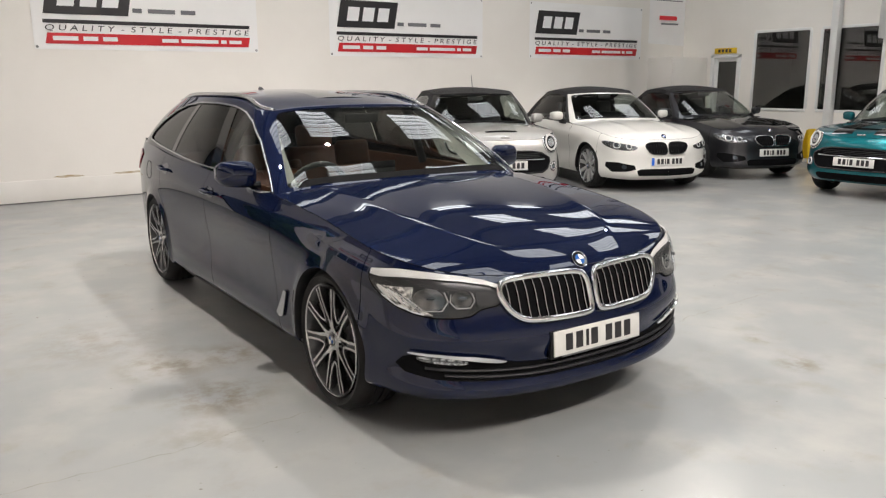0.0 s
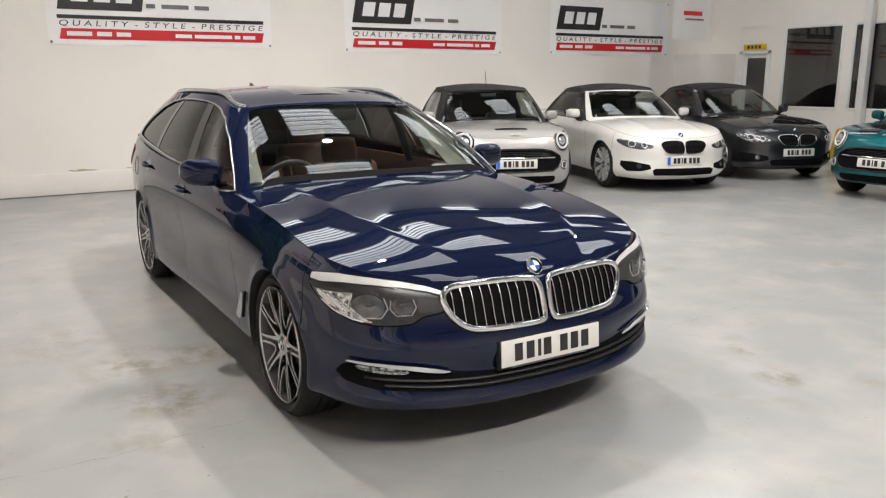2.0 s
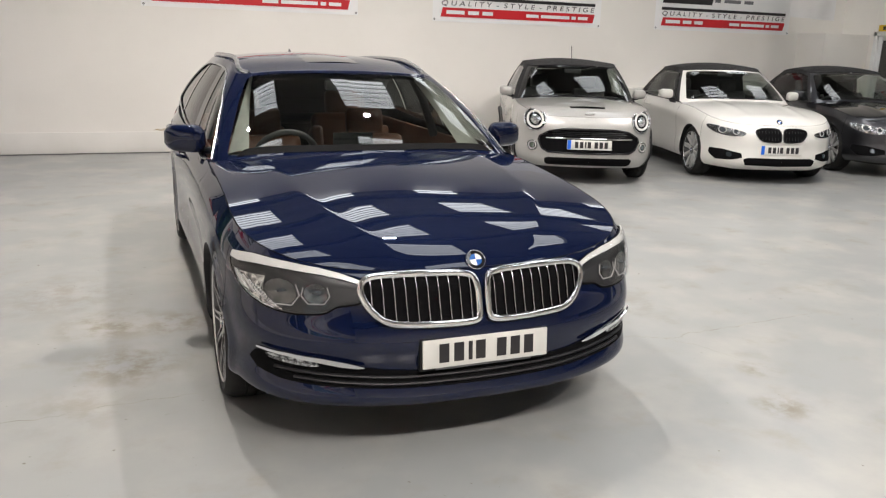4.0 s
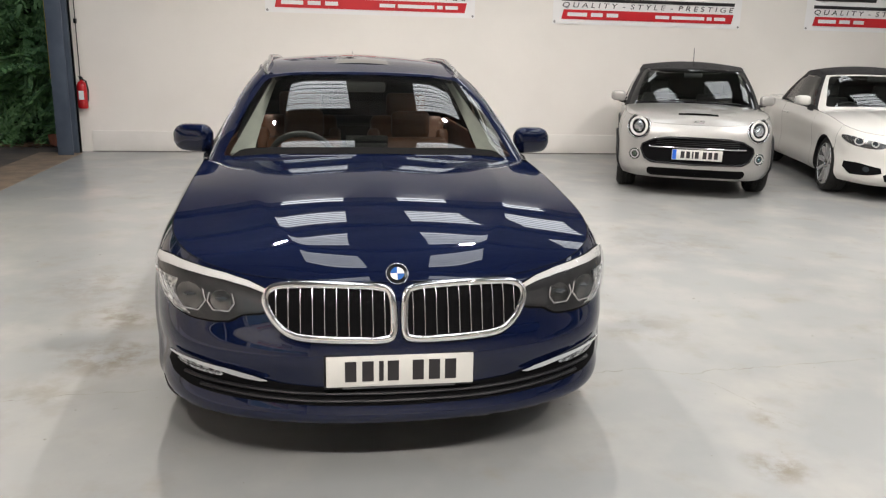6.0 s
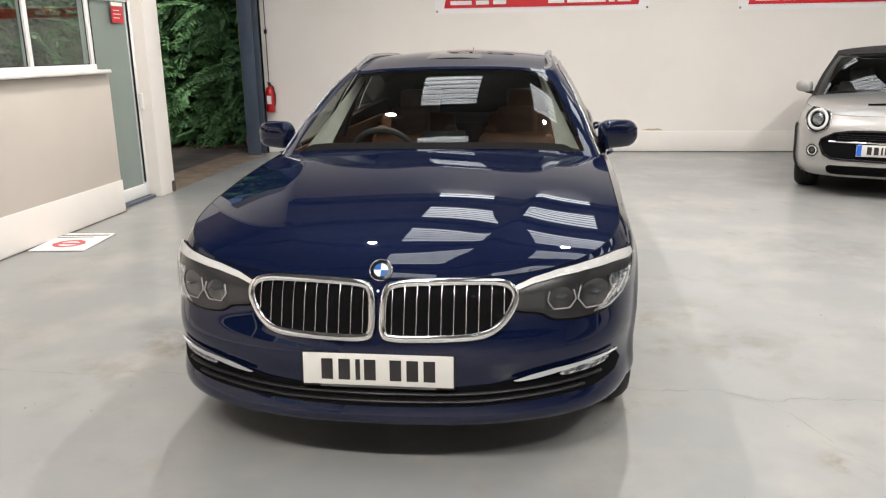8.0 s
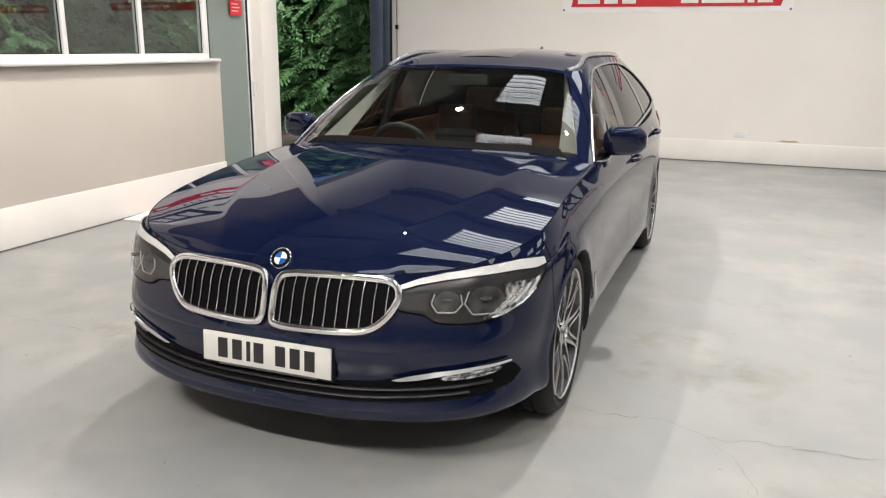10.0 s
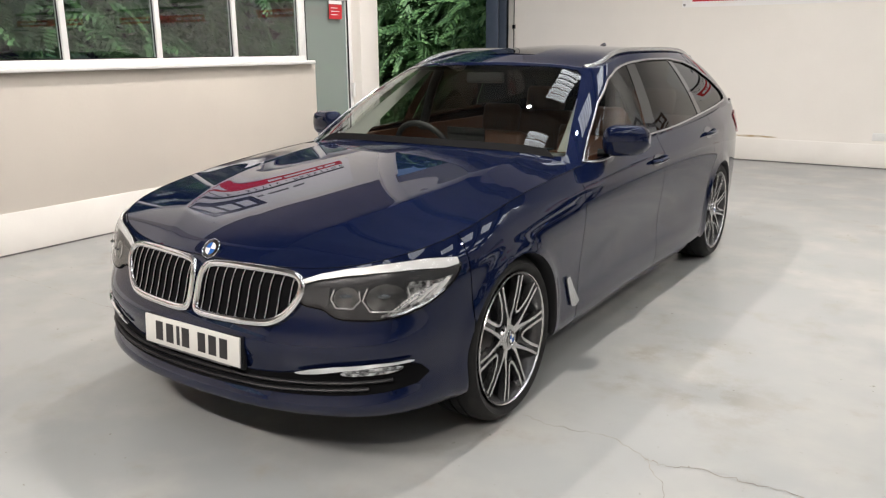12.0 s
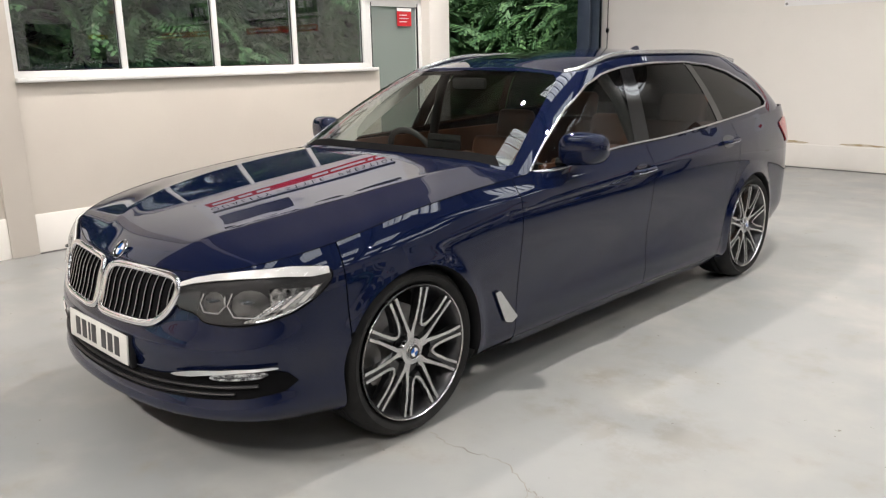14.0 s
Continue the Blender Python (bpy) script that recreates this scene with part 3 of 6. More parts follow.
class Ring:
    """Half of a car's side and ends: a plan outline with inset and height lines from sill to belt. s runs along the plan in metres, v from 0 to 1 upward."""

    def __init__(self, plan, insets, heights, relief=None):
        self.relief = relief
        plan = np.array(plan, float)
        flip = np.array([-1.0, 1.0])
        plan = np.vstack([plan[2:0:-1] * flip, plan, plan[-2:-4:-1] * flip])
        d = np.r_[0, np.cumsum(np.linalg.norm(np.diff(plan, axis=0), axis=1))]
        self.ts = d - d[2]
        self.S = self.ts[-3]
        self.plan = natural(self.ts, plan)

        def mirror(a):
            a = np.array(a, float)
            return np.hstack([a[:, 2:0:-1], a, a[:, -2:-4:-1]])
        self.K = len(insets)
        self.line = natural(self.ts, np.hstack([mirror(insets).T, mirror(heights).T]))
        z = np.array(heights, float).mean(1)
        i = np.array(insets, float).mean(1)
        c = np.r_[0, np.cumsum(np.hypot(np.diff(z), np.diff(i)))]
        self.vk = c / c[-1]
        K, h = self.K, np.diff(self.vk)
        A, B = np.eye(K), np.zeros((K, K))
        for k in range(1, K - 1):
            A[k, k - 1], A[k, k], A[k, k + 1] = h[k - 1], 2 * (h[k - 1] + h[k]), h[k]
            B[k, k + 1], B[k, k], B[k, k - 1] = 6 / h[k], -6 / h[k] - 6 / h[k - 1], 6 / h[k - 1]
        self.W = np.linalg.solve(A, B)

    def point(self, s, v):
        s, v = np.asarray(s, float).ravel(), np.asarray(v, float).ravel()
        p = self.plan(s)
        e = 1e-3
        t = self.plan(s + e) - self.plan(s - e)
        t /= np.linalg.norm(t, axis=1)[:, None]
        n = np.stack([t[:, 1], -t[:, 0]], 1)
        li = self.line(s)
        K = self.K
        out = np.zeros((len(s), 3))
        key = np.stack([li[:, :K], li[:, K:]], 2)          # column, line, (inset, z)
        bend = np.einsum("kj,njc->nkc", self.W, key)
        i = np.clip(np.searchsorted(self.vk, v) - 1, 0, K - 2)
        r = np.arange(len(s))
        h = (self.vk[i + 1] - self.vk[i])[:, None]
        u, w = (v - self.vk[i])[:, None], (self.vk[i + 1] - v)[:, None]
        val = bend[r, i] * w ** 3 / (6 * h) + bend[r, i + 1] * u ** 3 / (6 * h) + (key[r, i] / h - bend[r, i] * h / 6) * w + (key[r, i + 1] / h - bend[r, i + 1] * h / 6) * u
        out[:, :2] = p - n * val[:, :1]
        out[:, 2] = val[:, 1]
        if self.relief is not None:
            out[:, :2] += n * (self.relief(out[:, 1], out[:, 2]) * np.clip(n[:, 0] * 1.6 - .3, 0, 1))[:, None]
        return out

    def top(self, s):
        return self.point(s, np.ones(len(np.atleast_1d(s))))


class Canopy:
    """Half of the glasshouse: bottom and top rails joined by bowed columns."""

    def __init__(self, bottom, top, bow=0.03):
        b, t = np.array(bottom, float), np.array(top, float)
        flip = np.array([-1.0, 1, 1])
        ext = lambda a: np.vstack([a[2:0:-1] * flip, a, a[-2:-4:-1] * flip])
        b, t = ext(b), ext(t)
        d = np.r_[0, np.cumsum(np.linalg.norm(np.diff(b, axis=0), axis=1))]
        self.ts = d - d[2]
        self.S = self.ts[-3]
        self.b, self.t = natural(self.ts, b), natural(self.ts, t)
        self.bow = bow

    def point(self, s, v):
        s, v = np.asarray(s, float).ravel(), np.asarray(v, float).ravel()
        b, t = self.b(s), self.t(s)
        e = 1e-3
        g = self.b(s + e) - self.b(s - e)
        n = np.cross(g, t - b)
        n /= np.linalg.norm(n, axis=1)[:, None]
        p = b + (t - b) * v[:, None]
        return p + n * (self.bow * 4 * v * (1 - v))[:, None]


class Cap:
    """A bonnet or roof half: from an edge curve of the ring to the centre line."""

    def __init__(self, edge, s0, s1, centre_z, centre_y, extra=None, power=2.0):
        self.edge, self.s0, self.s1, self.cz, self.cy, self.extra, self.power = edge, s0, s1, centre_z, centre_y, extra, power
        self.S = s1

    def point(self, s, v):
        s, v = np.asarray(s, float).ravel(), np.asarray(v, float).ravel()
        v = np.clip(v, 0, 1.02)
        e = self.edge(s)
        yc = self.cy(e[:, 1])
        zc = self.cz(yc)
        p = np.empty_like(e)
        p[:, 0] = e[:, 0] * (1 - v)
        p[:, 1] = e[:, 1] + (yc - e[:, 1]) * v ** 1.3
        p[:, 2] = e[:, 2] + (zc - e[:, 2]) * (1 - (1 - v) ** self.power)
        if self.extra is not None:
            p[:, 2] += self.extra(p[:, 0], p[:, 1], v)
        return p


def offset_points(surf, s, v, off):
    p = surf.point(s, v)
    if off:
        e = 2e-3
        a = surf.point(s + e, v) - surf.point(s - e, v)
        b = surf.point(s, v + e) - surf.point(s, v - e)
        n = np.cross(a, b)
        ln = np.linalg.norm(n, axis=1)[:, None]
        n = n / np.where(ln < 1e-12, 1, ln)
        p = p + n * off
    return p


def inverse(surf, pts, proj, s0, s1, v0=0.0, v1=1.0):
    """(s, v) of points given in the side (y, z) or front (x, z) projection."""
    ax = {"side": (1, 2), "front": (0, 2), "top": (0, 1)}[proj]
    S, V = np.meshgrid(np.linspace(s0, s1, 160), np.linspace(v0, v1, 60), indexing="ij")
    S, V = S.ravel(), V.ravel()
    T = surf.point(S, V)[:, ax]
    pts = np.array(pts, float)
    k = np.argmin(((pts[:, None, :] - T[None]) ** 2).sum(2), axis=1)
    s, v = S[k].copy(), V[k].copy()
    for _ in range(6):
        f = surf.point(s, v)[:, ax] - pts
        e = 1e-4
        js = (surf.point(s + e, v)[:, ax] - surf.point(s - e, v)[:, ax]) / (2 * e)
        jv = (surf.point(s, v + e)[:, ax] - surf.point(s, v - e)[:, ax]) / (2 * e)
        det = js[:, 0] * jv[:, 1] - js[:, 1] * jv[:, 0]
        det = np.where(abs(det) < 1e-9, 1e-9, det)
        ds = (f[:, 0] * jv[:, 1] - f[:, 1] * jv[:, 0]) / det
        dv = (js[:, 0] * f[:, 1] - js[:, 1] * f[:, 0]) / det
        s = np.clip(s - np.clip(ds, -.05, .05), s0 - .05, s1 + .05)
        v = np.clip(v - np.clip(dv, -.05, .05), v0 - .06, v1 + .03)
    return np.stack([s, v], 1)


def inside(poly, pts):
    x, y = pts[:, 0], pts[:, 1]
    r = np.zeros(len(pts), bool)
    n = len(poly)
    for i in range(n):
        (ax, ay), (bx, by) = poly[i], poly[(i + 1) % n]
        c = (ay > y) != (by > y)
        with np.errstate(divide="ignore", invalid="ignore"):
            xx = (bx - ax) * (y - ay) / (by - ay) + ax
        r ^= c & (x < xx)
    return r


def nearest_on(polys, pts, vs):
    """The nearest place on the outlines, with v stretched by vs."""
    best, where = np.full(len(pts), 1e9), pts.copy()
    sc = np.array([1.0, vs])
    q = pts * sc
    for poly in polys:
        P = np.array(poly) * sc
        for i in range(len(P)):
            a, b = P[i], P[(i + 1) % len(P)]
            d = b - a
            t = np.clip(((q - a) @ d) / max(d @ d, 1e-12), 0, 1)
            c = a + t[:, None] * d
            dist = ((q - c) ** 2).sum(1)
            m = dist < best
            best[m], where[m] = dist[m], (c / sc)[m]
    return where


def round_poly(pts, r=3):
    """Chaikin smoothing of a closed outline."""
    p = np.array(pts, float)
    for _ in range(r):
        n = np.roll(p, -1, 0)
        p = np.stack([p * .75 + n * .25, p * .25 + n * .75], 1).reshape(-1, 2)
    return p


def patch(surf, poly=None, holes=(), ds=.02, vs=.6, off=0.0, sides=(1,), s_range=None, v_range=(0, 1), thick=0.0, dv=None):
    """Meshes the part of a surface inside poly and outside the holes, in (s, v)."""
    if poly is not None:
        poly = np.array(poly)
        s0, s1 = poly[:, 0].min(), poly[:, 0].max()
        v0, v1 = poly[:, 1].min(), poly[:, 1].max()
    else:
        (s0, s1), (v0, v1) = s_range, v_range
    ns, nv = max(2, int(math.ceil((s1 - s0) / ds))), max(2, int(math.ceil((v1 - v0) * vs / (dv or ds))))
    sv = np.stack(np.meshgrid(np.linspace(s0, s1, ns + 1), np.linspace(v0, v1, nv + 1), indexing="ij"), 2).reshape(-1, 2)
    idx = np.arange((ns + 1) * (nv + 1)).reshape(ns + 1, nv + 1)
    quads = np.stack([idx[:-1, :-1], idx[1:, :-1], idx[1:, 1:], idx[:-1, 1:]], 2).reshape(-1, 4)
    if poly is not None or holes:
        mid = sv[quads].mean(1)
        keep = inside(poly, mid) if poly is not None else np.ones(len(mid), bool)
        for h in holes:
            keep &= ~inside(np.array(h), mid)
        drop_q, quads = quads[~keep], quads[keep]
        edge = {}
        for q in quads:
            for k in range(4):
                key = tuple(sorted((q[k], q[(k + 1) % 4])))
                edge[key] = edge.get(key, 0) + 1
        rim = {a for e, c in edge.items() if c == 1 for a in e}
        lone = set(drop_q.ravel())
        if poly is None:
            rim &= lone
        rim = np.array(sorted(rim), int)
        if len(rim):
            sv[rim] = nearest_on(([poly] if poly is not None else []) + [np.array(h) for h in holes], sv[rim], vs)
    used = np.unique(quads)
    remap = {k: i for i, k in enumerate(used)}
    pts = offset_points(surf, sv[used, 0], sv[used, 1], off)
    bm = bmesh.new()
    for side in sides:
        vs_ = [bm.verts.new((p[0] * side, p[1], p[2])) for p in pts]
        for q in quads:
            f = [vs_[remap[k]] for k in q]
            if side < 0:
                f.reverse()
            try:
                bm.faces.new(f)
            except ValueError:
                pass
    bmesh.ops.remove_doubles(bm, verts=bm.verts, dist=2e-4)
    bmesh.ops.dissolve_degenerate(bm, edges=bm.edges, dist=1e-5)
    if thick:
        bmesh.ops.solidify(bm, geom=bm.faces[:], thickness=thick)
    return bm


def poly_line(surf, sv, off=0.0, close=True, step=.02, vs=.6):
    """Points along an outline on a surface."""
    sv = np.array(sv)
    out = []
    n = len(sv)
    for i in range(n if close else n - 1):
        a, b = sv[i], sv[(i + 1) % n]
        k = max(1, int(np.hypot(b[0] - a[0], (b[1] - a[1]) * vs) / step))
        for j in range(k):
            out.append(a + (b - a) * j / k)
    if not close:
        out.append(sv[-1])
    out = np.array(out)
    return offset_points(surf, out[:, 0], out[:, 1], off)


def add_band(bm, pts, nrm_off, w, close=True, side=1):
    """A half-round band along points."""
    pts = [Vector((p[0] * side, p[1], p[2])) for p in pts]
    n = len(pts)
    rows = []
    for k in range(n):
        a, b = pts[(k - 1) % n if close else max(k - 1, 0)], pts[(k + 1) % n if close else min(k + 1, n - 1)]
        d = (b - a).normalized()
        o = Vector((nrm_off[0] * side, nrm_off[1], nrm_off[2])) if not callable(nrm_off) else nrm_off(pts[k])
        o = (o - d * o.dot(d)).normalized()
        t = d.cross(o).normalized()
        rows.append([pts[k] + t * w * math.cos(x) + o * w * .8 * math.sin(x) for x in (math.tau * j / 8 for j in range(8))])
    if close:
        rows.append(rows[0])
    grid_faces(bm, rows, True)
    bmesh.ops.remove_doubles(bm, verts=bm.verts, dist=1e-5)
    return bm


def inset_poly(poly, d, vs=.6):
    """Moves an outline inward by about d metres."""
    sc = np.array([1.0, vs])
    P = np.array(poly) * sc
    area = 0.5 * np.sum(P[:, 0] * np.roll(P[:, 1], -1) - np.roll(P[:, 0], -1) * P[:, 1])
    sg = 1 if area > 0 else -1
    out = []
    for i in range(len(P)):
        a, b, c = P[i - 1], P[i], P[(i + 1) % len(P)]
        u = (b - a) / max(np.linalg.norm(b - a), 1e-9)
        w = (c - b) / max(np.linalg.norm(c - b), 1e-9)
        n1, n2 = np.array([-u[1], u[0]]), np.array([-w[1], w[0]])
        n = n1 + n2
        n /= max(np.linalg.norm(n), .4)
        out.append(b + sg * n * d)
    return np.array(out) / sc


# ---- wheels ----
def spoke_bm(bm, pts, w, x0, x1):
    """A straight-sided bar in the wheel's plane (y, z), from x0 to x1."""
    n = len(pts)
    pts = np.array(pts, float)
    L, R = [], []
    for k in range(n):
        d = pts[min(k + 1, n - 1)] - pts[max(k - 1, 0)]
        d /= np.linalg.norm(d)
        nn = np.array([-d[1], d[0]])
        ww = w[k] if isinstance(w, (list, tuple)) else w
        L.append(pts[k] + nn * ww)
        R.append(pts[k] - nn * ww)
    def xx(x, k):
        return x if not isinstance(x, (list, tuple)) else x[k]
    rows = [[(xx(x1, k), *L[k]), (xx(x1, k), *R[k]), (xx(x0, k), *R[k]), (xx(x0, k), *L[k])] for k in range(n)]
    vs = grid_faces(bm, rows, True)
    bm.faces.new(vs[0])
    bm.faces.new(list(reversed(vs[-1])))
    return bm


def polar(r, deg):
    return (r * math.cos(radians(deg)), r * math.sin(radians(deg)))


def wheel(parent, at, side, R=.338, rim=.258, width=.25, style="double", turn=0.0, lip="satin"):
    """A wheel at the hub's place; its outer face looks along +x times side."""
    w = new("wheel")
    w.parent = parent
    w.matrix_local = Matrix.Translation(at) @ Matrix.Rotation(radians(turn), 4, "X") @ Matrix.Rotation(0 if side > 0 else math.pi, 4, "Z")
    h = width / 2
    t = rim + .004
    prof = [(-h + .02, t), (-h, t + .02), (-h - .004, (t + R) / 2), (-h + .012, R - .018), (-h + .035, R - .003), (-.05, R), (-.048, R - .007), (-.040, R - .007), (-.038, R), (-.005, R + .001), (-.004, R - .007), (.004, R - .007), (.005, R + .001),
            (.038, R), (.040, R - .007), (.048, R - .007), (.05, R), (h - .035, R - .003), (h - .012, R - .018), (h + .004, (t + R) / 2), (h, t + .02), (h - .02, t)]
    part("tyre", add_lathe(bmesh.new(), prof, 72), M["rubber"], w, "", 35)
    rp = [(-h + .015, rim - .004), (-h + .03, rim - .02), (.02, rim - .035), (h - .05, rim - .022), (h - .025, rim - .012), (h - .012, rim - .006), (h - .004, rim + .002), (h - .002, rim + .006)]
    part("rim", add_lathe(bmesh.new(), rp, 64), M["wheel_dark"], w, "dark grey painted barrel", 50)
    part("rim_lip", add_lathe(bmesh.new(), [(h - .008, rim - .001), (h - .001, rim), (h + .001, rim + .0025), (h - .004, rim + .005)], 72), M["satin"], w, "machined silver rim edge", 60)
    f, b = h - .006, h - .035
    if style == "double":
        for k in range(5):
            A = 72 * k + 90
            for sg in (1, -1):
                bm = bmesh.new()
                pts = [polar(.045, A + sg * 4), polar(.085, A + sg * 7), polar(.13, A + sg * 12.0), polar(.19, A + sg * 14.6), polar(rim - .008, A + sg * 15.0)]
                spoke_bm(bm, pts, [.013, .008, .0062, .0056, .006], [b - .02, b - .012, b, b, b], [f - .018, f - .012, f - .006, f - .001, f + .002])
                part("spoke", bm, M["satin"], w, "machined silver spoke", 30)
                bm = bmesh.new()
                pts = [polar(.11, A + sg * 27), polar(.155, A + sg * 22.5), polar(rim - .012, A + sg * 18.5)]
                spoke_bm(bm, pts, [.016, .008, .007], b - .03, [f - .03, f - .022, f - .014])
                part("spoke_web", bm, M["wheel_dark"], w, "dark grey spoke web", 30)
            bm = bmesh.new()
            B = A + 36
            pts = [polar(rim - .008, B - 13.8), polar(.19, B - 13.0), polar(.14, B - 10.5), polar(.115, B - 6), polar(.108, B), polar(.115, B + 6), polar(.14, B + 10.5), polar(.19, B + 13.0), polar(rim - .008, B + 13.8)]
            spoke_bm(bm, pts, [.006, .0056, .0056, .0055, .0055, .0055, .0056, .0056, .006], b, [f + .002, f - .001, f - .008, f - .012, f - .014, f - .012, f - .008, f - .001, f + .002])
            part("spoke", bm, M["satin"], w, "machined silver looped spoke", 30)
    elif style == "turbine":
        for k in range(10):
            A = 36 * k
            bm = bmesh.new()
            spoke_bm(bm, [polar(.04, A), polar(.13, A + 1), polar(rim - .006, A + 3)], [.018, .018, .026], b - .01, [f - .02, f - .012, f - .002])
            part("spoke", bm, M["wheel_silver"], w, "silver spoke", 30)
    else:
        for k in range(5):
            for d in (-9, 9):
                A = 72 * k + 90
                bm = bmesh.new()
                spoke_bm(bm, [polar(.04, A), polar(.12, A + d), polar(rim - .006, A + d * 1.5)], [.02, .018, .019], b - .01, [f - .02, f - .012, f - .002])
                part("spoke", bm, M["satin"], w, "silver spoke", 30)
    part("hub", add_lathe(bmesh.new(), [(b - .03, .062), (f - .03, .060), (f - .016, .052), (f - .014, .036), (f - .010, .034), (f - .008, .002)], 30), M["satin"], w)
    roundel(w, Matrix.Translation((f - .0075, 0, 0)) @ Matrix.Rotation(math.pi / 2, 4, "Z") @ Matrix.Rotation(math.pi / 2, 4, "X"), .030)
    for k in range(5):
        y, z = polar(.052, 72 * k + 54)
        part("bolt", add_lathe(bmesh.new(), [(f - .03, .008), (f - .018, .008), (f - .017, .002)], 8, "X", (0, y, z)), M["dark"], w)
    part("brake_disc", add_lathe(bmesh.new(), [(-.03, .06), (-.03, .17), (-.005, .17), (-.005, .09), (.01, .085), (.01, .02)], 40), M["steel"], w, "grey brake disc", 30)
    bm = bmesh.new()
    rows = []
    for k in range(9):
        a = 150 + 8 * k
        (y0, z0), (y1, z1) = polar(.10, a), polar(.185, a)
        rows.append([(.03, y0, z0), (.03, y1, z1), (-.05, y1, z1), (-.05, y0, z0)])
    vs = grid_faces(bm, rows, True)
    bm.faces.new(vs[0]), bm.faces.new(list(reversed(vs[-1])))
    part("caliper", bm, M["steel"], w, "", 30)
    return w


def roundel(parent, m, r, name="badge"):
    """A round badge: black ring, blue and white quarters; z out of it."""
    b = new(name)
    b.parent = parent
    b.matrix_local = m
    part("rim", add_lathe(bmesh.new(), [(0, r), (.003, r), (.0045, r * .96), (.003, r * .92)], 32, "Z"), M["chrome"], b)
    part("ring", add_lathe(bmesh.new(), [(.0028, r * .94), (.0034, r * .60)], 32, "Z"), M["gloss_black"], b)
    for k in range(4):
        bm = bmesh.new()
        c = bm.verts.new((0, 0, .004))
        arc = [bm.verts.new((r * .6 * math.cos(radians(90 * k + 9 * j)), r * .6 * math.sin(radians(90 * k + 9 * j)), .0037)) for j in range(11)]
        for p, q in zip(arc, arc[1:]):
            bm.faces.new((c, p, q))
        part("quarter", bm, M["whiteink"] if k % 2 == 0 else M["badge_blue"], b, "", 0)
    return b


def number_plate(parent, m, w=.52, h=.111, band=True):
    """x along the plate, z up, y into the car; the characters are plain bars."""
    p = new("number_plate")
    p.parent = parent
    p.matrix_local = m
    p["label"] = "white front number plate with black characters"
    part("plate", box(-w / 2, w / 2, -.004, .004, -h / 2, h / 2, .003), M["plate"], p)
    xs = (-.175, -.115, -.068, -.026, .062, .120, .178) if not band else (-.150, -.092, -.044, -.002, .078, .136, .194)
    for k, x in enumerate(xs):
        ww = .040 if k not in (2,) else .016
        part("character_bar", box((x - ww / 2) * w / .52, (x + ww / 2) * w / .52, -.0056, -.0042, -.036, .037), M["ink"], p, "", 0)
    if band:
        part("side_band", box(-w / 2 + .004, -w / 2 + .045, -.0056, -.0042, -h / 2 + .004, h / 2 - .004), M["blueink"], p, "blue band at the plate's end", 0)
    return p


M["wheel_dark"] = surface("wheel_grey", (0.045, 0.045, 0.048), (0.06, 0.06, 0.062), 0.3, 0.5, 20.0, 0, 60, 0.4)
M["wheel_silver"] = surface("wheel_silver", (0.52, 0.52, 0.51), (0.45, 0.45, 0.44), 0.3, 0.3, 20.0, 0, 60, 0.4)
M["badge_blue"] = surface("badge_blue", (0.014, 0.10, 0.36), None, 0.2)
M["plate"] = surface("plate_white", (0.64, 0.635, 0.595), (0.60, 0.595, 0.56), 0.35, 0, 6.0)
M["blue_paint"] = car_paint("blue_metallic_paint", (0.0023, 0.0047, 0.0195), (0.0040, 0.0083, 0.034), 0.42, 0.08, 0.0, (0.62, 0.66, 0.75))
M["white_paint"] = car_paint("white_paint", (0.66, 0.65, 0.61), (0.63, 0.62, 0.585), 0.4)
M["silver_paint"] = car_paint("pale_silver_paint", (0.42, 0.41, 0.39), (0.36, 0.355, 0.335), 0.38, 0.3)
M["grey_paint"] = car_paint("mineral_grey_paint", (0.045, 0.045, 0.050), (0.070, 0.070, 0.077), 0.38, 1.0, 0.2, (0.10, 0.10, 0.11))
M["teal_paint"] = car_paint("teal_metallic_paint", (0.006, 0.10, 0.12), (0.011, 0.145, 0.165), 0.35, 0.7, 0.1, (0.03, 0.25, 0.3))
M["screen"] = glass_material("windscreen_glass", (0.57, 0.62, 0.58), 1.5, 0.0, 0.045)
M["tint"] = glass_material("side_glass", (0.62, 0.65, 0.63), 1.5)
M["privacy"] = glass_material("privacy_glass", (0.10, 0.10, 0.10), 1.5)
M["lens"] = glass_material("lamp_lens", (0.93, 0.94, 0.95), 1.4)
M["lamp_dark"] = surface("lamp_housing", (0.026, 0.026, 0.027), (0.018, 0.018, 0.019), 0.3, 0.2, 9.0)
M["lamp_chrome"] = surface("lamp_reflector", (0.78, 0.79, 0.80), None, 0.15, 0.9)
# glints and dark gaps of the reflector are painted as two noise tones
M["lamp_facet_glints"] = surface("lamp_facet_glints", (0.80, 0.80, 0.80), (0.06, 0.06, 0.062), 0.12, 0.9, 48.0)
M["ring_guide"] = surface("light_ring_plastic", (0.42, 0.41, 0.40), (0.36, 0.355, 0.345), 0.25, 0.0, 8.0)
M["light_bar"] = surface("pale_light_guide", (0.64, 0.625, 0.60), (0.58, 0.57, 0.55), 0.25, 0.0, 8.0)
M["lamp_panel"] = surface("lamp_inner_panel", (0.035, 0.035, 0.036), (0.028, 0.028, 0.029), 0.35, 0.0, 9.0)
M["bowl"] = surface("lamp_bowl", (0.20, 0.20, 0.20), (0.07, 0.07, 0.072), 0.2, 0.8, 30.0)
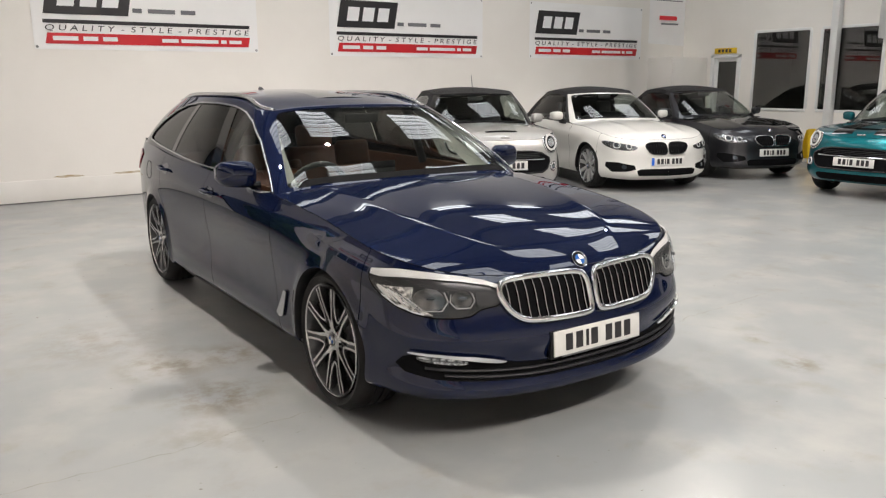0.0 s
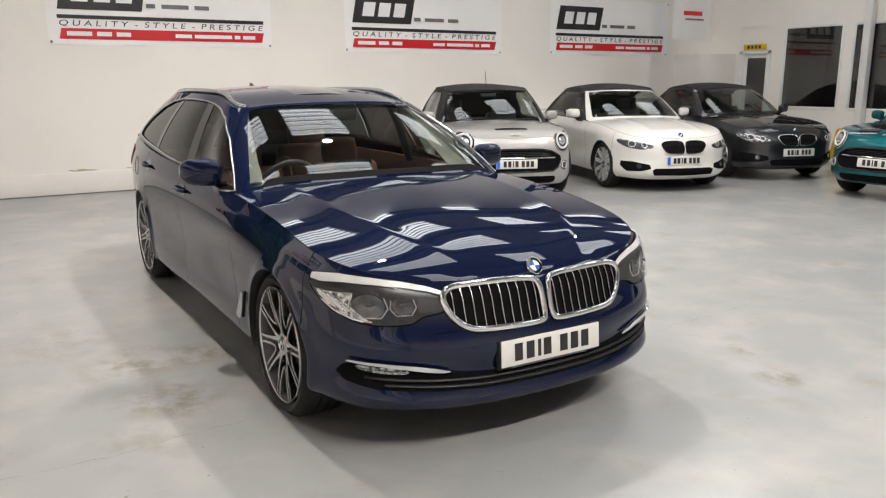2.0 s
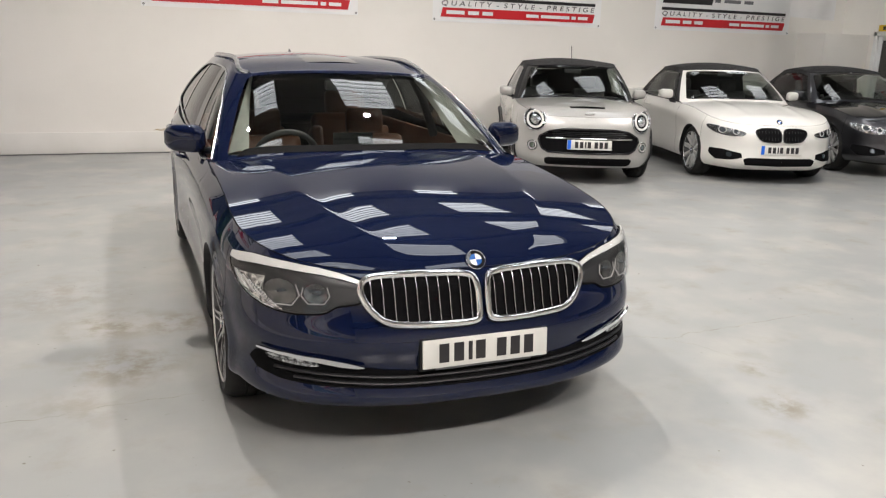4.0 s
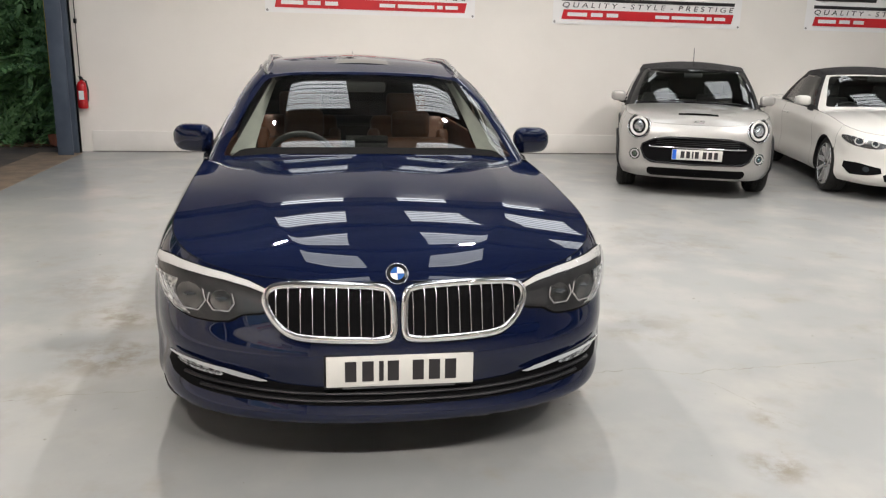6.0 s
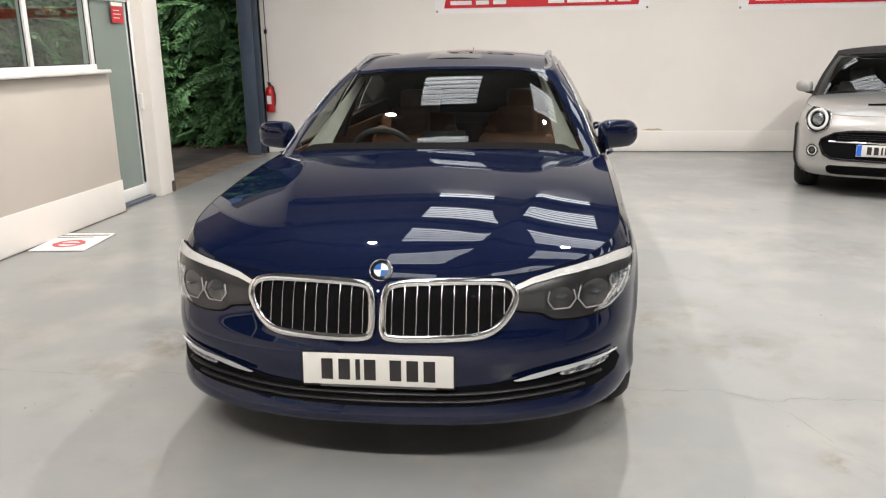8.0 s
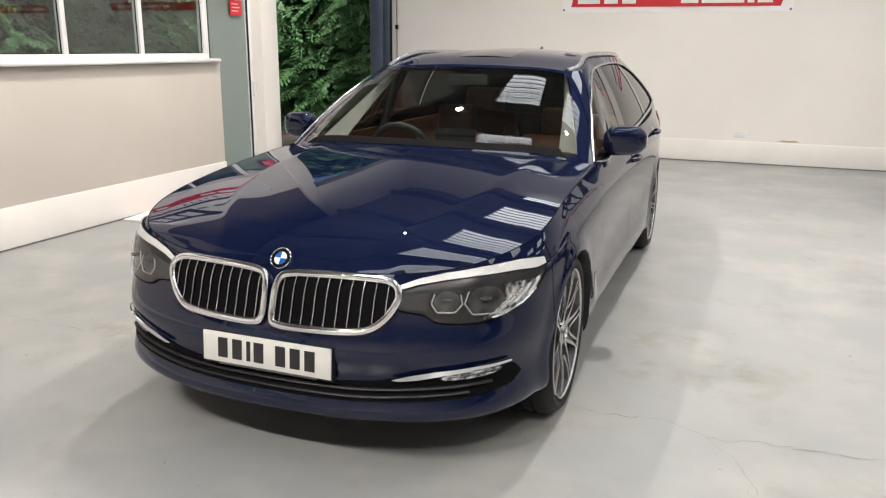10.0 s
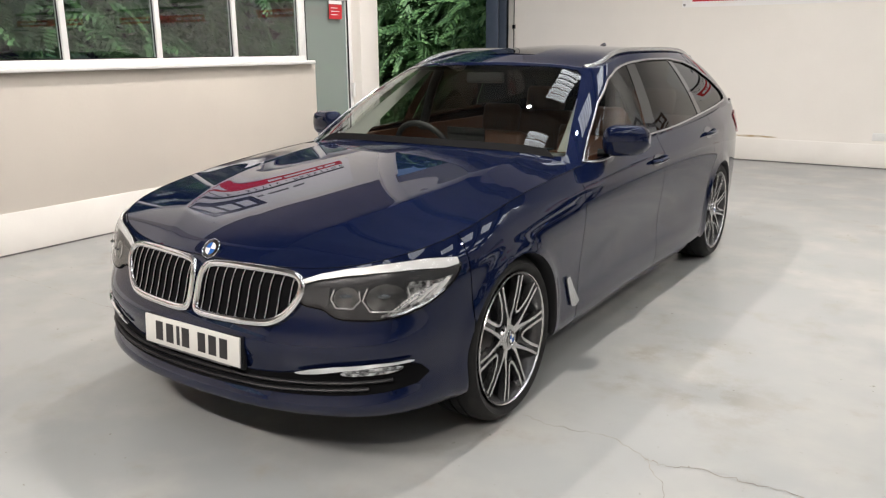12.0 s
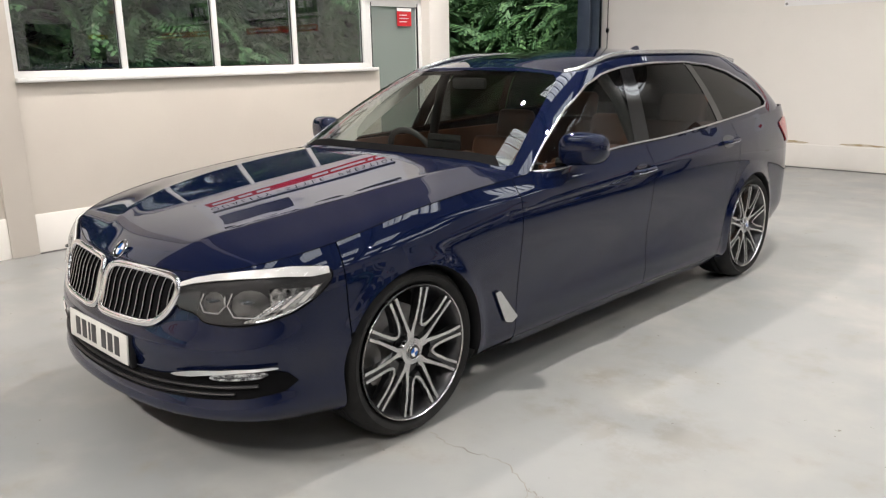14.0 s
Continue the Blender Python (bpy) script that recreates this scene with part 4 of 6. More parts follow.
M["tan"] = surface("tan_leather", (0.15, 0.056, 0.024), (0.12, 0.045, 0.019), 0.45, 0, 9.0, 0.2, 120.0)
M["trim_dark"] = surface("cabin_plastic", (0.02, 0.02, 0.021), (0.03, 0.03, 0.03), 0.6, 0, 9.0, 0.1, 150.0)
M["trim_pale"] = surface("pale_headlining", (0.34, 0.34, 0.30), (0.30, 0.30, 0.27), 0.85, 0, 9.0, 0.1, 150.0)
M["dash"] = surface("dashboard_skin", (0.075, 0.078, 0.068), (0.06, 0.063, 0.055), 0.6, 0, 9.0, 0.1, 150.0)
M["soft_top"] = surface("black_canvas", (0.022, 0.021, 0.022), (0.014, 0.0135, 0.014), 0.9, 0, 14.0, 0.35, 300.0)
M["tail_red"] = surface("red_lens", (0.42, 0.012, 0.015), (0.35, 0.01, 0.012), 0.15, 0, 8.0, 0, 60, 0.5)

# ---- the blue estate car: front axle at y = 0, nose towards -y ----
def estate():
    car = empty("estate_car", "glossy dark blue estate car with silver roof rails", "car")
    blue = M["blue_paint"]
    plan = [(0, -.838), (.30, -.818), (.56, -.752), (.765, -.632), (.890, -.40), (.924, 0), (.922, .6), (.926, 1.7), (.928, 2.9), (.890, 3.46), (.775, 3.84), (.46, 4.0), (0, 4.04)]
    insets = [
        [.12, .12, .12, .11, .08, .05, .055, .055, .05, .05, .10, .12, .12],
        [.000, .000, .000, .004, .010, .010, .018, .018, .014, .02, .02, .02, .02],
        [.028, .028, .026, .022, .012, .004, .014, .014, .004, .01, .01, .01, .01],
        [.012, .012, .012, .009, .006, .000, .010, .012, .000, .004, .005, .005, .005],
        [.047, .047, .044, .031, .012, .000, .000, .000, -.002, .0, .01, .01, .01],
        [.078, .078, .076, .058, .028, .014, .010, .008, .008, .014, .02, .02, .02],
        [.118, .118, .118, .100, .078, .075, .070, .058, .060, .075, .06, .05, .05]]
    heights = [
        [.185, .185, .185, .19, .20, .20, .19, .19, .20, .26, .30, .30, .30],
        [.235, .235, .24, .25, .26, .27, .26, .26, .27, .34, .38, .40, .40],
        [.330, .330, .335, .345, .36, .37, .36, .36, .38, .44, .47, .48, .48],
        [.440, .440, .445, .455, .47, .49, .49, .50, .52, .56, .58, .58, .58],
        [.560, .560, .560, .575, .60, .63, .66, .70, .72, .74, .74, .72, .72],
        [.655, .655, .664, .692, .72, .765, .80, .84, .87, .89, .89, .86, .86],
        [.712, .715, .726, .760, .805, .870, .925, .972, 1.025, 1.055, 1.06, 1.04, 1.04]]
    ring = Ring(plan, insets, heights, estate_relief)
    S = ring.S
    VS = .68
    st = ring.ts[2:-2]
    s_at = lambda y: float(np.interp(y, [p[1] for p in plan[3:10]], st[3:10]))
    sv_side = lambda pts, a=3, b=11: inverse(ring, pts, "side", st[a], st[b])
    # outlines in the side view, as (s, v)
    def arch(yc, r, zc=.335):
        pts = [(yc + r * math.cos(radians(a)), zc + r * 1.0 * math.sin(radians(a))) for a in range(-14, 195, 8)]
        p = sv_side(pts, 2, 11)
        return np.vstack([p, [[p[-1, 0], -.3], [p[0, 0], -.3]]])
    aF, aR = arch(0, .352), arch(2.975, .352)
    yF, yB = .615, 1.70

    def column(y, zs):
        return sv_side([(y + o, z) for o, z in zs])
    # door edges
    doorF = column(yF, [(-.02, .235), (-.015, .35), (0, .55), (.012, .75), (.02, .90)])
    mid = column(yB, [(-.02, .235), (-.01, .45), (0, .65), (.01, .80), (.02, .965)])
    rear = sv_side([(2.52, .235), (2.55, .36), (2.60, .52), (2.68, .66), (2.72, .76), (2.72, .90), (2.70, 1.0)])
    G = .0022
    def lift(c):
        c = c.copy()
        c[-1, 1] = 1.0
        return c
    doorF, mid, rear = lift(doorF), lift(mid), lift(rear)
    sh = lambda c, d: c + np.array([d, 0])
    # bumper to wing seam
    seam_s = float(s_at(-.315))

    both = (1, -1)
    bump_poly = np.array([[0, -.0], [seam_s - G, -.0], [seam_s - G, 1.0], [0, 1.0]])
    part("front_bumper", patch(ring, bump_poly, [aF], .014, VS, 0, both), blue, car, "", 50)
    wing_poly = np.vstack([[[seam_s + G, 0.0]], sh(doorF, -G), [[seam_s + G, 1.0]]])
    doorf_poly = np.vstack([sh(doorF, G), sh(mid, -G)[::-1]])
    doorr_poly = np.vstack([sh(mid, G), sh(rear, -G)[::-1]])
    quarter_poly = np.vstack([sh(rear, G), [[st[10] - .02, 1.0], [st[10] - .02, 0]], [[rear[0, 0] + G, 0.0]]])
    for sd in both:
        part("front_wing", patch(ring, wing_poly, [aF], .016, VS, 0, (sd,)), blue, car, "", 50)
        d1 = part("front_door", patch(ring, doorf_poly, [], .018, VS, 0, (sd,)), blue, car, "", 50)
        d2 = part("rear_door", patch(ring, doorr_poly, [aR], .018, VS, 0, (sd,)), blue, car, "", 50)
        part("rear_quarter", patch(ring, quarter_poly, [aR], .018, VS, 0, (sd,)), blue, car, "", 50)
        sill = np.array([[doorF[0, 0] - G, 0.0], [rear[0, 0] + G, 0.0], [rear[0, 0] + G, rear[0, 1] - .006], [mid[0, 0], mid[0, 1] - .006], [doorF[0, 0] - G, doorF[0, 1] - .006]])
        part("sill", patch(ring, sill, [], .03, VS, 0, (sd,), dv=.01), blue, car, "", 50)
        for dd, hy, hz in ((d1, 1.60, .855), (d2, 2.58, .915)):
            c = sv_side([(hy, hz)])[0]
            ell = np.array([[c[0] + .085 * math.cos(a), c[1] + .030 / VS * math.sin(a)] for a in np.linspace(0, math.tau, 24, endpoint=False)])
            # flat black patch paints the shade of the handle recess
            part("handle_cup", patch(ring, ell, [], .012, VS, .0015, (sd,)), M["gloss_black"], dd, "black patch for the shade in the handle recess")
            hp = [np.array(ring.point([c[0] + u], [c[1] + .002 * (1 - (u / .1) ** 2)])[0]) + np.array([.034 * (1 - (u / .105) ** 4), 0, .004]) for u in np.linspace(-.1, .1, 13)]
            part("door_handle", add_tube(bmesh.new(), [(p[0] * sd, p[1], p[2]) for p in hp], .0115, 10, True, 1.35, (1, 0, 0)), blue, dd)
            part("handle_trim", add_tube(bmesh.new(), [((p[0] + .010) * sd, p[1], p[2] - .006) for p in hp[1:-1]], .004, 6), M["chrome"], dd, "chrome strip on the handle")
        # arch liners and edge lips
        for yc, poly in ((0, aF), (2.975, aR)):
            bm = bmesh.new()
            arc = poly[:-2]
            o = ring.point(arc[:, 0], arc[:, 1])
            rows = [[(p[0] * sd, p[1], p[2]) for p in o], [((p[0] - .012) * sd, yc + (p[1] - yc) * .985, .335 + (p[2] - .335) * .985) for p in o],
                    [(.66 * sd, yc + (p[1] - yc) * 1.02, .335 + (p[2] - .335) * 1.02) for p in o], [(.55 * sd, yc + (p[1] - yc) * .6, .335 + (p[2] - .335) * .6) for p in o]]
            grid_faces(bm, rows)
            part("wheel_arch_liner", bm, M["plastic"], car, "black plastic wheel arch liner", 40)
        # silver wing vent
        vp = sv_side([(.445, .475), (.475, .480), (.598, .335), (.560, .318), (.515, .33)])
        part("wing_vent", patch(ring, vp, [], .01, VS, .006, (sd,), thick=-.006), M["satin"], car, "satin silver vent trim behind the front wheel", 30)
    part("inner_shell", patch(ring, None, [aF, aR], .05, VS, -.014, both, (0, S), (0, 1)), M["dark"], car, "", 50)
    part("tailgate", patch(ring, None, [], .03, VS, 0, both, (st[10] - .018, S), (0, 1)), blue, car, "", 50)

    # bonnet
    sA = s_at(.72)
    gy = np.linspace(-.735, .95, 400)
    slope = natural([-.735, -.71, -.67, -.63, -.55, -.46, -.37, -.28, -.16, 0, .35, .66, .95], [[q] for q in (.95, .76, .565, .445, .345, .279, .231, .193, .163, .137, .108, .08, .04)])(gy)[:, 0]
    gz = np.concatenate([[0], np.cumsum((slope[1:] + slope[:-1]) / 2 * np.diff(gy))])
    gz += .915 - np.interp(0, gy, gz)
    def crease(x, y, v):
        ax = abs(x)
        line = np.interp(y, (-.72, -.57, -.42, -.26, 0, .5), (.28, .33, .415, .48, .54, .58))                       # ridge running back from the grille
        ridge = np.exp(-np.sqrt((ax - line) ** 2 + .012 ** 2) / .11) * .0095
        return ridge * np.clip(v / .10, 0, 1) * np.clip((y + .74) / .25, 0, 1)
    def cy(y):
        return y - .16 * np.clip((y + .1) / .9, 0, 1) ** 2
    hood = Cap(lambda s: ring.top(s), 0, sA, lambda y: np.interp(y, gy, gz), cy, crease, 1.85)
    part("bonnet", patch(hood, None, [], .014, .9, 0, both, (0, sA), (.003, 1)), blue, car, "", 60)
    # dark line where the bonnet meets wings and bumper
    tp = ring.top(np.linspace(0, sA, 160))
    bm = bmesh.new()
    for sd in both:
        add_band(bm, tp + np.array([0, 0, -.0005]), (0, 0, 1), .0022, False, sd)
    part("bonnet_gap", bm, M["dark"], car, "dark shut line round the bonnet")
    # cowl and wipers
    rear_edge = hood.point(np.full(40, sA), np.linspace(0, 1, 40))
    cow = []
    for p in rear_edge:
        cow.append([p + np.array([0, -.008, -.010]), p + np.array([0, .035, -.022]), p + np.array([0, .12, .0])])
    bm = bmesh.new()
    for sd in both:
        grid_faces(bm, [[(q[0] * sd, q[1], q[2]) for q in r] for r in cow])
    part("cowl", bm, M["plastic"], car, "black scuttle panel under the windscreen", 40)

    # glasshouse
    bottom = [(0, .66, .975), (.36, .672, .970), (.66, .695, .955), (.805, .745, .930), (.848, 1.25, .944), (.862, 1.9, .978), (.862, 2.6, 1.012), (.842, 3.2, 1.045), (.792, 3.60, 1.055), (.69, 3.80, 1.05), (.42, 3.93, 1.04), (0, 3.97, 1.04)]
    topr = [(0, 1.355, 1.372), (.30, 1.362, 1.368), (.48, 1.375, 1.356), (.566, 1.41, 1.345), (.607, 1.72, 1.388), (.618, 2.1, 1.414), (.618, 2.6, 1.414), (.598, 3.05, 1.398), (.56, 3.34, 1.370), (.50, 3.46, 1.358), (.3, 3.52, 1.365), (0, 3.54, 1.37)]
    can = Canopy(bottom, topr, .022)
    cs = can.ts[2:-2]
    CVS = .5
    # windscreen outline in (s, v) and side windows from the side view
    sPil = cs[3]
    ws = np.array([[0, .02], [cs[2] + .02, .02], [sPil - .046, .05], [sPil - .044, .30], [sPil - .038, .6], [sPil - .036, .90], [sPil - .072, .955], [cs[2] - .06, .962], [0, .962]])
    wsp = inset_poly(ws, -.0, CVS)
    side_pts = [(.79, .936), (.94, 1.040), (1.185, 1.180), (1.43, 1.283), (1.60, 1.328), (1.80, 1.357), (2.15, 1.378), (2.5, 1.376), (2.78, 1.352), (3.0, 1.305), (3.2, 1.225), (3.33, 1.145), (3.345, 1.10), (3.30, 1.078), (3.0, 1.052), (2.5, 1.022), (1.9, .990), (1.3, .962)]
    dlo = inverse(can, side_pts, "side", cs[3] - .02, cs[9], 0, 1)
    part("roof_frame", patch(can, None, [wsp, dlo], .016, CVS, 0, both, (0, can.S), (-.03, 1)), blue, car, "", 50)
    part("windscreen", patch(can, inset_poly(wsp, .001, CVS), [], .03, CVS, -.002, both), M["screen"], car, "large clear windscreen", 60).visible_shadow = False
    part("windscreen_band", patch(can, np.array([[0, .90], [cs[2] + .03, .90], [cs[2] + .05, .955], [0, .955]]), [], .03, CVS, -.004, both), M["privacy"], car, "dark shaded band along the top of the windscreen", 60)
    part("scuttle_strip", patch(can, np.array([[0, .015], [cs[2] + .06, .02], [cs[2] + .02, .085], [0, .075]]), [], .03, CVS, .002, both), M["dark"], car, "matt black strip at the foot of the windscreen", 60)

    def split(y0b, y0t, y1b, y1t):
        """The part of the side window between two slanting lines."""
        out = []
        def cutp(poly, yb, yt, keep_greater):
            r = []
            f = lambda p: (p[0] - (yb + (yt - yb) * (p[1] - .98) / .42)) * (1 if keep_greater else -1)
            for i in range(len(poly)):
                a, b = poly[i], poly[(i + 1) % len(poly)]
                fa, fb = f(a), f(b)
                if fa >= 0:
                    r.append(a)
                if fa * fb < 0:
                    t = fa / (fa - fb)
                    r.append((a[0] + (b[0] - a[0]) * t, a[1] + (b[1] - a[1]) * t))
            return r
        p = list(side_pts)
        if y0b is not None:
            p = cutp(p, y0b, y0t, True)
        if y1b is not None:
            p = cutp(p, y1b, y1t, False)
        return inset_poly(inverse(can, p, "side", cs[3] - .02, cs[9], 0, 1), .002, CVS)
    for sd in both:
        for nm, a, mat, lab in (("front_window", (None, None, 1.66, 1.83), "tint", "clear front side window"), ("rear_window", (1.79, 1.94, 2.58, 2.49), "privacy", "darkened rear side window"), ("quarter_window", (2.66, 2.56, None, None), "privacy", "darkened rear quarter window")):
            part(nm, patch(can, split(*a), [], .03, CVS, -.006, (sd,)), M[mat], car, lab, 60).visible_shadow = False
        for a in ((1.66, 1.83, 1.79, 1.94), (2.58, 2.49, 2.66, 2.56)):
            part("window_pillar", patch(can, split(*a), [], .02, CVS, -.003, (sd,)), M["gloss_black"], car, "gloss black window pillar", 60)
        line = poly_line(can, dlo, .003, True, .03, CVS)
        part("window_trim", add_band(bmesh.new(), line, (1, 0, .35), .0065, True, sd), M["satin"], car, "satin chrome strip round the side windows")
        mirror_unit(car, sd)
        # roof rail
        rp = []
        for t in np.linspace(0, 1, 30):
            y = 1.43 + 2.0 * t
            e = can.t(np.array([np.interp(y, [p[1] for p in topr[3:9]], cs[3:9])]))[0]
            lift_ = .020 * (1 - abs(2 * t - 1) ** 6) - .012
            rp.append(((e[0] - .035) * sd, y, e[2] + .012 + lift_))
        part("roof_rail", add_tube(bmesh.new(), rp, .0145, 10, True, 1.1), M["satin"], car, "satin silver roof rail")
    # roof skin
    zr = natural([1.35, 1.7, 2.1, 2.6, 3.1, 3.4, 3.56], [[1.372], [1.430], [1.458], [1.462], [1.442], [1.405], [1.37]])
    roof = Cap(lambda s: can.t(s), 0, can.S, lambda y: zr(y)[:, 0], lambda y: y, None, 2.0)
    part("roof", patch(roof, None, [], .03, .6, 0, both, (0, can.S), (0, 1)), blue, car, "", 60)
    bm = bmesh.new()
    rows = [[(x, y, float(zr(np.array([y]))[0, 0]) + .004 - .045 * (x / .42) ** 2) for x in np.linspace(-.40, .40, 17)] for y in np.linspace(1.60, 2.95, 14)]
    grid_faces(bm, rows)
    part("sunroof", bm, M["gloss_black"], car, "dark glass panoramic sunroof", 60)
    bm = bmesh.new()
    rows = []
    for t in np.linspace(0, 1, 10):
        hh, ww = .065 * math.sin(t * math.pi * .5) ** 1.2 * (1 if t < .9 else .8), .03 * (1 - .75 * t)
        y = 2.90 + .19 * t
        z = 1.437 - .02 * t
        rows.append([(-.034 * (1 - .2 * t), y, z), (-ww * .35, y, z + hh * .75), (0, y, z + hh), (ww * .35, y, z + hh * .75), (.034 * (1 - .2 * t), y, z)])
    grid_faces(bm, rows)
    part("aerial_fin", bm, blue, car, "shark fin aerial", 50)

    # fuel flap on the right rear quarter
    ff = inverse(ring, round_poly([(2.98, .80), (3.16, .80), (3.17, .93), (2.99, .93)], 2), "side", st[7], st[10])
    part("fuel_flap", add_band(bmesh.new(), poly_line(ring, ff, .0005, True, .015, VS), (1, 0, 0), .0018, True, -1), M["dark"], car, "shut line of the fuel flap")
    # tail lamps, wrapping on to the side
    tl = inverse(ring, [(3.47, .955), (3.62, .985), (3.76, .975), (3.81, .90), (3.79, .83), (3.62, .82)], "side", st[8], st[11])
    for sd in both:
        part("tail_lamp", patch(ring, tl, [], .02, VS, .004, (sd,), thick=-.004), M["tail_red"], car, "red tail lamp", 50)
    # floor pan
    part("floor_pan", box(-.60, .60, -.40, 3.3, .205, .24), M["dark"], car)
    front_end(car, ring, hood, st, VS)
    cabin(car)
    for sd in both:
        wheel(car, (.783 * sd, 0, .338), sd, .338, .2625, .245, "double", 6 if sd > 0 else -8)
        wheel(car, (.790 * sd, 2.975, .338), sd, .338, .2625, .255, "double", 20)
    return car


def estate_relief(y, z):
    """Creases and flares of the body sides: metres outward."""
    d = np.zeros_like(y)
    door = np.clip((y - .05) / .5, 0, 1) * np.clip((3.6 - y) / .6, 0, 1)
    zc = .835 + .030 * y
    up = z - zc
    d += door * .017 * np.where(up > 0, np.exp(-np.sqrt(up ** 2 + .003 ** 2) / .030), np.exp(-np.sqrt(up ** 2 + .003 ** 2) / .085))
    low = np.clip((y - .5) / .5, 0, 1) * np.clip((2.7 - y) / .5, 0, 1)
    d -= low * .006 * np.exp(-((z - .50 - .02 * y) / .10) ** 2)
    d += low * .005 * np.exp(-((z - .345) / .04) ** 2)
    for yc in (0, 2.975):
        r = np.hypot(y - yc, z - .335)
        d += .012 * np.exp(-((r - .352) / .035) ** 2) * (r > .2)
    return d


def mirror_unit(car, sd, body=None, at=(.820, 1.03, 0.998), k=1.12, name="door_mirror"):
    m = new(name)
    m.parent = car
    x0, y0, z0 = at
    bm = bmesh.new()
    rows = []
    for t in np.linspace(0, 1, 15):
        r = (1 - abs(2 * t - 1) ** 5 * .55) * k * (1.0 - .12 * t)
        x = x0 + .02 + .185 * t * k
        cz, cyy = z0 + .018 + .006 * t, y0 + .04 * t
        row = []
        for j in range(16):
            a = math.tau * j / 16
            yy = cyy - .06 * r * math.copysign(abs(math.cos(a)) ** .6, math.cos(a)) * (1.35 if math.cos(a) > 0 else .8)
            zz = cz + .070 * r * math.copysign(abs(math.sin(a)) ** .6, math.sin(a))
            row.append((x * sd, yy, zz))
        rows.append(row)
    vs = grid_faces(bm, rows, True)
    bm.faces.new(vs[0]), bm.faces.new(vs[-1])
    bmesh.ops.recalc_face_normals(bm, faces=bm.faces)
    part("mirror_cap", bm, body or M["blue_paint"], m, "", 60)
    bm = bmesh.new()
    add_tube(bm, [((x0 - .01) * sd, y0 - .01, z0 - .045), ((x0 + .03) * sd, y0, z0 - .045), ((x0 + .09) * sd, y0 + .01, z0 - .03)], [.022, .018, .02], 8)
    part("mirror_arm", bm, M["plastic"], m, "black mirror arm")
    bm = bmesh.new()
    rows = [[((x0 + .04) * sd, y0 + .052, z0 - .03), ((x0 + .04) * sd, y0 + .052, z0 + .06)], [((x0 + .19) * sd, y0 + .092, z0 - .025), ((x0 + .19) * sd, y0 + .092, z0 + .065)]]
    grid_faces(bm, rows)
    part("mirror_glass", bm, M["chrome"], m, "", 0)
    return m


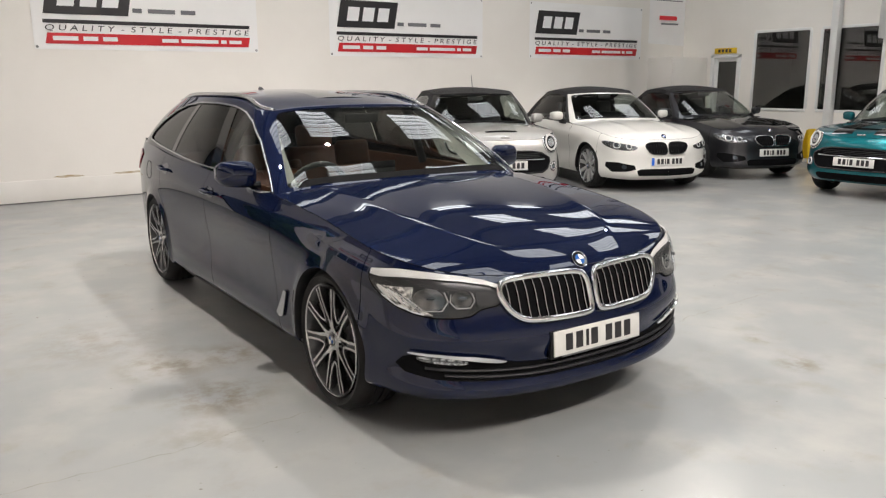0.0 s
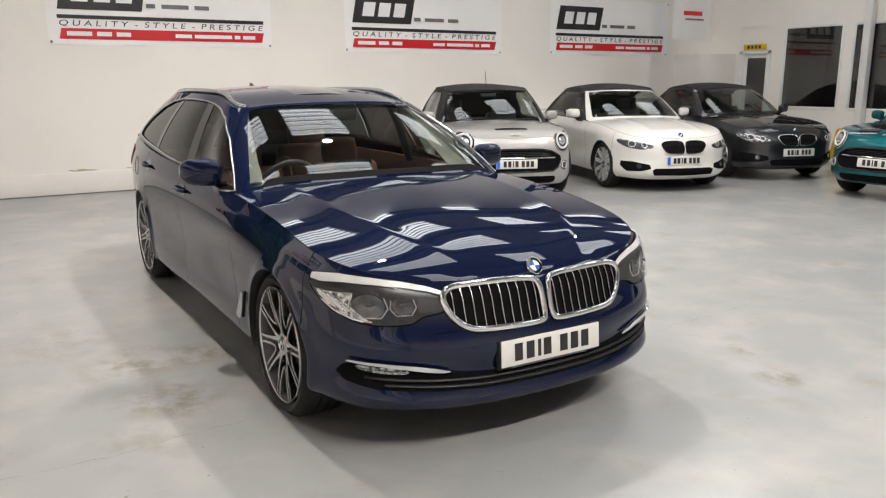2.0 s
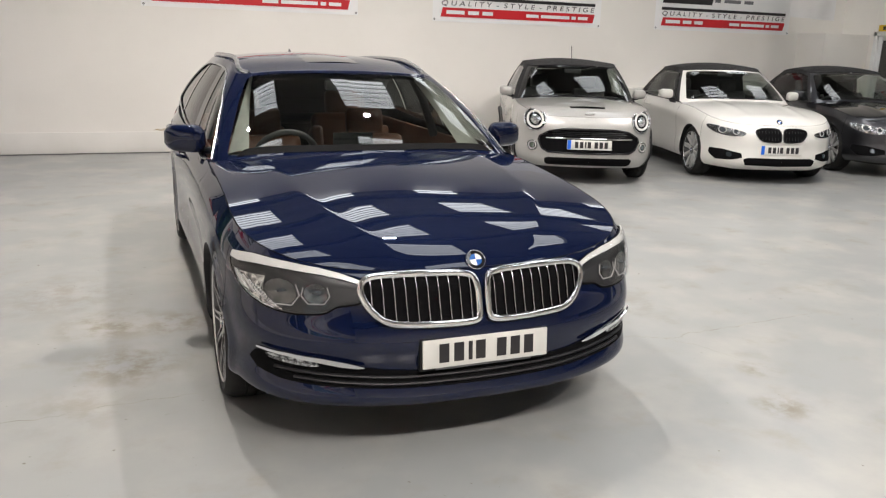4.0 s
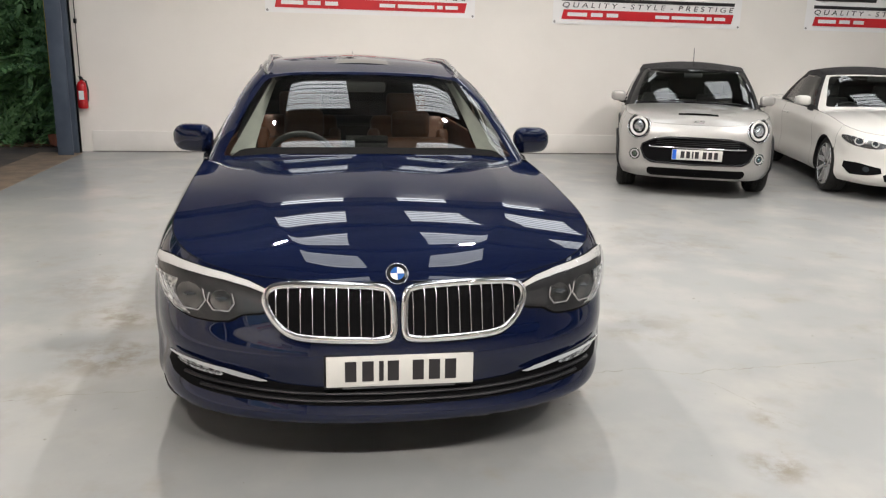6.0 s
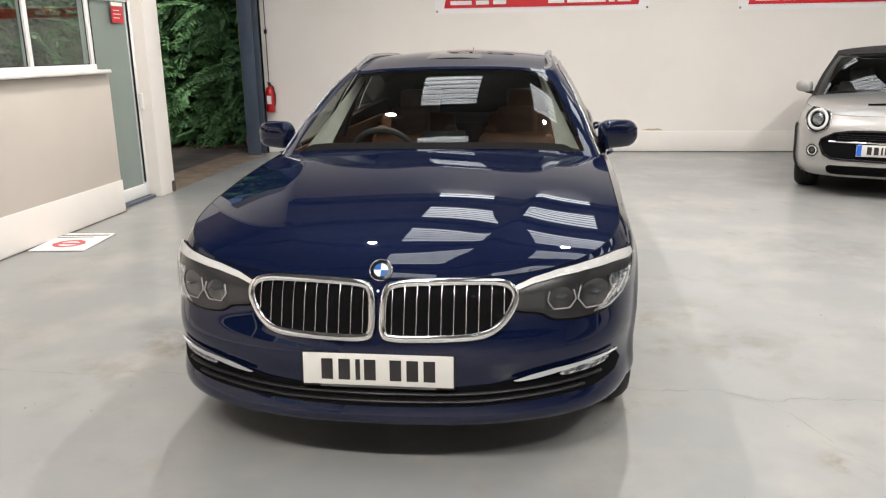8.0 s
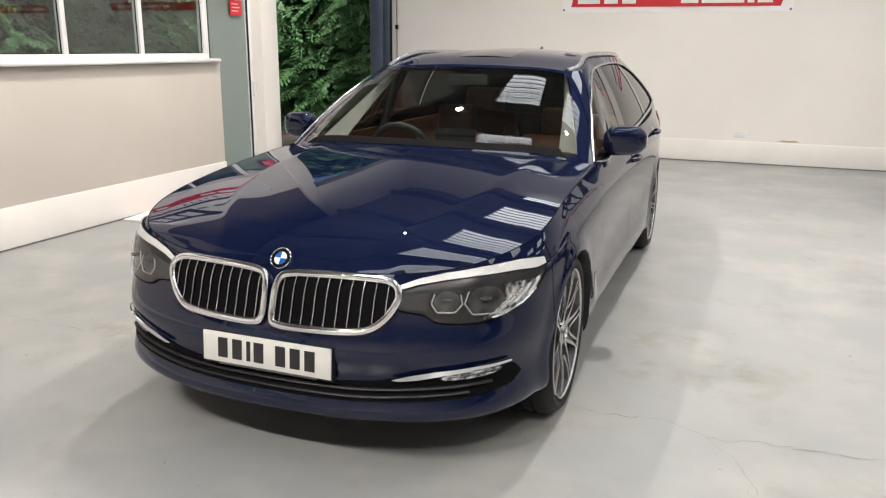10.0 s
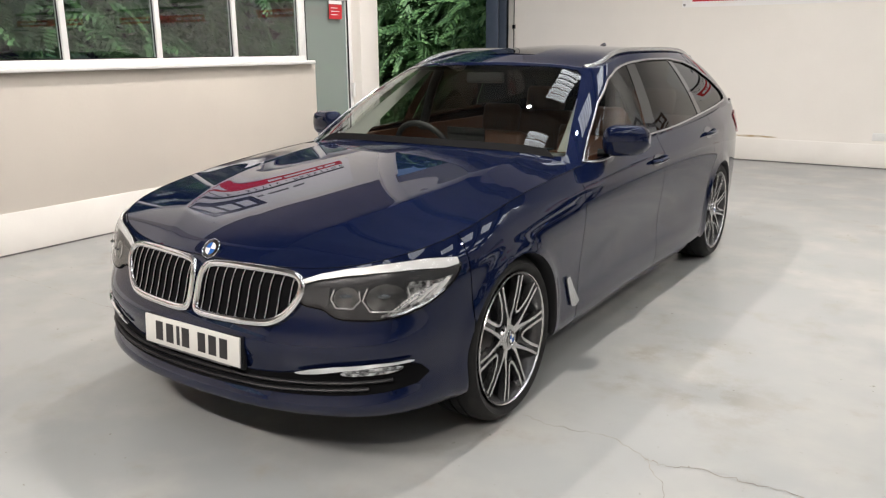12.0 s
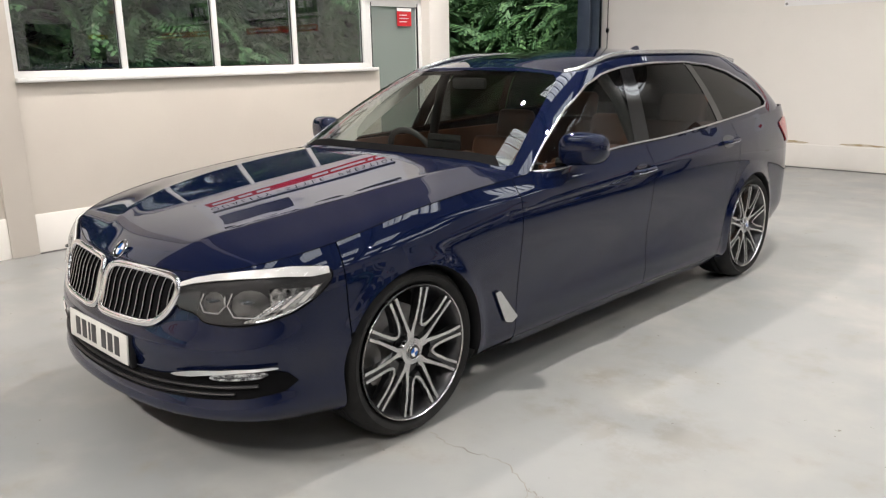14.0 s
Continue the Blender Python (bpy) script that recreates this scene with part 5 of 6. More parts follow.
def front_end(car, ring, hood, st, VS):
    both = (1, -1)
    inv = lambda pts: inverse(ring, pts, "front", 0.0, st[6])
    # kidney grilles
    kid = round_poly([(.010, .535), (.008, .60), (.012, .672), (.040, .698), (.20, .705), (.36, .704), (.432, .698), (.466, .678), (.472, .648), (.458, .610), (.430, .568), (.390, .536), (.335, .521), (.15, .517), (.04, .517)], 2)
    sv = inv(kid)
    for sd in both:
        k = new("kidney_grille")
        k.parent = car
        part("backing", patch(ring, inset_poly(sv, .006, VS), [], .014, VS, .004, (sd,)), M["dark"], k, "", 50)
        line = poly_line(ring, inset_poly(sv, .010, VS), .012, True, .012, VS)
        bm = bmesh.new()
        add_band(bm, line, (.25, -1, .2), .0145, True, sd)
        part("surround", bm, M["chrome"], k, "polished chrome grille surround", 70)
        P = np.array(kid)
        for x in np.linspace(.050, .425, 10):
            # slat between lower and upper edge of the outline
            zs = []
            for i in range(len(P)):
                a, b = P[i], P[(i + 1) % len(P)]
                if (a[0] <= x) != (b[0] <= x):
                    zs.append(a[1] + (b[1] - a[1]) * (x - a[0]) / (b[0] - a[0]))
            if len(zs) < 2:
                continue
            z = np.linspace(min(zs) + .008, max(zs) - .008, 9)
            ss = inv([(x, q) for q in z])
            pp = offset_points(ring, ss[:, 0], ss[:, 1], .006)
            bm = bmesh.new()
            rows = [[(p[0] * sd - .0019, p[1] - .006, p[2]), (p[0] * sd + .0019, p[1] - .006, p[2]), (p[0] * sd + .005, p[1] + .022, p[2]), (p[0] * sd - .005, p[1] + .022, p[2])] for p in pp]
            grid_faces(bm, rows, True)
            part("slat", bm, M["gloss_black"], k, "", 30)
            part("slat_edge", add_tube(bmesh.new(), [(p[0] * sd, p[1] - .0065, p[2]) for p in pp], .0020, 6), M["slat"], k, "thin chrome slat edge", 50)
    # headlamps
    hl = [(.455, .684), (.52, .707), (.60, .726), (.70, .744), (.80, .757), (.862, .750), (.880, .712), (.866, .655), (.83, .607), (.77, .578), (.70, .567), (.605, .568), (.578, .576), (.552, .594), (.52, .600), (.470, .604), (.452, .622), (.448, .66)]
    sv = inverse(ring, hl, "front", 0.0, st[5])
    sv = round_poly(sv, 2)
    brow = inv([(.456, .682), (.52, .705), (.60, .724), (.70, .742), (.80, .755), (.862, .748), (.870, .728), (.850, .722), (.80, .727), (.70, .719), (.60, .704), (.52, .688), (.452, .668)])
    for sd in both:
        h = new("headlamp")
        h.parent = car
        part("housing", patch(ring, sv, [], .012, VS, .0035, (sd,)), M["lamp_dark"], h, "dark grey lamp housing", 50)
        line = poly_line(ring, sv, .004, True, .015, VS)
        part("gasket", add_band(bmesh.new(), line, (.5, -1, .1), .0035, True, sd), M["dark"], h)
        part("light_guide", patch(ring, brow, [], .010, VS, .010, (sd,), thick=-.006), M["light_bar"], h, "pale strip along the lamp's upper edge", 40)
        # bright outer third: facets cut as separate leaning blades
        refl = inv([(.775, .692), (.845, .690), (.868, .698), (.858, .655), (.825, .610), (.775, .585), (.715, .578), (.765, .605), (.785, .645)])
        part("reflector", patch(ring, refl, [], .010, VS, .006, (sd,), thick=-.003), M["lamp_facet_glints"], h, "bright ribbed side reflector", 30)
        for k in range(7):
            u = k / 6
            x0, z0, x1, z1 = .742 + .094 * u, .589 + .050 * u, .800 + .056 * u, .652 + .036 * u
            blade = inv([(x0, z0), (x0 + .011, z0 + .005), (x1 + .009, z1 + .004), (x1, z1)])
            part("facet", patch(ring, blade, [], .006, VS, .0095 + .002 * (k % 2), (sd,), thick=-.003), M["lamp_chrome"] if k % 2 else M["light_bar"], h, "", 30)
        # bright rim along the lower outer edge
        ss = inv([(.755, .584), (.785, .592), (.83, .619), (.858, .655)])
        pp = offset_points(ring, ss[:, 0], ss[:, 1], .009)
        part("lower_rim", add_tube(bmesh.new(), [(p[0] * sd, p[1], p[2]) for p in pp], .0042, 6), M["lamp_chrome"], h, "bright lower rim", 50)
        bar = inv([(.465, .652), (.56, .668), (.562, .606), (.52, .612), (.475, .616), (.462, .632)])
        part("trim_blade", patch(ring, bar, [], .010, VS, .007, (sd,), thick=-.003), M["lamp_panel"], h, "smooth dark grey inner panel", 30)
        for cx, cz, rr in ((.612, .640, .042), (.728, .643, .054)):
            hexa = [(cx + rr * 1.16 * math.cos(radians(q)) + .004, cz + rr * math.sin(radians(q))) for q in (146, 190, 236, 304, 350, 34)]
            ss = inv(hexa)
            pl = poly_line(ring, ss, .012, False, .008, VS)
            part("light_ring", add_tube(bmesh.new(), [(p[0] * sd, p[1], p[2]) for p in pl], .0023, 6), M["ring_guide"], h, "pale angular light ring", 50)
            bowl = inv([(cx + rr * .98 * math.cos(radians(q)) + .004, cz + rr * .85 * math.sin(radians(q))) for q in range(0, 360, 30)])
            part("reflector_bowl", patch(ring, bowl, [], .010, VS, .006, (sd,)), M["bowl"], h, "smoky reflector bowl", 50)
            ss = inv([(cx + .002, cz + .004)])
            c = ring.point(ss[:, 0], ss[:, 1])[0]
            e = ring.point(ss[:, 0] + .01, ss[:, 1])[0] - c
            n = Vector((e[1], -e[0], .12)).normalized()
            bm = bmesh.new()
            add_lathe(bm, [(.004, .026), (.010, .026), (.011, .021), (.008, .019)], 24, "Z")
            add_lathe(bm, [(.007, .019), (.012, .012), (.014, .002)], 24, "Z")
            q = n.to_track_quat("Z", "Y").to_matrix().to_4x4()
            bmesh.ops.transform(bm, matrix=Matrix.Translation(c) @ q, verts=bm.verts)
            if sd < 0:
                bmesh.ops.scale(bm, vec=(-1, 1, 1), verts=bm.verts)
                bmesh.ops.reverse_faces(bm, faces=bm.faces)
            part("projector", bm, M["projector"], h, "glassy dark projector lens", 50)
        part("cover", patch(ring, inset_poly(sv, .002, VS), [], .014, VS, .0175, (sd,)), M["lens"], h, "clear lamp cover", 60).visible_shadow = False
    # lower intake: one dark band across, wider at the ends
    low = inv([(0, .352), (.26, .352), (.40, .362), (.47, .376), (.60, .400), (.70, .412), (.79, .420), (.822, .402), (.838, .368), (.818, .336), (.74, .314), (.60, .301), (.30, .288), (0, .286)])
    it = new("lower_intake")
    it.parent = car
    # flat near-black sheet paints the depth shade of the intake
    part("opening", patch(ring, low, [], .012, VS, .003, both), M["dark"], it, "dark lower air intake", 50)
    for z0, z1, lim in ((.303, .31, .70), (.328, .335, .76)):
        for sd in both:
            xs = np.linspace(0, lim, 30)
            zz = z0 + .035 * np.clip((xs - .3) / .5, 0, 1) ** 1.5
            ss = inv(list(zip(xs, zz)))
            pp = offset_points(ring, ss[:, 0], ss[:, 1], .006)
            part("intake_bar", add_tube(bmesh.new(), [(p[0] * sd, p[1], p[2]) for p in pp], .0085, 8, True, .8), M["plastic"], it, "satin black cross bar", 50)
    for sd in both:
        fg = inv([(.450, .376), (.52, .398), (.60, .415), (.72, .430), (.80, .435), (.822, .430), (.80, .425), (.72, .416), (.62, .398), (.54, .380), (.48, .372)])
        part("chrome_blade", patch(ring, fg, [], .008, VS, .010, (sd,), thick=-.006), M["chrome"], it, "chrome strip above the fog lamp", 40)
        fo = new("fog_lamp")
        fo.parent = car
        fl = inv(round_poly([(.62, .392), (.68, .404), (.775, .414), (.790, .405), (.770, .388), (.70, .378), (.63, .372), (.61, .380)], 1))
        part("reflector", patch(ring, fl, [], .008, VS, .006, (sd,), thick=-.003), M["lamp_facet_glints"], fo, "", 40)
        part("lens", patch(ring, fl, [], .010, VS, .0095, (sd,)), M["lens"], fo, "", 40)
        ss = inv([(x, .384 + .10 * (x - .62)) for x in np.linspace(.63, .775, 8)])
        pp = offset_points(ring, ss[:, 0], ss[:, 1], .008)
        part("rib", add_tube(bmesh.new(), [(p[0] * sd, p[1], p[2]) for p in pp], .0025, 5), M["lamp_dark"], fo)
    # plate with its holder
    number_plate(car, pose(.003, -.829, .4215, -4), .52, .111, False)
    part("plate_holder", box(-.265, .265, -.822, -.80, .352, .478, .006), M["plastic"], car, "black plate holder with a dealer strip")
    part("dealer_strip", box(-.20, .20, -.8245, -.8222, .3535, .3635), M["greyink"], car, "pale print on the plate holder", 0)
    # badge on the bonnet
    y = -.700
    z = float(hood.cz(np.array([y]))[0])
    roundel(car, Matrix.Translation((0, y, z + .006)) @ Matrix.Rotation(radians(52), 4, "X"), .041)
    # wipers
    for a, b in (((-.62, .80, .965), (.05, .74, .985)), ((.10, .715, .975), (.66, .83, .965))):
        p = [Vector(a).lerp(Vector(b), t) + Vector((0, .012 * math.sin(math.pi * t), .016)) for t in np.linspace(0, 1, 8)]
        part("wiper", add_tube(bmesh.new(), p, .006, 6), M["plastic"], car)


def seat(parent, x, y, z, mat, back=.62, w=.50, name="seat"):
    s = new(name)
    s.parent = parent
    def cushion(nm, sx, sy, sz, m, bev=.05):
        bm = box(-sx / 2, sx / 2, -sy / 2, sy / 2, -sz / 2, sz / 2, bev, 4)
        bmesh.ops.transform(bm, matrix=m, verts=bm.verts)
        part(nm, bm, mat, s, "", 60)
    cushion("squab", w, .50, .16, pose(x, y, z, 5))
    cushion("backrest", w, .15, back, pose(x, y + .33, z + back / 2 - .02, -17))
    cushion("headrest", w * .54, .10, .19, pose(x, y + .33 + back * .30, z + back + .05, -12), .04)
    for sg in (-1, 1):
        cushion("bolster", .09, .19, back * .7, pose(x + sg * (w / 2 - .02), y + .28, z + back * .42, -17), .035)
    return s


def cabin(car):
    for x in (-.37, .37):
        seat(car, x, 1.68, .38, M["tan"], .56)
    for x in (-.42, .42):
        seat(car, x, 2.48, .48, M["tan"], .54, .58, "rear_seat")
    d = new("dashboard")
    d.parent = car
    bm = bmesh.new()
    rows = []
    for t in np.linspace(-1, 1, 15):
        x = .74 * t
        bulge = .02 * math.exp(-((x + .37) / .2) ** 2)
        rows.append([(x, .74 + .08 * t * t, .93), (x, .90 + .05 * t * t, .945 + bulge), (x, 1.12, .925 + bulge), (x, 1.18, .86), (x, 1.12, .70), (x, 1.02, .5)])
    grid_faces(bm, rows)
    part("dash_top", bm, M["dash"], d, "grey-green dashboard top", 60)
    part("display", box(-.12, .12, 1.10, 1.115, .95, 1.03, .006), M["gloss_black"], d)
    part("console", box(-.13, .13, 1.1, 2.0, .30, .56, .03), M["trim_dark"], d)
    sw = new("steering_wheel")
    sw.parent = car
    sw.matrix_local = pose(-.37, 1.24, .865, -64)
    part("rim", add_torus(bmesh.new(), .185, .017), M["trim_dark"], sw)
    part("boss", box(-.08, .08, -.06, .06, -.03, .02, .02), M["trim_dark"], sw)
    part("spokes", box(-.17, .17, -.018, .018, -.02, 0, .006), M["trim_dark"], sw)
    part("rear_view_mirror", box(-.12, .12, 1.30, 1.33, 1.26, 1.32, .015), M["trim_dark"], car)
    for sd in (-1, 1):
        bm = bmesh.new()
        rows = []
        for t in np.linspace(0, 1, 9):
            o = Vector((.740, .89, .950)).lerp(Vector((.540, 1.45, 1.320)), t)
            w = .09 * (1 - t) ** 1.3 + .03
            rows.append([(x * sd, y, z) for x, y, z in ((o.x, o.y, o.z), (o.x - w * .5, o.y + .02, o.z + .012), (o.x - w, o.y + .07, o.z))])
        grid_faces(bm, rows)
        part("pillar_trim", bm, M["trim_pale"], car, "pale grey-green pillar lining", 60)
        part("pillar_trim", add_tube(bmesh.new(), [(.77 * sd, 1.80, .93), (.66 * sd, 1.76, 1.2), (.56 * sd, 1.72, 1.35)], .03, 8), M["trim_dark"], car, "dark pillar lining", 60)
        part("door_card", box(.80 * sd - .01, .80 * sd + .01, .9, 3.3, .35, .95, .004), M["tan"], car, "tan door lining")
    bm = bmesh.new()
    grid_faces(bm, [[(x, y, 1.375 + .035 * math.sin(math.pi * (y - 1.45) / 2.0) - .05 * (x / .55) ** 2) for x in np.linspace(-.55, .55, 9)] for y in np.linspace(1.46, 3.42, 9)])
    part("headlining", bm, M["trim_pale"], car, "pale roof lining", 60)
    part("cabin_floor", box(-.78, .78, .8, 3.7, .26, .30), M["trim_dark"], car)
    part("boot_cover", box(-.75, .75, 2.95, 3.75, .90, .92), M["trim_dark"], car)
    part("bulkhead", box(-.8, .8, .66, .70, .3, .90), M["dark"], car)


def add_torus(bm, R, r, n=40, k=10):
    rows = [[((R + r * math.cos(b)) * math.cos(a), (R + r * math.cos(b)) * math.sin(a), r * math.sin(b)) for b in (math.tau * j / k for j in range(k))] for a in (math.tau * i / n for i in range(n + 1))]
    grid_faces(bm, rows, True)
    bmesh.ops.remove_doubles(bm, verts=bm.verts, dist=1e-5)
    return bm


M["slat"] = surface("grille_slat", (0.55, 0.55, 0.56), (0.48, 0.48, 0.49), 0.25, 0.9, 15.0)
M["projector"] = surface("projector_glass", (0.03, 0.035, 0.04), None, 0.03, 0, 1, 0, 60, 1.0)
estate()

# ---- the other cars along the back ----
def blob_lamp(parent, ring, inv, x, z, r, VS, name="headlamp"):
    """A round lamp: chrome ring, dark bowl, bright core, clear lens."""
    h_out = []
    for sd in (1, -1):
        h = new(name)
        h.parent = parent
        cir = lambda q: inv([(x + q * math.cos(a), z + q * 1.08 * math.sin(a)) for a in np.linspace(0, math.tau, 28, endpoint=False)])
        part("bowl", patch(ring, cir(r), [], .02, VS, .004, (sd,)), M["gloss_black"], h, "", 50)
        part("core", patch(ring, cir(r * .42), [], .02, VS, .008, (sd,)), M["lamp_chrome"], h, "", 50)
        part("core_ring", add_band(bmesh.new(), poly_line(ring, cir(r * .70), .010, True, .02, VS), (.3, -1, .2), .012 * r / .1, True, sd), M["light_bar"], h)
        part("bezel", add_band(bmesh.new(), poly_line(ring, cir(r), .008, True, .02, VS), (.3, -1, .2), .007 * r / .1, True, sd), M["chrome"], h, "chrome bezel")
        part("lens", patch(ring, cir(r * .96), [], .02, VS, .016, (sd,)), M["lens"], h, "", 60)
        h_out.append(h)
    return h_out


def small_car(kind, paint, at, name, label, stripes=False, frame_mat=None):
    car = empty(name, label, "car", "cars parked along the wall")
    both = (1, -1)
    mini = kind == "mini"
    if mini:
        plan = [(0, -.775), (.30, -.765), (.52, -.715), (.69, -.60), (.80, -.38), (.845, 0), (.835, .6), (.845, 1.4), (.855, 2.3), (.82, 2.75), (.70, 3.0), (.4, 3.06), (0, 3.07)]
        insets = [[.10] * 3 + [.09, .07, .05, .05, .05, .05, .06, .1, .1, .1],
                  [.01, .01, .01, .01, .01, .01, .02, .02, .01, .02, .02, .02, .02],
                  [.0, .0, .0, .0, .0, .0, .01, .01, .0, .01, .01, .01, .01],
                  [.02, .02, .02, .015, .005, .0, .0, .0, .0, .0, .01, .01, .01],
                  [.045, .045, .045, .04, .02, .01, .01, .01, .01, .01, .02, .02, .02],
                  [.10, .10, .10, .09, .07, .06, .05, .05, .05, .06, .06, .06, .06]]
        heights = [[.20] * 6 + [.20, .20, .22, .26, .28, .28, .28],
                   [.27, .27, .27, .28, .29, .30, .28, .28, .30, .34, .36, .36, .36],
                   [.42, .42, .42, .43, .44, .45, .44, .44, .46, .48, .5, .5, .5],
                   [.58, .58, .58, .60, .61, .62, .62, .63, .64, .65, .65, .65, .65],
                   [.71, .71, .71, .74, .77, .78, .79, .80, .82, .82, .80, .80, .80],
                   [.785, .787, .795, .825, .86, .885, .91, .925, .94, .94, .93, .92, .92]]
        wb, R, hood_end, zcv = 2.495, .312, .50, [.785, .835, .885, .925, .955, .97]
        bottom = [(0, .42, .955), (.36, .44, .95), (.60, .49, .935), (.735, .56, .915), (.79, 1.0, .920), (.80, 1.5, .93), (.79, 2.0, .94), (.75, 2.4, .945), (.5, 2.56, .94), (0, 2.6, .94)]
        topr = [(0, .93, 1.345), (.30, .94, 1.34), (.50, .965, 1.33), (.575, 1.02, 1.33), (.61, 1.2, 1.365), (.615, 1.5, 1.375), (.60, 1.85, 1.365), (.54, 2.08, 1.315), (.35, 2.18, 1.27), (0, 2.22, 1.27)]
        side_pts = [(.70, .945), (.88, 1.12), (1.05, 1.29), (1.25, 1.315), (1.7, 1.31), (1.95, 1.25), (2.05, .965), (1.5, .95), (1.0, .94)]
        zroof = [1.350, 1.405, 1.425, 1.40, 1.28]
        yroof = [.93, 1.2, 1.6, 1.95, 2.22]
    else:
        plan = [(0, -.775), (.30, -.752), (.53, -.685), (.70, -.565), (.82, -.36), (.868, 0), (.862, .6), (.874, 1.5), (.885, 2.6), (.855, 3.1), (.74, 3.5), (.45, 3.61), (0, 3.64)]
        insets = [[.10] * 3 + [.09, .07, .05, .05, .05, .05, .06, .1, .1, .1],
                  [.0, .0, .0, .0, .01, .01, .02, .02, .01, .02, .02, .02, .02],
                  [.012, .012, .012, .01, .005, .0, .012, .015, .0, .01, .01, .01, .01],
                  [.02, .02, .02, .015, .005, .0, .004, .006, .0, .0, .01, .01, .01],
                  [.055, .055, .05, .035, .015, .006, .006, .004, .004, .01, .02, .02, .02],
                  [.115, .115, .11, .09, .07, .07, .06, .05, .055, .07, .06, .06, .06]]
        heights = [[.17] * 3 + [.18, .19, .20, .20, .20, .21, .26, .30, .30, .30],
                   [.24, .24, .24, .25, .26, .27, .27, .27, .29, .34, .38, .40, .40],
                   [.38, .38, .38, .39, .40, .42, .42, .42, .44, .48, .5, .5, .5],
                   [.53, .53, .53, .55, .57, .60, .61, .62, .64, .68, .7, .7, .7],
                   [.645, .645, .65, .665, .69, .74, .77, .80, .82, .84, .85, .85, .85],
                   [.715, .717, .725, .745, .785, .845, .885, .91, .935, .95, .95, .95, .95]]
        wb, R, hood_end, zcv = 2.69, .322, .66, [.715, .775, .84, .895, .935, .95]
        bottom = [(0, .58, .945), (.36, .60, .94), (.62, .66, .925), (.765, .75, .90), (.80, 1.2, .905), (.81, 1.7, .915), (.80, 2.2, .93), (.76, 2.55, .94), (.5, 2.70, .945), (0, 2.74, .95)]
        topr = [(0, 1.22, 1.335), (.30, 1.23, 1.33), (.48, 1.26, 1.32), (.555, 1.32, 1.315), (.595, 1.45, 1.35), (.605, 1.75, 1.36), (.59, 2.05, 1.335), (.53, 2.25, 1.285), (.35, 2.33, 1.25), (0, 2.36, 1.25)]
        side_pts = [(.84, .92), (1.08, 1.12), (1.28, 1.27), (1.45, 1.30), (1.85, 1.295), (2.10, 1.22), (2.28, .95), (1.7, .93), (1.2, .92)]
        zroof = [1.340, 1.400, 1.42, 1.39, 1.26]
        yroof = [1.22, 1.45, 1.75, 2.05, 2.36]
    def relief(y, z):
        d = np.zeros_like(y)
        door = np.clip((y - .2) / .4, 0, 1) * np.clip((wb + .3 - y) / .4, 0, 1)
        d += door * .010 * np.exp(-((z - .74 - .03 * y) / .035) ** 2) - door * .014 * np.exp(-((z - .48) / .09) ** 2)
        for yc in (0, wb):
            r = np.hypot(y - yc, z - R)
            d += .012 * np.exp(-((r - R - .015) / .035) ** 2)
        return d
    ring = Ring(plan, insets, heights, relief)
    st, S, VS = ring.ts[2:-2], ring.S, .6
    inv = lambda pts: inverse(ring, pts, "front", 0.0, st[6])
    side = lambda pts: inverse(ring, pts, "side", st[2], st[11])
    def arch(yc):
        p = side([(yc + (R + .018) * math.cos(radians(a)), R + (R + .018) * math.sin(radians(a))) for a in range(-10, 191, 10)])
        return np.vstack([p, [[p[-1, 0], -.3], [p[0, 0], -.3]]])
    aF, aR = arch(0), arch(wb)
    seam = float(np.interp(-.28, [p[1] for p in plan[3:10]], st[3:10]))
    yd = (.52, 1.55) if mini else (.60, 1.95)
    part("front_bumper", patch(ring, None, [aF], .03, VS, 0, both, (0, seam - .002), (0, 1)), paint, car, "", 50)
    ds = [float(np.interp(y, [p[1] for p in plan[3:10]], st[3:10])) for y in yd]
    for sd in both:
        part("front_wing", patch(ring, None, [aF], .03, VS, 0, (sd,), (seam + .002, ds[0] - .003), (0, 1)), paint, car, "", 50)
        part("door", patch(ring, None, [], .04, VS, 0, (sd,), (ds[0] + .003, ds[1] - .003), (0, 1)), paint, car, "", 50)
        part("rear_quarter", patch(ring, None, [aR], .04, VS, 0, (sd,), (ds[1] + .003, st[10]), (0, 1)), paint, car, "", 50)
        for yc, poly in ((0, aF), (wb, aR)):
            arc = poly[:-2]
            o = ring.point(arc[:, 0], arc[:, 1])
            bm = bmesh.new()
            grid_faces(bm, [[(p[0] * sd, p[1], p[2]) for p in o], [(.60 * sd, p[1], p[2]) for p in o], [(.5 * sd, yc + (p[1] - yc) * .5, R + (p[2] - R) * .5) for p in o]])
            part("wheel_arch_liner", bm, M["plastic"], car, "black wheel arch liner", 40)
            if mini:
                part("arch_trim", add_band(bmesh.new(), o + np.array([.004, 0, 0]), (1, 0, 0), .020, False, sd), M["plastic"], car, "black plastic arch trim")
    part("boot_lid", patch(ring, None, [], .05, VS, 0, both, (st[10], S), (0, 1)), paint, car, "", 50)
    part("inner_shell", patch(ring, None, [aF, aR], .07, VS, -.014, both, (0, S), (0, 1)), M["dark"], car, "", 50)
    sA = float(np.interp(hood_end, [p[1] for p in plan[3:10]], st[3:10]))
    y0 = float(ring.top(np.array([0.0]))[0, 1])
    zc = natural(np.array([y0, y0 + .07, y0 + .25, y0 + .6, hood_end - .1, hood_end + .3]), [[q] for q in zcv])
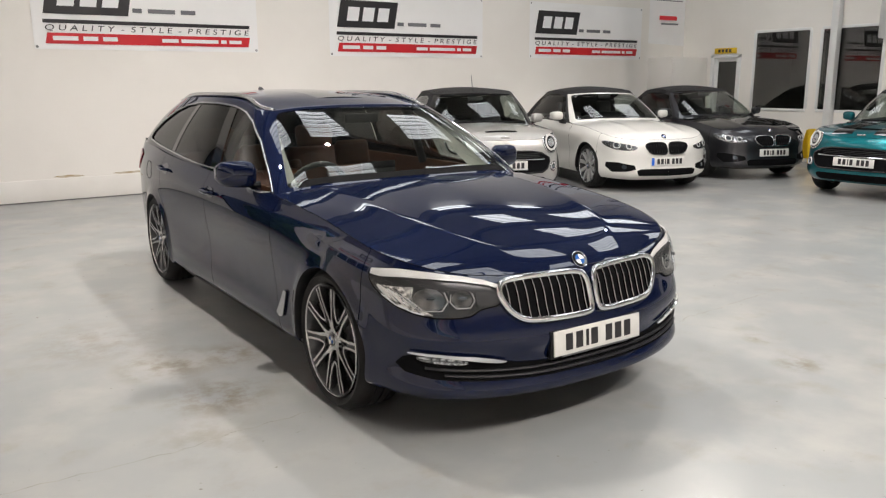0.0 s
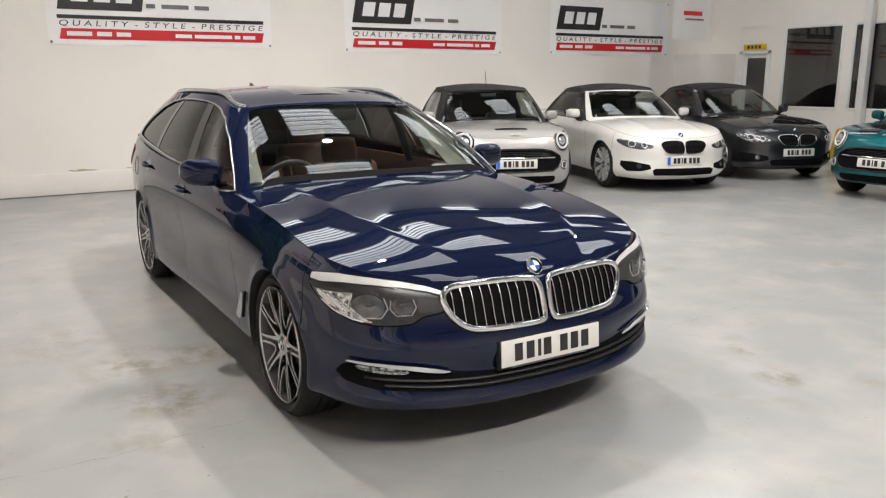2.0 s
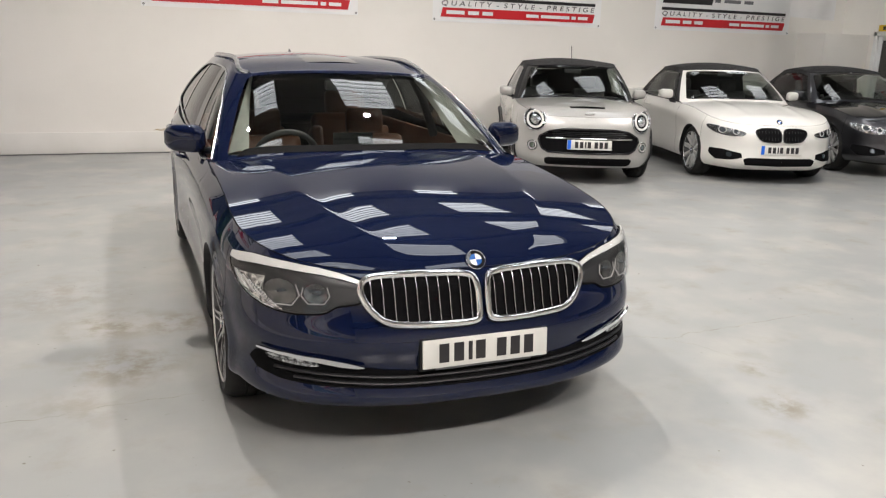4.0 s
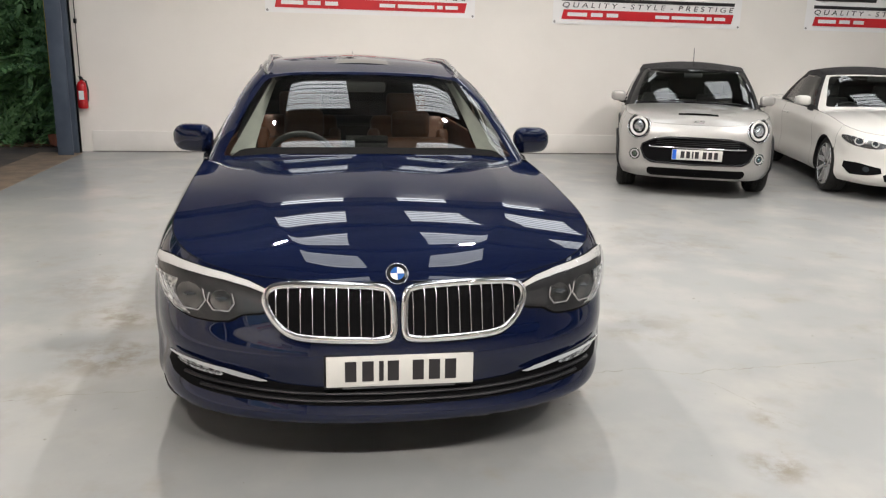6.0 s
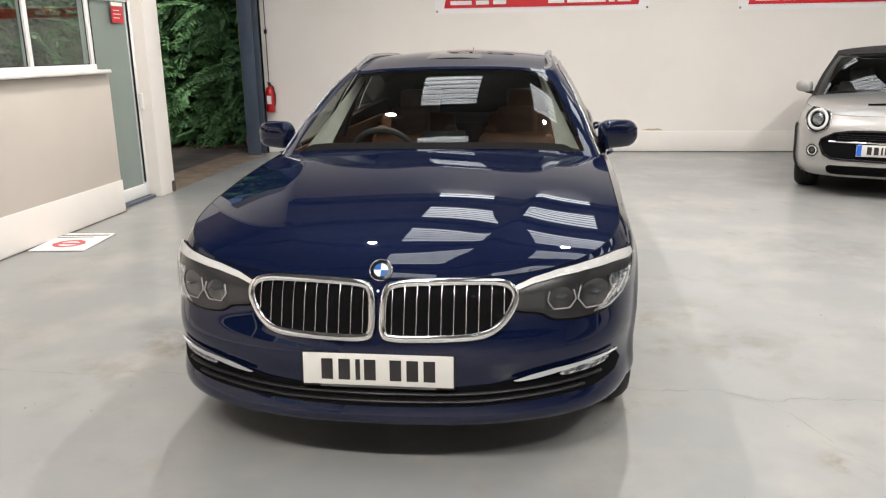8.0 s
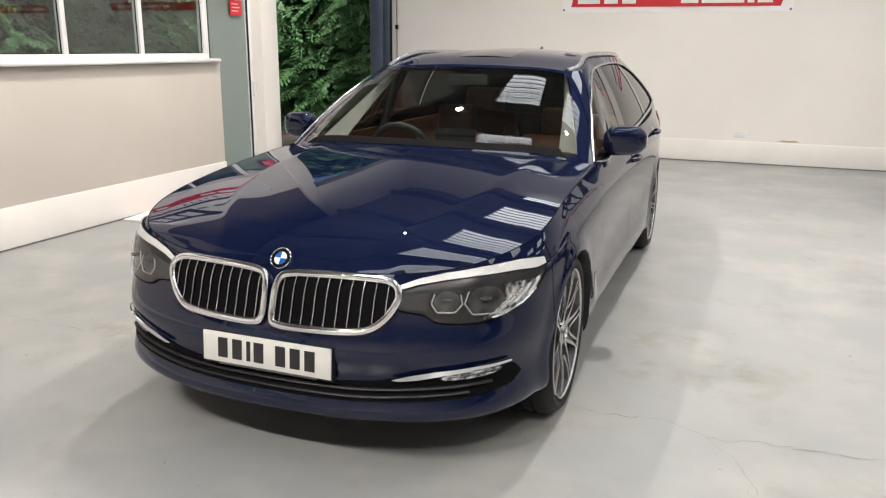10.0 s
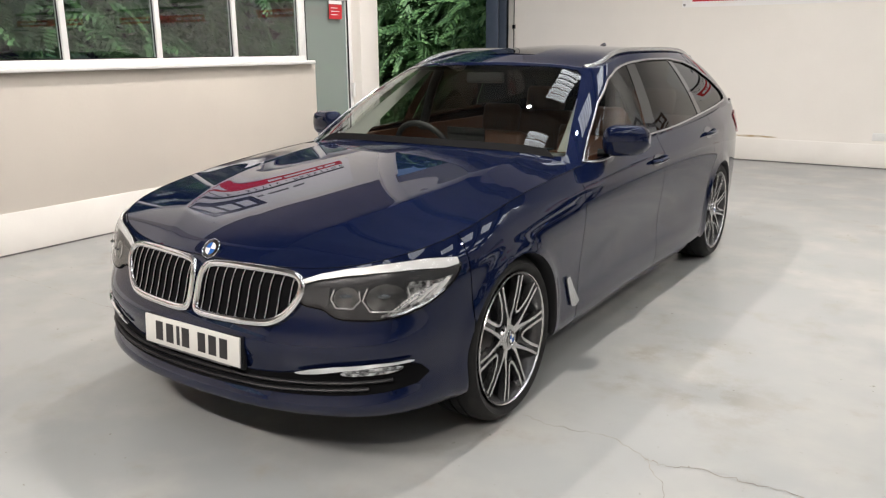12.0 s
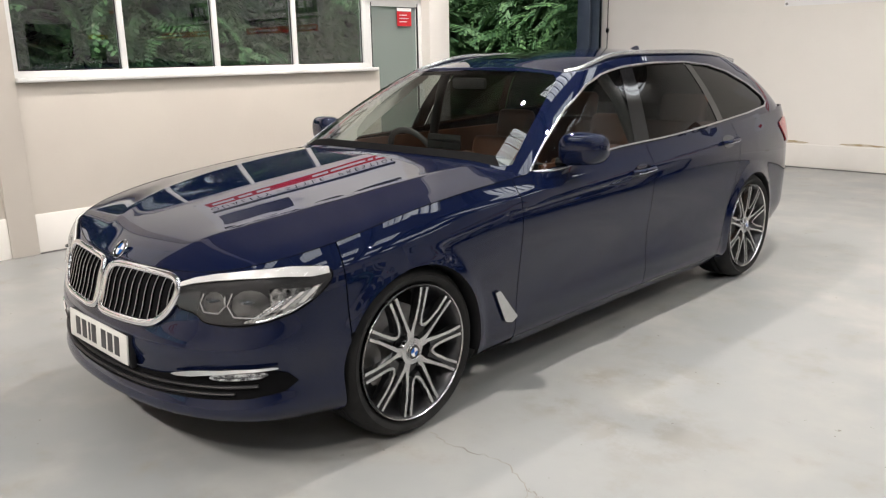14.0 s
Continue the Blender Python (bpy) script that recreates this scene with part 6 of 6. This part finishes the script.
    ridge = (lambda x, y, v: .008 * np.exp(-((abs(x) - .36) / .06) ** 2) * np.clip(v / .15, 0, 1) * np.clip((y - y0) / .2, 0, 1)) if not mini else None
    hood = Cap(lambda s: ring.top(s), 0, sA, lambda y: zc(y)[:, 0], lambda y: y - .13 * np.clip((y + .1) / .7, 0, 1) ** 2, ridge, 2.2)
    part("bonnet", patch(hood, None, [], .03, .8, 0, both, (0, sA), (.004, 1)), paint, car, "", 60)
    bm = bmesh.new()
    tp = ring.top(np.linspace(0, sA, 80))
    for sd in both:
        add_band(bm, tp, (0, 0, 1), .0018, False, sd)
    part("bonnet_gap", bm, M["dark"], car, "dark shut line round the bonnet")
    # rear deck
    deck = Cap(lambda s: ring.top(s), 0, S, lambda y: np.full(len(y), .97), lambda y: np.clip(y, -9, plan[-1][1] - .07), None, 2.0)
    dk = float(np.interp(2.0 if mini else 2.3, [p[1] for p in plan[3:10]], st[3:10]))
    part("rear_deck", patch(deck, None, [], .06, .8, 0, both, (dk, S), (0, 1)), paint, car, "", 60)
    re = hood.point(np.full(20, sA), np.linspace(0, 1, 20))
    bm = bmesh.new()
    for sd in both:
        grid_faces(bm, [[((p[0]) * sd, p[1] - .01, p[2] - .008), (p[0] * sd, p[1] + .10, p[2] - .012)] for p in re])
    part("cowl", bm, M["plastic"], car)
    # screen, frame and folding roof
    can = Canopy(bottom, topr, .02)
    cs = can.ts[2:-2]
    CV = .45
    ws = np.array([[0, .03], [cs[2], .03], [cs[3] - .085, .06], [cs[3] - .07, .88], [cs[3] - .11, .93], [0, .93]])
    dlo = inverse(can, side_pts, "side", cs[3] - .05, cs[7], 0, 1)
    part("screen_frame", patch(can, None, [ws], .03, CV, 0, both, (0, cs[3] + .02), (-.04, .985)), frame_mat or paint, car, "", 50)
    part("windscreen", patch(can, ws, [], .05, CV, -.002, both), M["screen"], car, "clear windscreen", 60).visible_shadow = False
    part("soft_top", patch(can, None, [dlo], .03, CV, 0, both, (cs[3] + .02, can.S), (-.04, 1)), M["soft_top"], car, "black canvas folding roof, closed", 50)
    zr = natural(yroof, [[q] for q in zroof])
    roof = Cap(lambda s: can.t(s), 0, can.S, lambda y: zr(y)[:, 0], lambda y: y, None, 2.0)
    part("roof_panel", patch(roof, None, [], .05, .6, .004, both, (0, can.S), (0, 1)), M["soft_top"], car, "black canvas roof top", 60)
    for sd in both:
        part("side_window", patch(can, inset_poly(dlo, .004, CV), [], .05, CV, -.004, (sd,)), M["tint"], car, "clear side window", 60).visible_shadow = False
        part("belt_trim", add_band(bmesh.new(), ring.top(np.linspace(sA, ds[1] + .3, 30)) + np.array([-.008, 0, .006]), (1, 0, .3), .009, False, sd), M["chrome"] if mini else M["gloss_black"], car)
        mirror_unit(car, sd, paint, (bottom[3][0] + .045, bottom[3][1] + .17, .975), .95)
        wheel(car, ((plan[5][0] - .125) * sd, 0, R), sd, R, R * .74, .21, "turbine" if not mini else "star", 14)
        wheel(car, ((plan[8][0] - .125) * sd, wb, R), sd, R, R * .74, .21, "turbine" if not mini else "star", 40)
        if not mini:
            c = side([(1.72, .80)])[0]
            hp = [ring.point([c[0] + u], [c[1]])[0] + np.array([.022, 0, 0]) for u in np.linspace(-.1, .1, 7)]
            part("door_handle", add_tube(bmesh.new(), [(p[0] * sd, p[1], p[2]) for p in hp], .011, 8), paint, car)
    # front end
    def panel(nm, pts, mat, off=.004, lab="", parent=None, sides=both, thick=0.0, ds_=.02):
        part(nm, patch(ring, inv(pts), [], ds_, VS, off, sides, thick=thick), mat, parent or car, lab, 45)
    if mini:
        g = new("grille")
        g.parent = car
        out = [(0, .650), (.32, .646), (.46, .622), (.57, .560), (.582, .51), (.54, .42), (.47, .382), (0, .372)]
        panel("backing", out, M["dark"], .003, "", g)
        for sd in both:
            part("surround", add_band(bmesh.new(), poly_line(ring, inv(out), .008, False, .03, VS), (.3, -1, .2), .012, False, sd), M["gloss_black"], g)
        for z in (.615, .595, .575):
            for sd in both:
                ss = inv([(q, z) for q in np.linspace(0, .43, 10)])
                part("grille_bar", add_tube(bmesh.new(), [(p[0] * sd, p[1], p[2]) for p in offset_points(ring, ss[:, 0], ss[:, 1], .006)], .004, 5), M["plastic"], g)
        for sd in both:
            ss = inv([(q, .545) for q in np.linspace(0, .50, 10)])
            part("chrome_bar", add_tube(bmesh.new(), [(p[0] * sd, p[1], p[2]) for p in offset_points(ring, ss[:, 0], ss[:, 1], .010)], .008, 6), M["chrome"], g)
        panel("lower_grille", [(0, .322), (.48, .322), (.51, .305), (.50, .250), (.46, .230), (0, .230)], M["dark"], .004, "dark lower grille")
        blob_lamp(car, ring, inv, .622, .742, .116, VS)
        blob_lamp(car, ring, inv, .645, .445, .055, VS, "fog_lamp")
        yp = float(ring.point(*inv([(0, .49)]).T)[0, 1])
        number_plate(car, pose(0, yp - .02, .475, -4), .52, .111, not stripes)
        bz = float(zc(np.array([y0 + .055]))[0, 0])
        part("wing_badge", box(-.055, .055, y0 + .02, y0 + .03, bz - .018, bz + .004, .004), M["chrome"], car, "chrome winged badge")
        sy = y0 + .20
        sz = float(zc(np.array([sy]))[0, 0])
        bm = bmesh.new()
        grid_faces(bm, [[(x, sy + .05, sz + .012), (x, sy, sz + .020 * (1 - (x / .21) ** 4)), (x, sy - .012, sz - .004)] for x in np.linspace(-.21, .21, 15)])
        part("bonnet_scoop", bm, M["dark"], car, "dark bonnet air scoop", 50)
        part("aerial", add_tube(bmesh.new(), [(0, 1.03, 1.37), (0, 1.12, 1.60)], .004, 5), M["plastic"], car)
        if stripes:
            for sd in both:
                bm = bmesh.new()
                rows = []
                for y in np.linspace(y0 + .05, hood_end - .12, 18):
                    rows.append([])
                    for x in np.linspace(.14, .40, 7):
                        # height of the bonnet at this place
                        e = np.interp(y, tp[:, 1], tp[:, 0]); ez = np.interp(y, tp[:, 1], tp[:, 2])
                        vv = max(0.0, 1 - x / max(e, .05))
                        rows[-1].append((x * sd, y, ez + (float(zc(np.array([y]))[0, 0]) - ez) * (1 - (1 - vv) ** 2.2) + .006))
                grid_faces(bm, rows)
                part("bonnet_stripe", bm, M["gloss_black"], car, "black bonnet stripe", 60)
    else:
        for sd in both:
            k = new("kidney_grille")
            k.parent = car
            out = round_poly([(.014, .535), (.014, .640), (.05, .676), (.22, .678), (.310, .658), (.322, .618), (.27, .552), (.22, .525), (.05, .520)], 1)
            sv = inv(out)
            part("backing", patch(ring, sv, [], .02, VS, .004, (sd,)), M["dark"], k, "", 50)
            part("surround", add_band(bmesh.new(), poly_line(ring, sv, .008, True, .02, VS), (.25, -1, .2), .008, True, sd), M["chrome"] if frame_mat is None and paint is M["grey_paint"] else M["gloss_black"], k)
            for x in np.linspace(.05, .28, 7):
                ss = inv([(x, .545), (x, .65)])
                p0, p1 = offset_points(ring, ss[:, 0], ss[:, 1], .006)
                part("slat", add_tube(bmesh.new(), [(p0[0] * sd, p0[1], p0[2]), (p1[0] * sd, p1[1], p1[2])], .004, 5), M["plastic"], k)
            h = new("headlamp")
            h.parent = car
            hl = [(.415, .625), (.55, .655), (.70, .690), (.785, .705), (.812, .688), (.785, .635), (.70, .590), (.56, .572), (.45, .585)]
            sv = round_poly(inv(hl), 1)
            part("housing", patch(ring, sv, [], .02, VS, .004, (sd,)), M["lamp_facet_glints"] if paint is M["grey_paint"] else M["bowl"], h, "", 50)
            for cx, cz, rr in ((.54, .628, .030), (.675, .645, .036)):
                cir = inv([(cx + rr * math.cos(a), cz + rr * math.sin(a)) for a in np.linspace(0, math.tau, 16, endpoint=False)])
                part("projector", patch(ring, cir, [], .02, VS, .008, (sd,)), M["projector"], h, "glassy lamp core", 50)
                part("light_ring", add_band(bmesh.new(), poly_line(ring, cir, .010, True, .02, VS), (.3, -1, .2), .005, True, sd), M["light_bar"], h)
            part("cover", patch(ring, sv, [], .03, VS, .014, (sd,)), M["lens"], h, "", 60)
            panel("side_intake", [(.47, .375), (.66, .415), (.775, .418), (.785, .36), (.73, .285), (.58, .29), (.46, .32)], M["dark"], .004, "dark side air intake", None, (sd,))
            f = inv([(.60 + .03 * math.cos(a), .352 + .03 * math.sin(a)) for a in np.linspace(0, math.tau, 16, endpoint=False)])
            part("fog_lamp", patch(ring, f, [], .02, VS, .010, (sd,)), M["projector"], car, "round fog lamp", 50)
        panel("lower_intake", [(0, .325), (.40, .325), (.45, .30), (.42, .235), (0, .228)], M["dark"], .004, "dark lower air intake")
        yp = float(ring.point(*inv([(0, .44)]).T)[0, 1])
        number_plate(car, pose(0, yp - .012, .425, -4), .52, .111, paint is M["white_paint"])
        roundel(car, Matrix.Translation((0, y0 + .04, float(zc(np.array([y0 + .04]))[0, 0]) + .004)) @ Matrix.Rotation(radians(52), 4, "X"), .038)
    # cabin
    part("floor_pan", box(-.55, .55, -.35, wb + .3, .205, .24), M["dark"], car)
    dy = bottom[0][1]
    for x in (-.35, .35):
        seat(car, x, dy + .78, .44, M["trim_dark"], .60, .46)
    part("dash", box(-.68, .68, dy + .08, dy + .42, .62, .90, .05), M["trim_dark"], car)
    part("cabin_floor", box(-.72, .72, dy, wb + .2, .25, .29), M["dark"], car)
    part("rear_bench", box(-.62, .62, dy + 1.35, dy + 1.6, .3, .92, .05), M["trim_dark"], car)
    part("rear_view_mirror", box(-.11, .11, topr[0][1] - .06, topr[0][1] - .03, 1.24, 1.30, .015), M["trim_dark"], car)
    part("paper", box(.12, .34, dy + .13, dy + .30, .905, .909), M["whiteink"], car, "white price sheet lying behind the windscreen", 0)
    for a, b in (((-.5, dy + .03, .945), (.02, dy - .01, .962)), ((.04, dy, .955), (.55, dy + .05, .94))):
        part("wiper", add_tube(bmesh.new(), [Vector(a).lerp(Vector(b), t) + Vector((0, 0, .02)) for t in (0, .5, 1)], .006, 5), M["plastic"], car)
    sw = new("steering_wheel")
    sw.parent = car
    sw.matrix_local = pose(-.35, dy + .48, .82, -64)
    part("rim", add_torus(bmesh.new(), .18, .016, 24, 8), M["trim_dark"], sw)
    car.matrix_world = at
    return car


small_car("mini", M["silver_paint"], pose(4.03, 5.20, 0, 0, 0, -22), "convertible_car", "small pale silver convertible with round lamps and black roof", False, M["gloss_black"])
small_car("bmw", M["white_paint"], pose(6.41, 4.73, 0, 0, 0, -18), "convertible_car", "white convertible with a closed black canvas roof")
small_car("bmw", M["grey_paint"], pose(8.75, 4.66, 0, 0, 0, -18), "convertible_car", "dark grey convertible with a closed black canvas roof")
small_car("mini", M["teal_paint"], pose(8.30, 2.19, 0, 0, 0, -88), "hatchback_car", "small teal car with black bonnet stripes", True, M["gloss_black"])

# ---- outside and small things ----
def build_outside():
    bm = bmesh.new()
    rows = [[(-60 + 56.2 * i / 24, -60 + 140 * j / 40, -.02) for i in range(25)] for j in range(41)]
    grid_faces(bm, rows)
    structure("ground", bm, M["asphalt"], "dark wet yard with brown leaf litter", "ground")
    rnd = random.Random(3)
    # one spray of conifer foliage: a drooping stem with side leaflets
    def spray(kind):
        vs, fs = [], []
        n = 9
        for k in range(n):
            t = k / (n - 1)
            c = Vector((t * .42, 0, -.16 * t * t))
            for sg in (-1, 1):
                ln = (.15 - .10 * t) * (1 + .2 * math.sin(k * 2.1 + kind))
                d = Vector((.55, sg, -.25)).normalized()
                p = c + d * ln
                q = Vector((.05, 0, 0))
                i = len(vs)
                vs += [c - q * .4, c + q * .7, p + q * .4 + Vector((0, 0, -.03)), p - q * .3 + Vector((0, 0, -.03))]
                fs.append((i, i + 1, i + 2, i + 3))
                m = c + d * ln * .55
                i = len(vs)
                vs += [m, m + Vector((.03, 0, .0)), m + Vector((.07, sg * .015, -.03)), m + Vector((.05, sg * .0, -.035))]
                fs.append((i, i + 1, i + 2, i + 3))
        return np.array([tuple(v) for v in vs]), np.array(fs)
    kinds = [spray(k) for k in range(3)]
    V, F, base = [], [], 0
    for k in range(9500):
        y = rnd.uniform(-6, 17)
        z = .15 + 4.9 * rnd.random()
        depth = rnd.random() ** 1.6
        bulge = .35 * math.sin(y * 1.7 + z * .8) + .25 * math.sin(y * 4.1 + z * 2.3) + .2 * math.sin(z * 3.0 + y)
        x = -7.0 - depth * 1.1 + bulge * .7
        turn = 0
        if k % 5 == 0:            # the hedge's return beside the doorway
            x, turn = rnd.uniform(-7.5, -3.7), -90
            y = 9.0 + depth * .9 + .25 * math.sin(x * 4.1 + z * 2.3)
        kv, kf = kinds[rnd.randrange(3)]
        sc = rnd.uniform(.7, 1.45)
        m = pose(x, y, z, rnd.uniform(-35, 35), rnd.uniform(-25, 50), turn + rnd.uniform(-75, 75))
        a = np.array(m)
        V.append((kv * sc) @ a[:3, :3].T + a[:3, 3])
        F.append(kf + base)
        base += len(kv)
    me = bpy.data.meshes.new("hedge_foliage")
    me.from_pydata(np.vstack(V).tolist(), [], np.vstack(F).tolist())
    me.materials.append(M["leaf"])
    hedge = empty("conifer_hedge", "tall dark green conifer hedge outside", "hedge")
    ob = new("foliage", me)
    ob.parent = hedge
    tagged(ob, "", "", "", "stuff")
    # added dark sheets behind the foliage stand in for its inner shade
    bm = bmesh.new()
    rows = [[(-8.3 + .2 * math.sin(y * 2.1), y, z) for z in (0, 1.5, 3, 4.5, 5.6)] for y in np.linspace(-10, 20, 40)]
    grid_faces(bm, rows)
    part("inner_shade", bm, M["hedge_shade"], hedge, "dark sheet standing for the shade inside the hedge", 60)
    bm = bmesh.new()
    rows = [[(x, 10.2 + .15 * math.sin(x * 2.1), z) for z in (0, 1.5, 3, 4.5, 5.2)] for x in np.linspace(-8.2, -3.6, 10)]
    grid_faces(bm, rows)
    part("inner_shade", bm, M["hedge_shade"], hedge, "dark sheet standing for the shade inside the hedge", 60)
    for k in range(9):
        y = -8 + 3.1 * k
        part("trunk", add_tube(bmesh.new(), [(-7.9, y, 0), (-7.85, y + .1, 2), (-7.9, y, 4.8)], [.16, .12, .05], 8), M["bark"], hedge)
    V, F, base = [], [], 0
    for _ in range(1600):
        x, y = (-6.9 + rnd.gauss(0, .45), rnd.uniform(-6, 14)) if base % 12 else (rnd.uniform(-6.5, -3.8), 8.9 + rnd.gauss(0, .2))
        a = rnd.uniform(0, math.tau)
        s = rnd.uniform(.02, .05)
        z = -.012 + rnd.uniform(0, .02)
        for dx, dy in ((-1, -.5), (1, -.4), (1.1, .5), (-.9, .5)):
            V.append((x + s * (dx * math.cos(a) - dy * math.sin(a)), y + s * (dx * math.sin(a) + dy * math.cos(a)), z + rnd.uniform(0, .015)))
        F.append((base, base + 1, base + 2, base + 3))
        base += 4
    me = bpy.data.meshes.new("litter")
    me.from_pydata(V, [], F)
    me.materials.append(M["litter"])
    tagged(new("fallen_leaves", me), "brown fallen leaves at the foot of the hedge", "leaves", "", "stuff")
    # threshold strip in the doorway
    structure("pavement", box(WX - .62, WX - .05, 4.78, 8.0, -.018, .003), M["worn"], "worn brown concrete sill in the doorway", "threshold")
    d = empty("driveway_box", "small terracotta pot standing outside by the hedge", "pot")
    part("pot", add_lathe(bmesh.new(), [(-.02, .002), (-.02, .055), (.15, .08), (.15, .068), (.03, .05)], 18, "Z", (-4.12, 8.86, 0)), M["terracotta"], d)


def build_small():
    # fire extinguisher on the back wall beside the door post
    e = empty("fire_extinguisher", "red fire extinguisher hung on the wall", "extinguisher")
    x, y = -3.445, BY - .10
    part("cylinder", add_lathe(bmesh.new(), [(.60, .002), (.60, .055), (.62, .066), (.90, .066), (.95, .05), (.97, .022), (.99, .022)], 24, "Z", (x, y, 0)), M["red"], e)
    part("valve", box(x - .02, x + .02, y - .03, y + .03, .985, 1.02, .006), M["gloss_black"], e)
    part("lever", box(x - .01, x + .01, y - .09, y + .02, 1.02, 1.035, .004), M["gloss_black"], e)
    part("hose", add_tube(bmesh.new(), [(x, y - .03, 1.0), (x + .07, y - .05, .97), (x + .085, y - .03, .85), (x + .075, y - .02, .70)], .011, 8), M["plastic"], e)
    part("bracket", box(x - .03, x + .03, y + .05, BY - .001, .82, .90, .004), M["steel"], e)
    part("label_bar", box(x - .03, x + .035, y - .0685, y - .066, .72, .84), M["whiteink"], e, "", 0)
    # wall socket
    s = empty("wall_socket", "white double wall socket above the skirting", "socket")
    part("plate", box(1.415, 1.565, BY - .012, BY - .0005, .335, .425, .004), M["upvc"], s)
    for k in (1.45, 1.53):
        part("switch", box(k - .008, k + .008, BY - .016, BY - .012, .39, .41, .002), M["upvc"], s)
    # brown stain low on the wall
    for x, w in ((.05, .55), (-.75, .4), (2.1, .3)):
        bm = bmesh.new()
        n = 22
        rnd = random.Random(int(x * 100) + 99)
        pts = [(x + w * .5 * math.cos(a) * rnd.uniform(.7, 1.1), .315 + .016 * math.sin(a) * rnd.uniform(.5, 1.2)) for a in (math.tau * k / n for k in range(n))]
        vs = [bm.verts.new((a, BY - .0035, max(b, .2905))) for a, b in pts]
        bm.faces.new(vs)
        bmesh.ops.remove_doubles(bm, verts=bm.verts, dist=1e-4)
        st = part("wall_stain", bm, M["stain"], None, "", 0)
        tagged(st, "brown rust stain along the skirting's top", "stain", "", "structure")
    # wet floor board
    a = empty("wet_floor_sign", "yellow plastic folding floor sign standing by a partition", "floor sign")
    bx, by = 11.12, 4.92
    for sg in (-1, 1):
        bm = bmesh.new()
        add_prism(bm, [(-.15, 0), (-.09, 0), (-.07, .10), (.07, .10), (.09, 0), (.15, 0), (.10, .62), (.05, .64), (-.05, .64), (-.10, .62)], lambda u, v, w: (bx + u * .94 + sg * (.16 - .23 * v) * .34, by + u * -.34 + sg * (.16 - .23 * v) * .94, v + .001), .0)
        bmesh.ops.remove_doubles(bm, verts=bm.verts, dist=1e-5)
        bmesh.ops.solidify(bm, geom=bm.faces[:], thickness=.012)
        part("leaf", bm, M["yellow"], a, "", 30)
        mm = Matrix.Translation((bx, by, 0)) @ Matrix.Rotation(radians(-20), 4, "Z")
        bm = bmesh.new()
        add_prism(bm, [(-.05, .25), (.05, .25), (0, .36)], lambda u, v, w: mm @ Vector((u, sg * (.175 - .23 * v + w), v)), .002)
        part("symbol", bm, M["ink"], a, "black warning triangle", 0)
    # yellow sign over the office door
    s = empty("door_sign", "yellow sign with short black characters above the office doorway", "sign")
    part("board", box(EX - .035, EX - .022, 6.81, 7.33, 2.035, 2.145, .004), M["yellow"], s)
    for k in range(4):
        part("character_bar", box(EX - .037, EX - .0352, 6.93 + .085 * k, 6.985 + .085 * k, 2.06, 2.12), M["ink"], s, "", 0)
    # printed board lying on the floor by the low wall
    p = empty("printed_board", "white board with a red ring lying on the floor", "board")
    m = pose(-3.20, 2.46, .003, 0, 0, 6)
    bm = box(-.22, .22, -.29, .29, 0, .008, .003)
    b = part("board", bm, M["banner"], p)
    bm = add_torus(bmesh.new(), .10, .022, 28, 6)
    bmesh.ops.scale(bm, vec=(1, 1, .05), verts=bm.verts)
    bmesh.ops.translate(bm, vec=(.0, -.08, .009), verts=bm.verts)
    part("red_ring", bm, M["redink"], p)
    part("red_bar", box(-.13, .13, -.10, -.06, .0082, .0095), M["redink"], p, "", 0)
    part("print_bar", box(-.20, .20, .19, .22, .0082, .0095), M["ink"], p, "", 0)
    part("print_bar", box(-.20, .10, .13, .15, .0082, .0095), M["ink"], p, "", 0)
    p.matrix_world = m
    # conduit beside the door post
    c = empty("conduit", "thin black cable conduit running up the wall corner", "conduit")
    part("pipe", add_tube(bmesh.new(), [(WX - .045, BY - .02, .9), (WX - .045, BY - .02, 3.6)], .006, 8), M["plastic"], c)
    part("box", box(WX - .065, WX - .025, BY - .035, BY - .001, 1.72, 1.78, .004), M["gloss_black"], c)


def leaf_material():
    m, nt, b = node_material("conifer_foliage")
    b.inputs["Roughness"].default_value = 0.6
    g = nt.nodes.new("ShaderNodeNewGeometry")
    ramp = nt.nodes.new("ShaderNodeValToRGB")
    ramp.color_ramp.elements[0].color = (0.045, 0.12, 0.05, 1)
    ramp.color_ramp.elements[1].color = (0.13, 0.27, 0.10, 1)
    nt.links.new(g.outputs["Random Per Island"], ramp.inputs[0])
    nt.links.new(ramp.outputs[0], b.inputs["Base Color"])
    return m


M["leaf"] = leaf_material()
# near-black green: the hedge's inner shade as a colour
M["hedge_shade"] = surface("hedge_shade_green", (0.018, 0.032, 0.015), (0.009, 0.016, 0.008), 0.9, 0, 6.0)
M["worn"] = surface("worn_concrete", (0.20, 0.15, 0.10), (0.13, 0.10, 0.075), 0.8, 0, 4.0, 0.3, 30.0)
M["terracotta"] = surface("terracotta", (0.28, 0.10, 0.06), (0.22, 0.08, 0.05), 0.8, 0, 9.0)
M["stain"] = surface("rust_stain", (0.42, 0.32, 0.18), (0.62, 0.55, 0.44), 0.8, 0, 9.0)
build_outside()
build_small()
